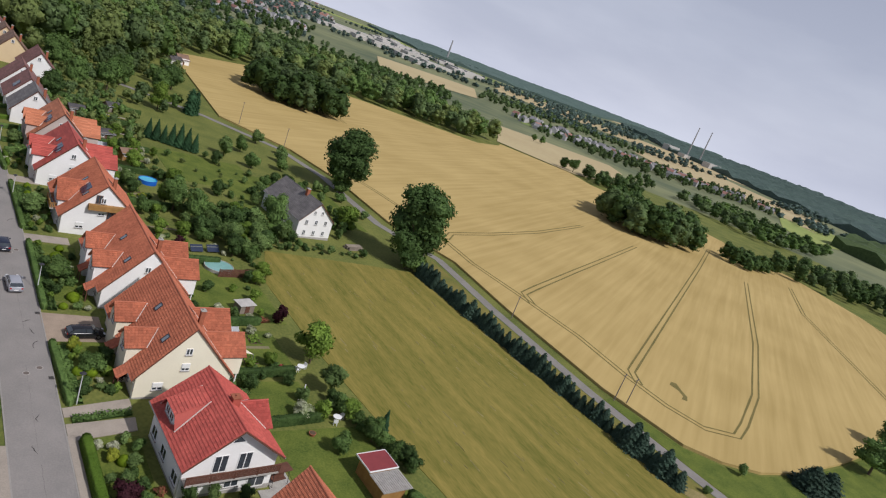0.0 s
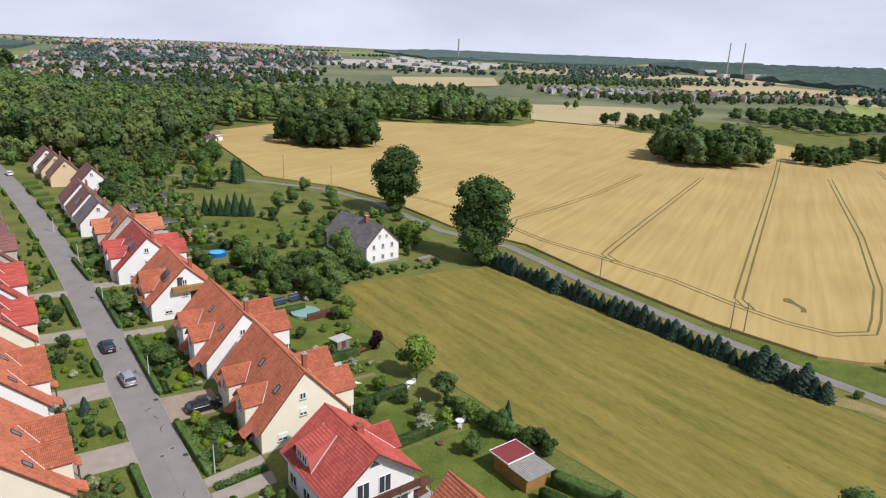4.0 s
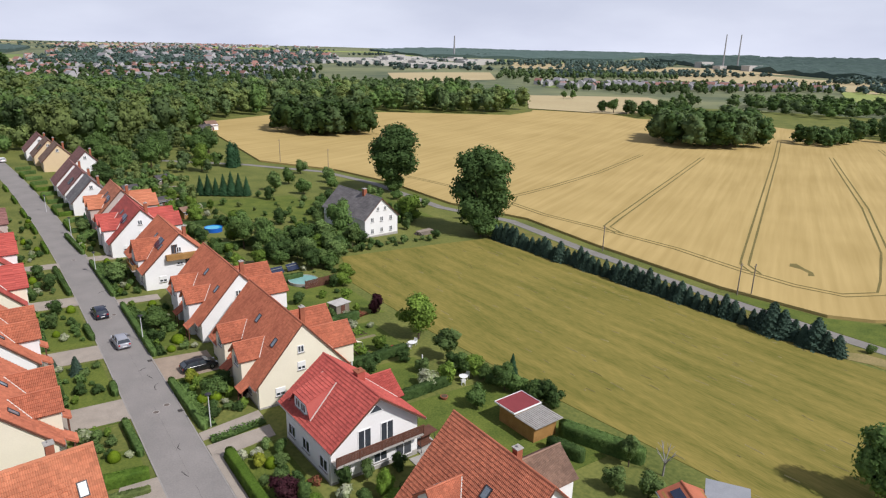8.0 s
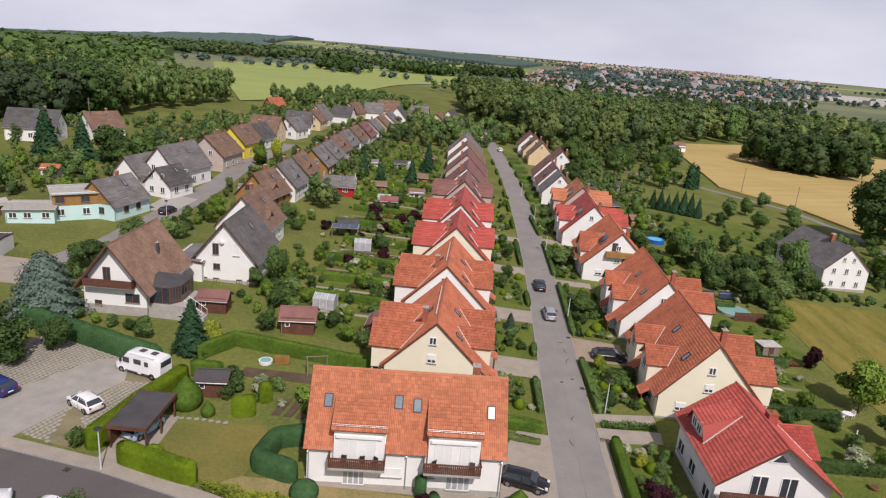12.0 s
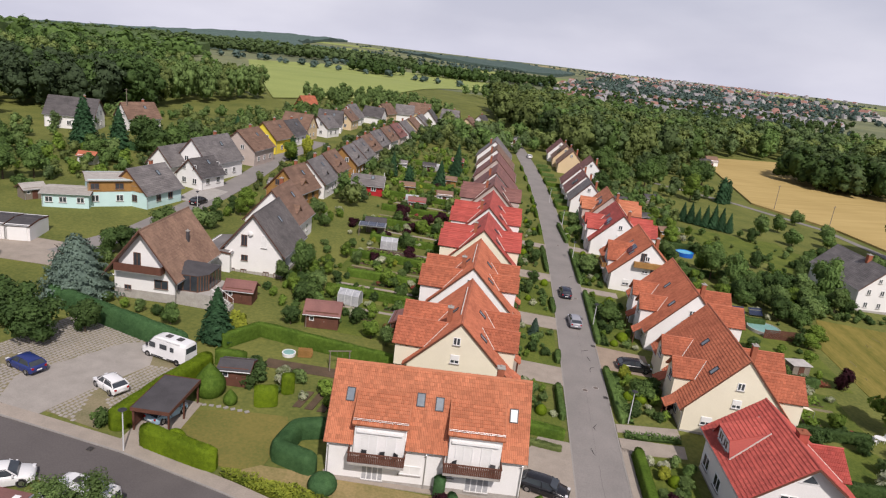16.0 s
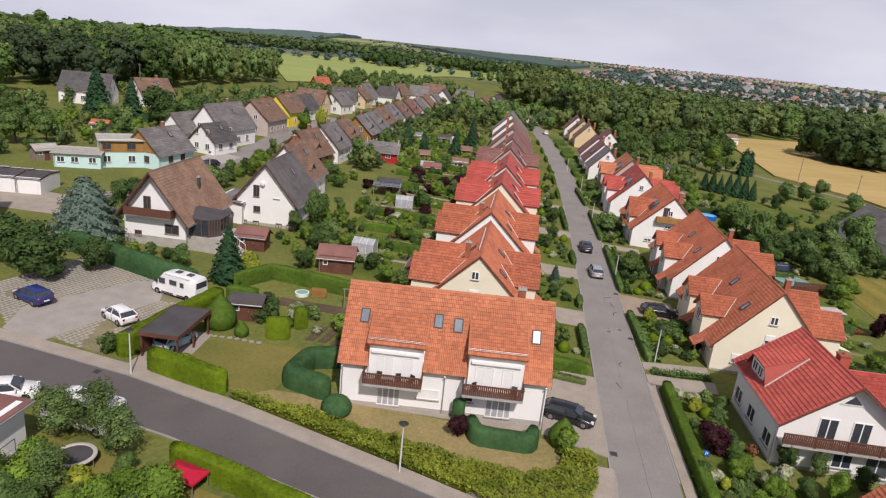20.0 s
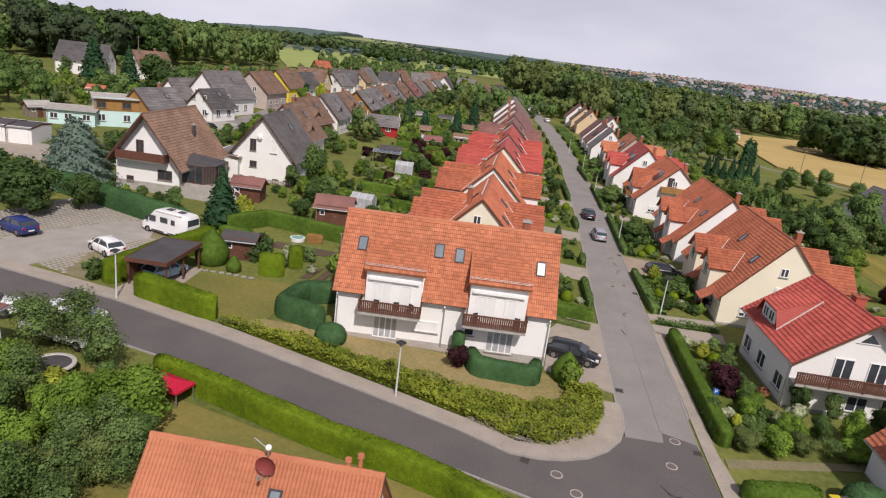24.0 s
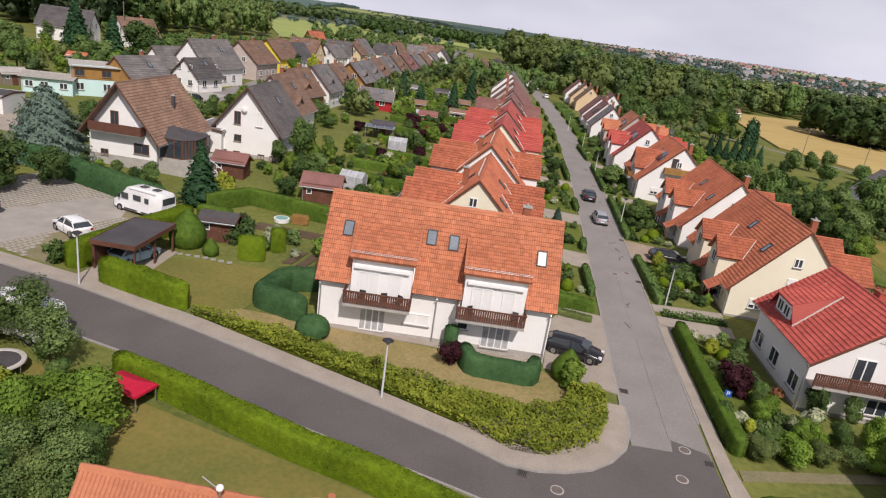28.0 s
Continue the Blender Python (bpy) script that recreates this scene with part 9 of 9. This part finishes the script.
_ys = (4, 13.5, 21.5, 31, 42, 54, 66, 80, 95, 112, 128)
for i, (a, b) in enumerate(zip(_ys, _ys[1:])):
    garden_plot(-36.5 if b < 60 else -39.5, -24, a + 0.8, b - 0.6, i)
for i, (a, b, x0, x1) in enumerate(((-1.5, 11, 23, 32), (40, 57.5, 23, 30), (59, 72, 20, 26), (79, 95, 18, 32), (97, 117, 14, 33), (119, 134, 14, 34))):
    garden_plot(x0, x1, a + 0.8, b - 0.6, i)

# swing frame, wood pile and white tub on the plot behind the hedge
sw = thing("swing_frame", -29.0, -8.2, T(-29.0, -8.2), 20, "pale wooden swing frame on the lawn", "swing")
for sx in (-1.1, 1.1):
    for sy in (-0.7, 0.7):
        bm = bmesh.new()
        tube(bm, (sx, sy, -0.1), (sx, 0, 2.2), 0.05, 0.05, 6)
        part("leg", bm, M_GREYWOOD, sw)
bm = bmesh.new()
tube(bm, (-1.3, 0, 2.2), (1.3, 0, 2.2), 0.06, 0.06, 6)
part("beam", bm, M_GREYWOOD, sw)
for sx in (-0.3, 0.3):
    bm = bmesh.new()
    tube(bm, (sx, 0, 2.2), (sx, 0, 0.5), 0.012, 0.012, 4)
    part("rope", bm, M_GREYWOOD, sw)
part("seat", boxm(-0.35, 0.35, -0.12, 0.12, 0.46, 0.5), M_WOOD, sw)
wp = thing("wood_pile", -33.4, -6.9, T(-33.4, -6.9), 10, "stacked split firewood beside the hedge", "wood pile")
lg = bmesh.new()
tube(lg, (0, -0.4, 0), (0, 0.4, 0), 0.1, 0.1, 7)
lgm = mesh("log", lg)
lgm.materials.append(M_OCHRE)
for j in range(5):
    for i in range(8):
        share("log", lgm, wp, (-0.75 + i * 0.2 + 0.1 * (j % 2), float(RNG.uniform(-0.05, 0.05)), 0.1 + j * 0.18))
tb = thing("garden_tub", -35.2, -7.4, T(-35.2, -7.4), 0, "low white round garden tub", "tub")
bm = bmesh.new()
cyl(bm, 0, 0, 0, 0.4, 0.75, 0.8, 16)
part("tub", bm, M_SIGNW, tb)
bm = bmesh.new()
cyl(bm, 0, 0, 0.38, 0.405, 0.66, 0.66, 16)
part("water", bm, M_PONDW, tb)

# the yellow house with the dark red roof behind the car park
yr = House("yellow_house", "pale yellow house with a dark red roof", -83.6, -3.0, 40, 9, 9, 3.2, 8.0, M_CREAM, R_MAROON, 0.4, 0.4, False, "", M_STONE)
yr.wall_window(-1, 0, 1.0, 1.2, 1.2)
yr.gable_window(1, 0, 1.0, 1.2, 1.2)

# tar seams and cracks on the street
M_TAR = mat("tar_seam", (0.13, 0.12, 0.115), 0.8, (0.1, 0.092, 0.09), 2, 14)
for a, b, w in (((-0.12, -33), (-0.25, -17), 0.018), ((-0.3, -15), (-0.2, 0), 0.008), ((0.2, 8), (0.0, 26), 0.009)):
    A, B = Vector(a), Vector(b)
    n = int((B - A).length / 0.8)
    L_, R_ = [], []
    for i in range(n + 1):
        p = A.lerp(B, i / n) + Vector((0.12 * noise.noise((i * 0.6, a[1], 0)), 0))
        ww = w * (0.5 + abs(noise.noise((i * 0.9, a[0], 2.0))))
        L_.append((p.x - ww, p.y))
        R_.append((p.x + ww, p.y))
    sheet("tar_seam", L_ + R_[::-1], M_TAR, 0.036, "dark crack filled with tar in the street", "road seam")
for i in range(4):
    x, y, a = float(RNG.uniform(0.2, 2.2)), float(RNG.uniform(-42.5, -37.6)), float(RNG.uniform(0, 3.1))
    d = Vector((math.cos(a), math.sin(a))) * float(RNG.uniform(0.4, 0.9))
    k = Vector((-d.y, d.x)) * 0.025
    m = Vector((x, y)) + k * float(RNG.uniform(-3, 3))
    sheet("tar_seam", [(x - d.x, y - d.y), (m.x - k.x, m.y - k.y), (x + d.x, y + d.y), (m.x + k.x, m.y + k.y)], M_TAR, 0.045, "short dark crack in the road", "road seam")

# a paler patch at the junction, with branching cracks
sheet("road_patch", [(-0.2, -38.9), (1.0, -38.6), (1.25, -40.9), (0.1, -41.2)], mat("pale_patch", (0.24, 0.225, 0.215), 0.9, (0.18, 0.168, 0.162), 0.9, 9, 0.004), 0.04, "pale worn patch in the dark road", "road patch")


def crack(x, y, a, n=7, w=0.045, step=0.28):
    """A wandering dark crack."""
    p, L_, R_ = Vector((x, y)), [], []
    for i in range(n):
        a += float(RNG.normal(0, 0.45))
        q = Vector((-math.sin(a), math.cos(a))) * w * (1 - abs(2 * i / (n - 1) - 1) * 0.75)
        L_.append((p.x + q.x, p.y + q.y))
        R_.append((p.x - q.x, p.y - q.y))
        p = p + Vector((math.cos(a), math.sin(a))) * step
    sheet("tar_seam", L_ + R_[::-1], M_CRACK, 0.05, "dark wandering crack in the road", "road seam")


M_CRACK = mat("dark_crack", (0.05, 0.046, 0.044), 0.9, (0.035, 0.032, 0.03), 2, 14)
for x, y, a, n in ((-0.5, -39.2, 2.6, 6), (-0.4, -39.3, -1.2, 8), (0.2, -39.0, -0.9, 9), (1.1, -39.2, -1.7, 7), (0.0, -40.4, 0.3, 6), (-0.9, -38.6, 0.2, 6), (0.7, -40.6, -0.4, 6), (0.1, -10.5, 1.9, 6), (0.9, 3.5, 1.7, 8), (0.2, 9.6, 1.2, 5), (1.2, 6.8, 1.6, 6), (-0.4, -15.4, 1.5, 6), (0.4, 41, 1.5, 8)):
    crack(x, y, a, n)

# loose straw left in lines on the meadow
V, F = [], []
for i in range(170):
    x, y = float(RNG.uniform(42, 88)), float(RNG.uniform(-60, 38))
    if not in_poly(x, y, meadow):
        continue
    ln, w, a = float(RNG.uniform(0.2, 1.3)), float(RNG.uniform(0.04, 0.14)), 0.07 + float(RNG.normal(0, 0.12))
    o, ca, sa = len(V), math.cos(a), math.sin(a)
    for u, v, h in ((-w, -ln, 0.0), (w, -ln * 0.8, 0.0), (w * 1.2, ln, 0.0), (-w * 0.7, ln * 0.9, 0.0), (0, -ln * 0.6, 0.09), (0.02, ln * 0.6, 0.08)):
        V.append((x + u * ca - v * sa, y + u * sa + v * ca, T(x, y) + 0.02 + h))
    F += [(o, o + 1, o + 4), (o + 1, o + 2, o + 5, o + 4), (o + 2, o + 3, o + 5), (o + 3, o, o + 4, o + 5)]
me = grid_mesh("straw", V, F)
me.materials.append(mat("straw", (0.33, 0.28, 0.13), 0.95, (0.22, 0.19, 0.075), 1, 9))
tagged(new("straw", me), "pale loose straw left on the mown meadow", "straw", "", "stuff")

# ---------------------------------------------------------------- the country beyond
M_TANFAR = mat("far_stubble_field", (0.46, 0.38, 0.22), 0.95, (0.4, 0.32, 0.18), 0.01, 0.3)
M_GREENFAR = mat("far_pasture", (0.2, 0.25, 0.085), 0.95, (0.15, 0.2, 0.065), 0.01, 0.3)
for pts, m, lab in (
        ([(479, 740), (693, 774), (867, 1003), (621, 996)], M_TANFAR, "golden field behind the woodland"), ([(352, 322), (385, 262), (440, 262), (560, 350), (600, 400), (520, 440), (470, 455)], M_TANFAR, "golden field beyond the wheat"),
        ([(1065, 718), (1600, 1060), (1650, 945), (1488, 707), (1330, 453), (979, 313), (1033, 400), (1000, 495), (1008, 620)], M_TANFAR, "wide golden field on the far slope"), ([(826, 290), (812, 236), (1000, 250), (1120, 350), (1000, 380)], M_FIELDG, "bright green field in the distance"),
        ([(-136, 252), (-104, 320), (-95, 480), (-70, 800), (30, 1120), (-120, 1240), (-330, 1150), (-420, 900), (-260, 520)], M_FIELDG, "pale green field beyond the houses"),
        ([(640, 600), (760, 560), (860, 640), (760, 760)], M_GREENFAR, "green pasture by the village"), ([(-150, 60), (-165, 75), (-200, 70), (-190, 40)], M_TANFAR, "straw coloured clearing before the woods")):
    sheet("far_field", pts, m, 0.5, lab, "field", 45)
rng = np.random.default_rng(21)
for i in range(30):
    a, r = float(rng.uniform(-0.75, 1.45)), float(rng.uniform(1500, 4100))
    cx, cy_ = r * math.sin(a), -70 + r * math.cos(a)
    w, d, rot = float(rng.uniform(120, 420)), float(rng.uniform(90, 260)), a + float(rng.uniform(-0.4, 0.4))
    ca, sa = math.cos(rot), math.sin(rot)
    pts = [(cx + u * ca + v * sa, cy_ - u * sa + v * ca) for u, v in ((-w, -d), (w, -d * 0.8), (w * 0.9, d), (-w * 0.8, d * 0.9))]
    sheet("far_field", pts, (M_TANFAR, M_GREENFAR, M_FIELDG)[i % 3], 0.7, ("straw coloured field in the distance", "green pasture in the distance", "pale green field in the distance")[i % 3], "field", 60)


def belt(pts, n, gap, h0, h1, m, label, wide=1.4):
    woods("far_woods", scatter(pts, n, gap, RNG), _v2 if min(p[1] + abs(p[0]) * 0.6 for p in pts) < 600 else _v4, h0, h1, m, label, wide)


belt([(300, 470), (480, 560), (560, 690), (430, 720), (250, 640)], 130, 15, 9, 13, (L_WOOD, L_DARK), "woodland between the fields")
belt([(60, 480), (240, 520), (240, 760), (430, 800), (400, 980), (120, 900), (40, 700)], 260, 16, 8, 12, (L_WOOD, L_DARK, L_HAZE), "woodland before the town")
belt([(-60, 480), (60, 500), (90, 900), (60, 1100), (-40, 820)], 110, 15, 9, 13, L_BIRCH, "woodland at the edge of the town")
belt([(620, 450), (900, 420), (1060, 400), (1130, 520), (900, 560), (700, 540)], 120, 16, 8, 13, L_WOOD, "trees round the village")
belt([(700, 780), (1100, 700), (1180, 900), (900, 1000)], 150, 19, 9, 14, L_WOOD, "woodland beyond the village")
belt([(1250, 1450), (1560, 1110), (1900, 1300), (1700, 1700)], 220, 26, 12, 18, L_HAZE, "dark forest on the far slope", 1.8)
belt([(-860, 950), (-480, 1180), (-200, 1420), (-500, 1750), (-1200, 1300)], 560, 24, 20, 28, L_WOOD, "dark forest along the north-western skyline", 1.8)
belt([(-290, 985), (-232, 930), (-205, 1010), (-262, 1060)], 60, 12, 18, 24, L_DARK, "dark copse in the green field")
belt([(-205, 1120), (-100, 1150), (-60, 1240), (-190, 1210)], 90, 12, 19, 26, L_DARK, "dark copse in the green field")
belt([(-66, 1290), (50, 1370), (60, 1450), (-70, 1390)], 80, 13, 18, 25, L_DARK, "dark copse in the green field")
belt([(-480, 330), (-900, 500), (-900, 900), (-470, 860), (-380, 560)], 300, 22, 18, 26, L_MID, "forest on the western slope", 1.6)
belt([(-500, 2300), (600, 2900), (1600, 3600), (900, 4200), (-900, 3300)], 200, 65, 7, 10, L_HAZE, "far woods on the northern hills", 3.5)
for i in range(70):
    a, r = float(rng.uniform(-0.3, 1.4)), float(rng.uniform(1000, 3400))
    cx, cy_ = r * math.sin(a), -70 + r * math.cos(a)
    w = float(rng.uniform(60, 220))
    belt([(cx - w, cy_ - 20), (cx + w, cy_ - 30), (cx + w * 0.9, cy_ + 40), (cx - w * 0.9, cy_ + 30)], 20, 16, 9, 14, L_HAZE, "line of far trees", 2.2)


def canopy(pts, h, step, material, label):
    """A far forest seen as one closed, lumpy roof of leaves."""
    ob = sheet("far_forest", pts, material, h, label, "woods", step, "stuff", thick=h + 2)
    for v in ob.data.vertices:
        v.co.z += h * 0.6 * noise.noise((v.co.x * 0.021, v.co.y * 0.021, 3.0)) + h * 0.35 * float(rng.uniform(-1, 1))
    return ob


canopy([(1790, 1130), (1770, 1000), (1640, 760), (1470, 500), (1330, 330), (1700, 120), (3000, 100), (3900, 700), (3800, 1500), (3000, 2000), (2300, 1750), (2000, 1350)], 11, 45, L_HAZE, "haze-tinted forest on the far slope")
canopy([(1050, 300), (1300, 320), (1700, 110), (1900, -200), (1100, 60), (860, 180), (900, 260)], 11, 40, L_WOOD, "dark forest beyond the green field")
canopy([(1500, 2200), (2100, 1750), (3000, 2100), (3600, 2000), (3300, 2800), (2300, 3500), (1700, 3000)], 9, 60, L_HAZE, "far forest on the hills")
canopy([(-900, 1000), (-560, 1250), (-460, 1500), (-560, 1900), (-700, 2000), (-1500, 1600)], 13, 45, L_HAZE, "dark forest along the north-western skyline")
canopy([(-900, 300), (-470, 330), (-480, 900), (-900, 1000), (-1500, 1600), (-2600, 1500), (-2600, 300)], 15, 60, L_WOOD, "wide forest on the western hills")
canopy([(-700, 2000), (-900, 2500), (-1000, 3300), (-1200, 4400), (-2600, 3800), (-4000, 2400), (-4400, 300), (-2600, 300), (-2600, 1500), (-1500, 1600)], 13, 75, L_HAZE, "endless forest along the western skyline")
canopy([(-330, 2500), (100, 2300), (200, 2800), (-100, 3300), (-600, 3000)], 9, 60, L_HAZE, "far forest on the northern hills")
belt([(600, 520), (820, 480), (960, 360), (1010, 420), (900, 560), (700, 640)], 110, 16, 6, 10, L_WOOD, "garden trees of the village", 1.6)
for x, y, h in ((470, 400, 8), (478, 396, 9), (392, 270, 11), (386, 276, 10), (398, 262, 9), (420, 300, 6)):
    plant("round", x, y, h, 1.1, "lone round tree on the far field edge")


def town(name, poly, n, gap, label, roofs, size=1.0, hmax=1.0):
    """Far houses, too small to pick apart: walls and gabled roofs."""
    V, F, M = [], [], []
    for x, y in scatter(poly, n, gap, rng):
        L, W = float(rng.uniform(9, 15)) * size, float(rng.uniform(8, 11)) * size
        e, rdg = float(rng.uniform(4, 7)) * hmax, 0
        rdg = e + W * 0.42
        a = float(rng.choice([0.3, 0.5, 1.9, 2.1])) + float(rng.uniform(-0.2, 0.2))
        ca, sa, z = math.cos(a), math.sin(a), T(x, y) - 0.5
        o = len(V)
        for px, py, pz in ((-L, -W, 0), (L, -W, 0), (L, W, 0), (-L, W, 0), (-L, -W, e), (L, -W, e), (L, W, e), (-L, W, e), (-L, 0, rdg), (L, 0, rdg)):
            px, py = px / 2, py / 2
            V.append((x + px * ca - py * sa, y + px * sa + py * ca, z + pz))
        k = 1 + int(rng.integers(len(roofs)))
        for f, m in (((0, 1, 5, 4), 0), ((2, 3, 7, 6), 0), ((1, 2, 6, 9, 5), 0), ((3, 0, 4, 8, 7), 0), ((4, 5, 9, 8), k), ((6, 7, 8, 9), k)):
            F.append(tuple(i + o for i in f))
            M.append(m)
    me = grid_mesh(name, V, F)
    for m in (M_HAZEWALL, *roofs):
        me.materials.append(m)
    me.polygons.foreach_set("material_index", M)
    return tagged(new(name, me), label, "town", "", "stuff")


# roof tones muted to carry the haze between here and the town
R_HAZERED = roof_mat("hazed_red_roof", (0.3, 0.15, 0.12), (0.22, 0.12, 0.1))
R_HAZEGREY = roof_mat("hazed_grey_roof", (0.27, 0.26, 0.27), (0.19, 0.185, 0.19))
town("suburb", [(30, 885), (220, 895), (460, 980), (560, 1130), (420, 1350), (60, 1400)], 150, 17, "suburb of small white houses among trees", [R_HAZERED, R_HAZEGREY, R_HAZEGREY])
town("town", [(60, 1400), (520, 1300), (900, 1750), (1250, 2500), (900, 3000), (250, 2700)], 210, 30, "distant town of red roofed houses", [R_HAZERED, R_HAZEGREY, R_HAZERED], 1.1, 1.2)
town("town", [(250, 2700), (900, 3000), (1700, 3500), (1300, 4000), (400, 3600)], 110, 44, "far part of the town near the horizon", [R_HAZERED, R_HAZEGREY, R_HAZERED], 1.6, 1.0)
town("village", [(640, 560), (780, 520), (1010, 380), (1060, 420), (860, 600), (680, 680)], 74, 16, "village of white houses behind the fields", [R_HAZERED, R_HAZEGREY, R_HAZEGREY])
town("village", [(330, 1150), (480, 1160), (500, 1260), (360, 1280)], 60, 16, "houses at the edge of the town", [R_HAZERED, R_HAZEGREY, R_HAZEGREY])
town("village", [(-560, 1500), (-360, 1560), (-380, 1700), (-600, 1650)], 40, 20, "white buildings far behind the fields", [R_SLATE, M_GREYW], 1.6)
town("town_blocks", [(120, 1450), (560, 1400), (900, 1800), (1150, 2400), (500, 2500)], 30, 80, "long apartment blocks of the distant town", [R_HAZERED, R_HAZEGREY, R_HAZEGREY], 1.9, 1.8)
belt([(10, 870), (220, 890), (470, 975), (570, 1150), (420, 1380), (40, 1420)], 430, 17, 8, 14, (L_WOOD, L_DARK), "trees between the suburb houses")
belt([(80, 1400), (520, 1320), (900, 1750), (1200, 2450), (300, 2600)], 760, 24, 11, 17, L_HAZE, "trees between the town houses", 1.9)
belt([(640, 540), (1010, 370), (1080, 440), (860, 640), (680, 700)], 170, 15, 7, 11, (L_WOOD, L_DARK), "trees in the village")
bmx = bmesh.new()
for i in range(46):
    x, y = float(rng.uniform(860, 1350)), 0
    y = 1300 + (x - 880) * 0.75 + float(rng.uniform(-60, 420))
    w, d, h = float(rng.uniform(14, 48)), float(rng.uniform(10, 26)), float(rng.uniform(6, 13))
    box(bmx, x - w, x + w, y - d, y + d, T(x, y) - 2, T(x, y) + h)
ob = single("factory_halls", bmx, M_GREYW, "long white factory halls at the edge of town", "factory", "", "stuff")


M_SHAFT = mat("weathered_concrete", (0.36, 0.35, 0.35), 0.9, (0.27, 0.265, 0.265), 0.05, 0.5)


def stack(x, y, h, r, label):
    s = thing("factory_chimney", x, y, T(x, y), 0, label, "chimney", "factory chimneys")
    bm_ = bmesh.new()
    cyl(bm_, 0, 0, -3, h, r, r * 0.6, 12)
    part("shaft", bm_, M_SHAFT, s)
    bm_ = bmesh.new()
    cyl(bm_, 0, 0, h, h + 2, r * 0.68, r * 0.68, 12)
    part("rim", bm_, M_KERB, s)


stack(1775, 1060, 94, 2.3, "tall slim grey factory chimney on the horizon")
stack(1780, 1018, 94, 2.3, "tall slim grey factory chimney on the horizon")
stack(1673, 2230, 80, 4.2, "dark factory chimney behind the halls")
bmx = bmesh.new()
for dx, w, h in ((-90, 40, 14), (10, 60, 10), (120, 30, 18)):
    box(bmx, 1800 + dx * 0.4 - w, 1800 + dx * 0.4 + w, 1050 + dx - 12, 1050 + dx + 12, T(1800, 1050) - 3, T(1800, 1050) + h)
single("factory_halls", bmx, M_GREYW, "pale works buildings below the chimneys", "factory", "", "stuff")
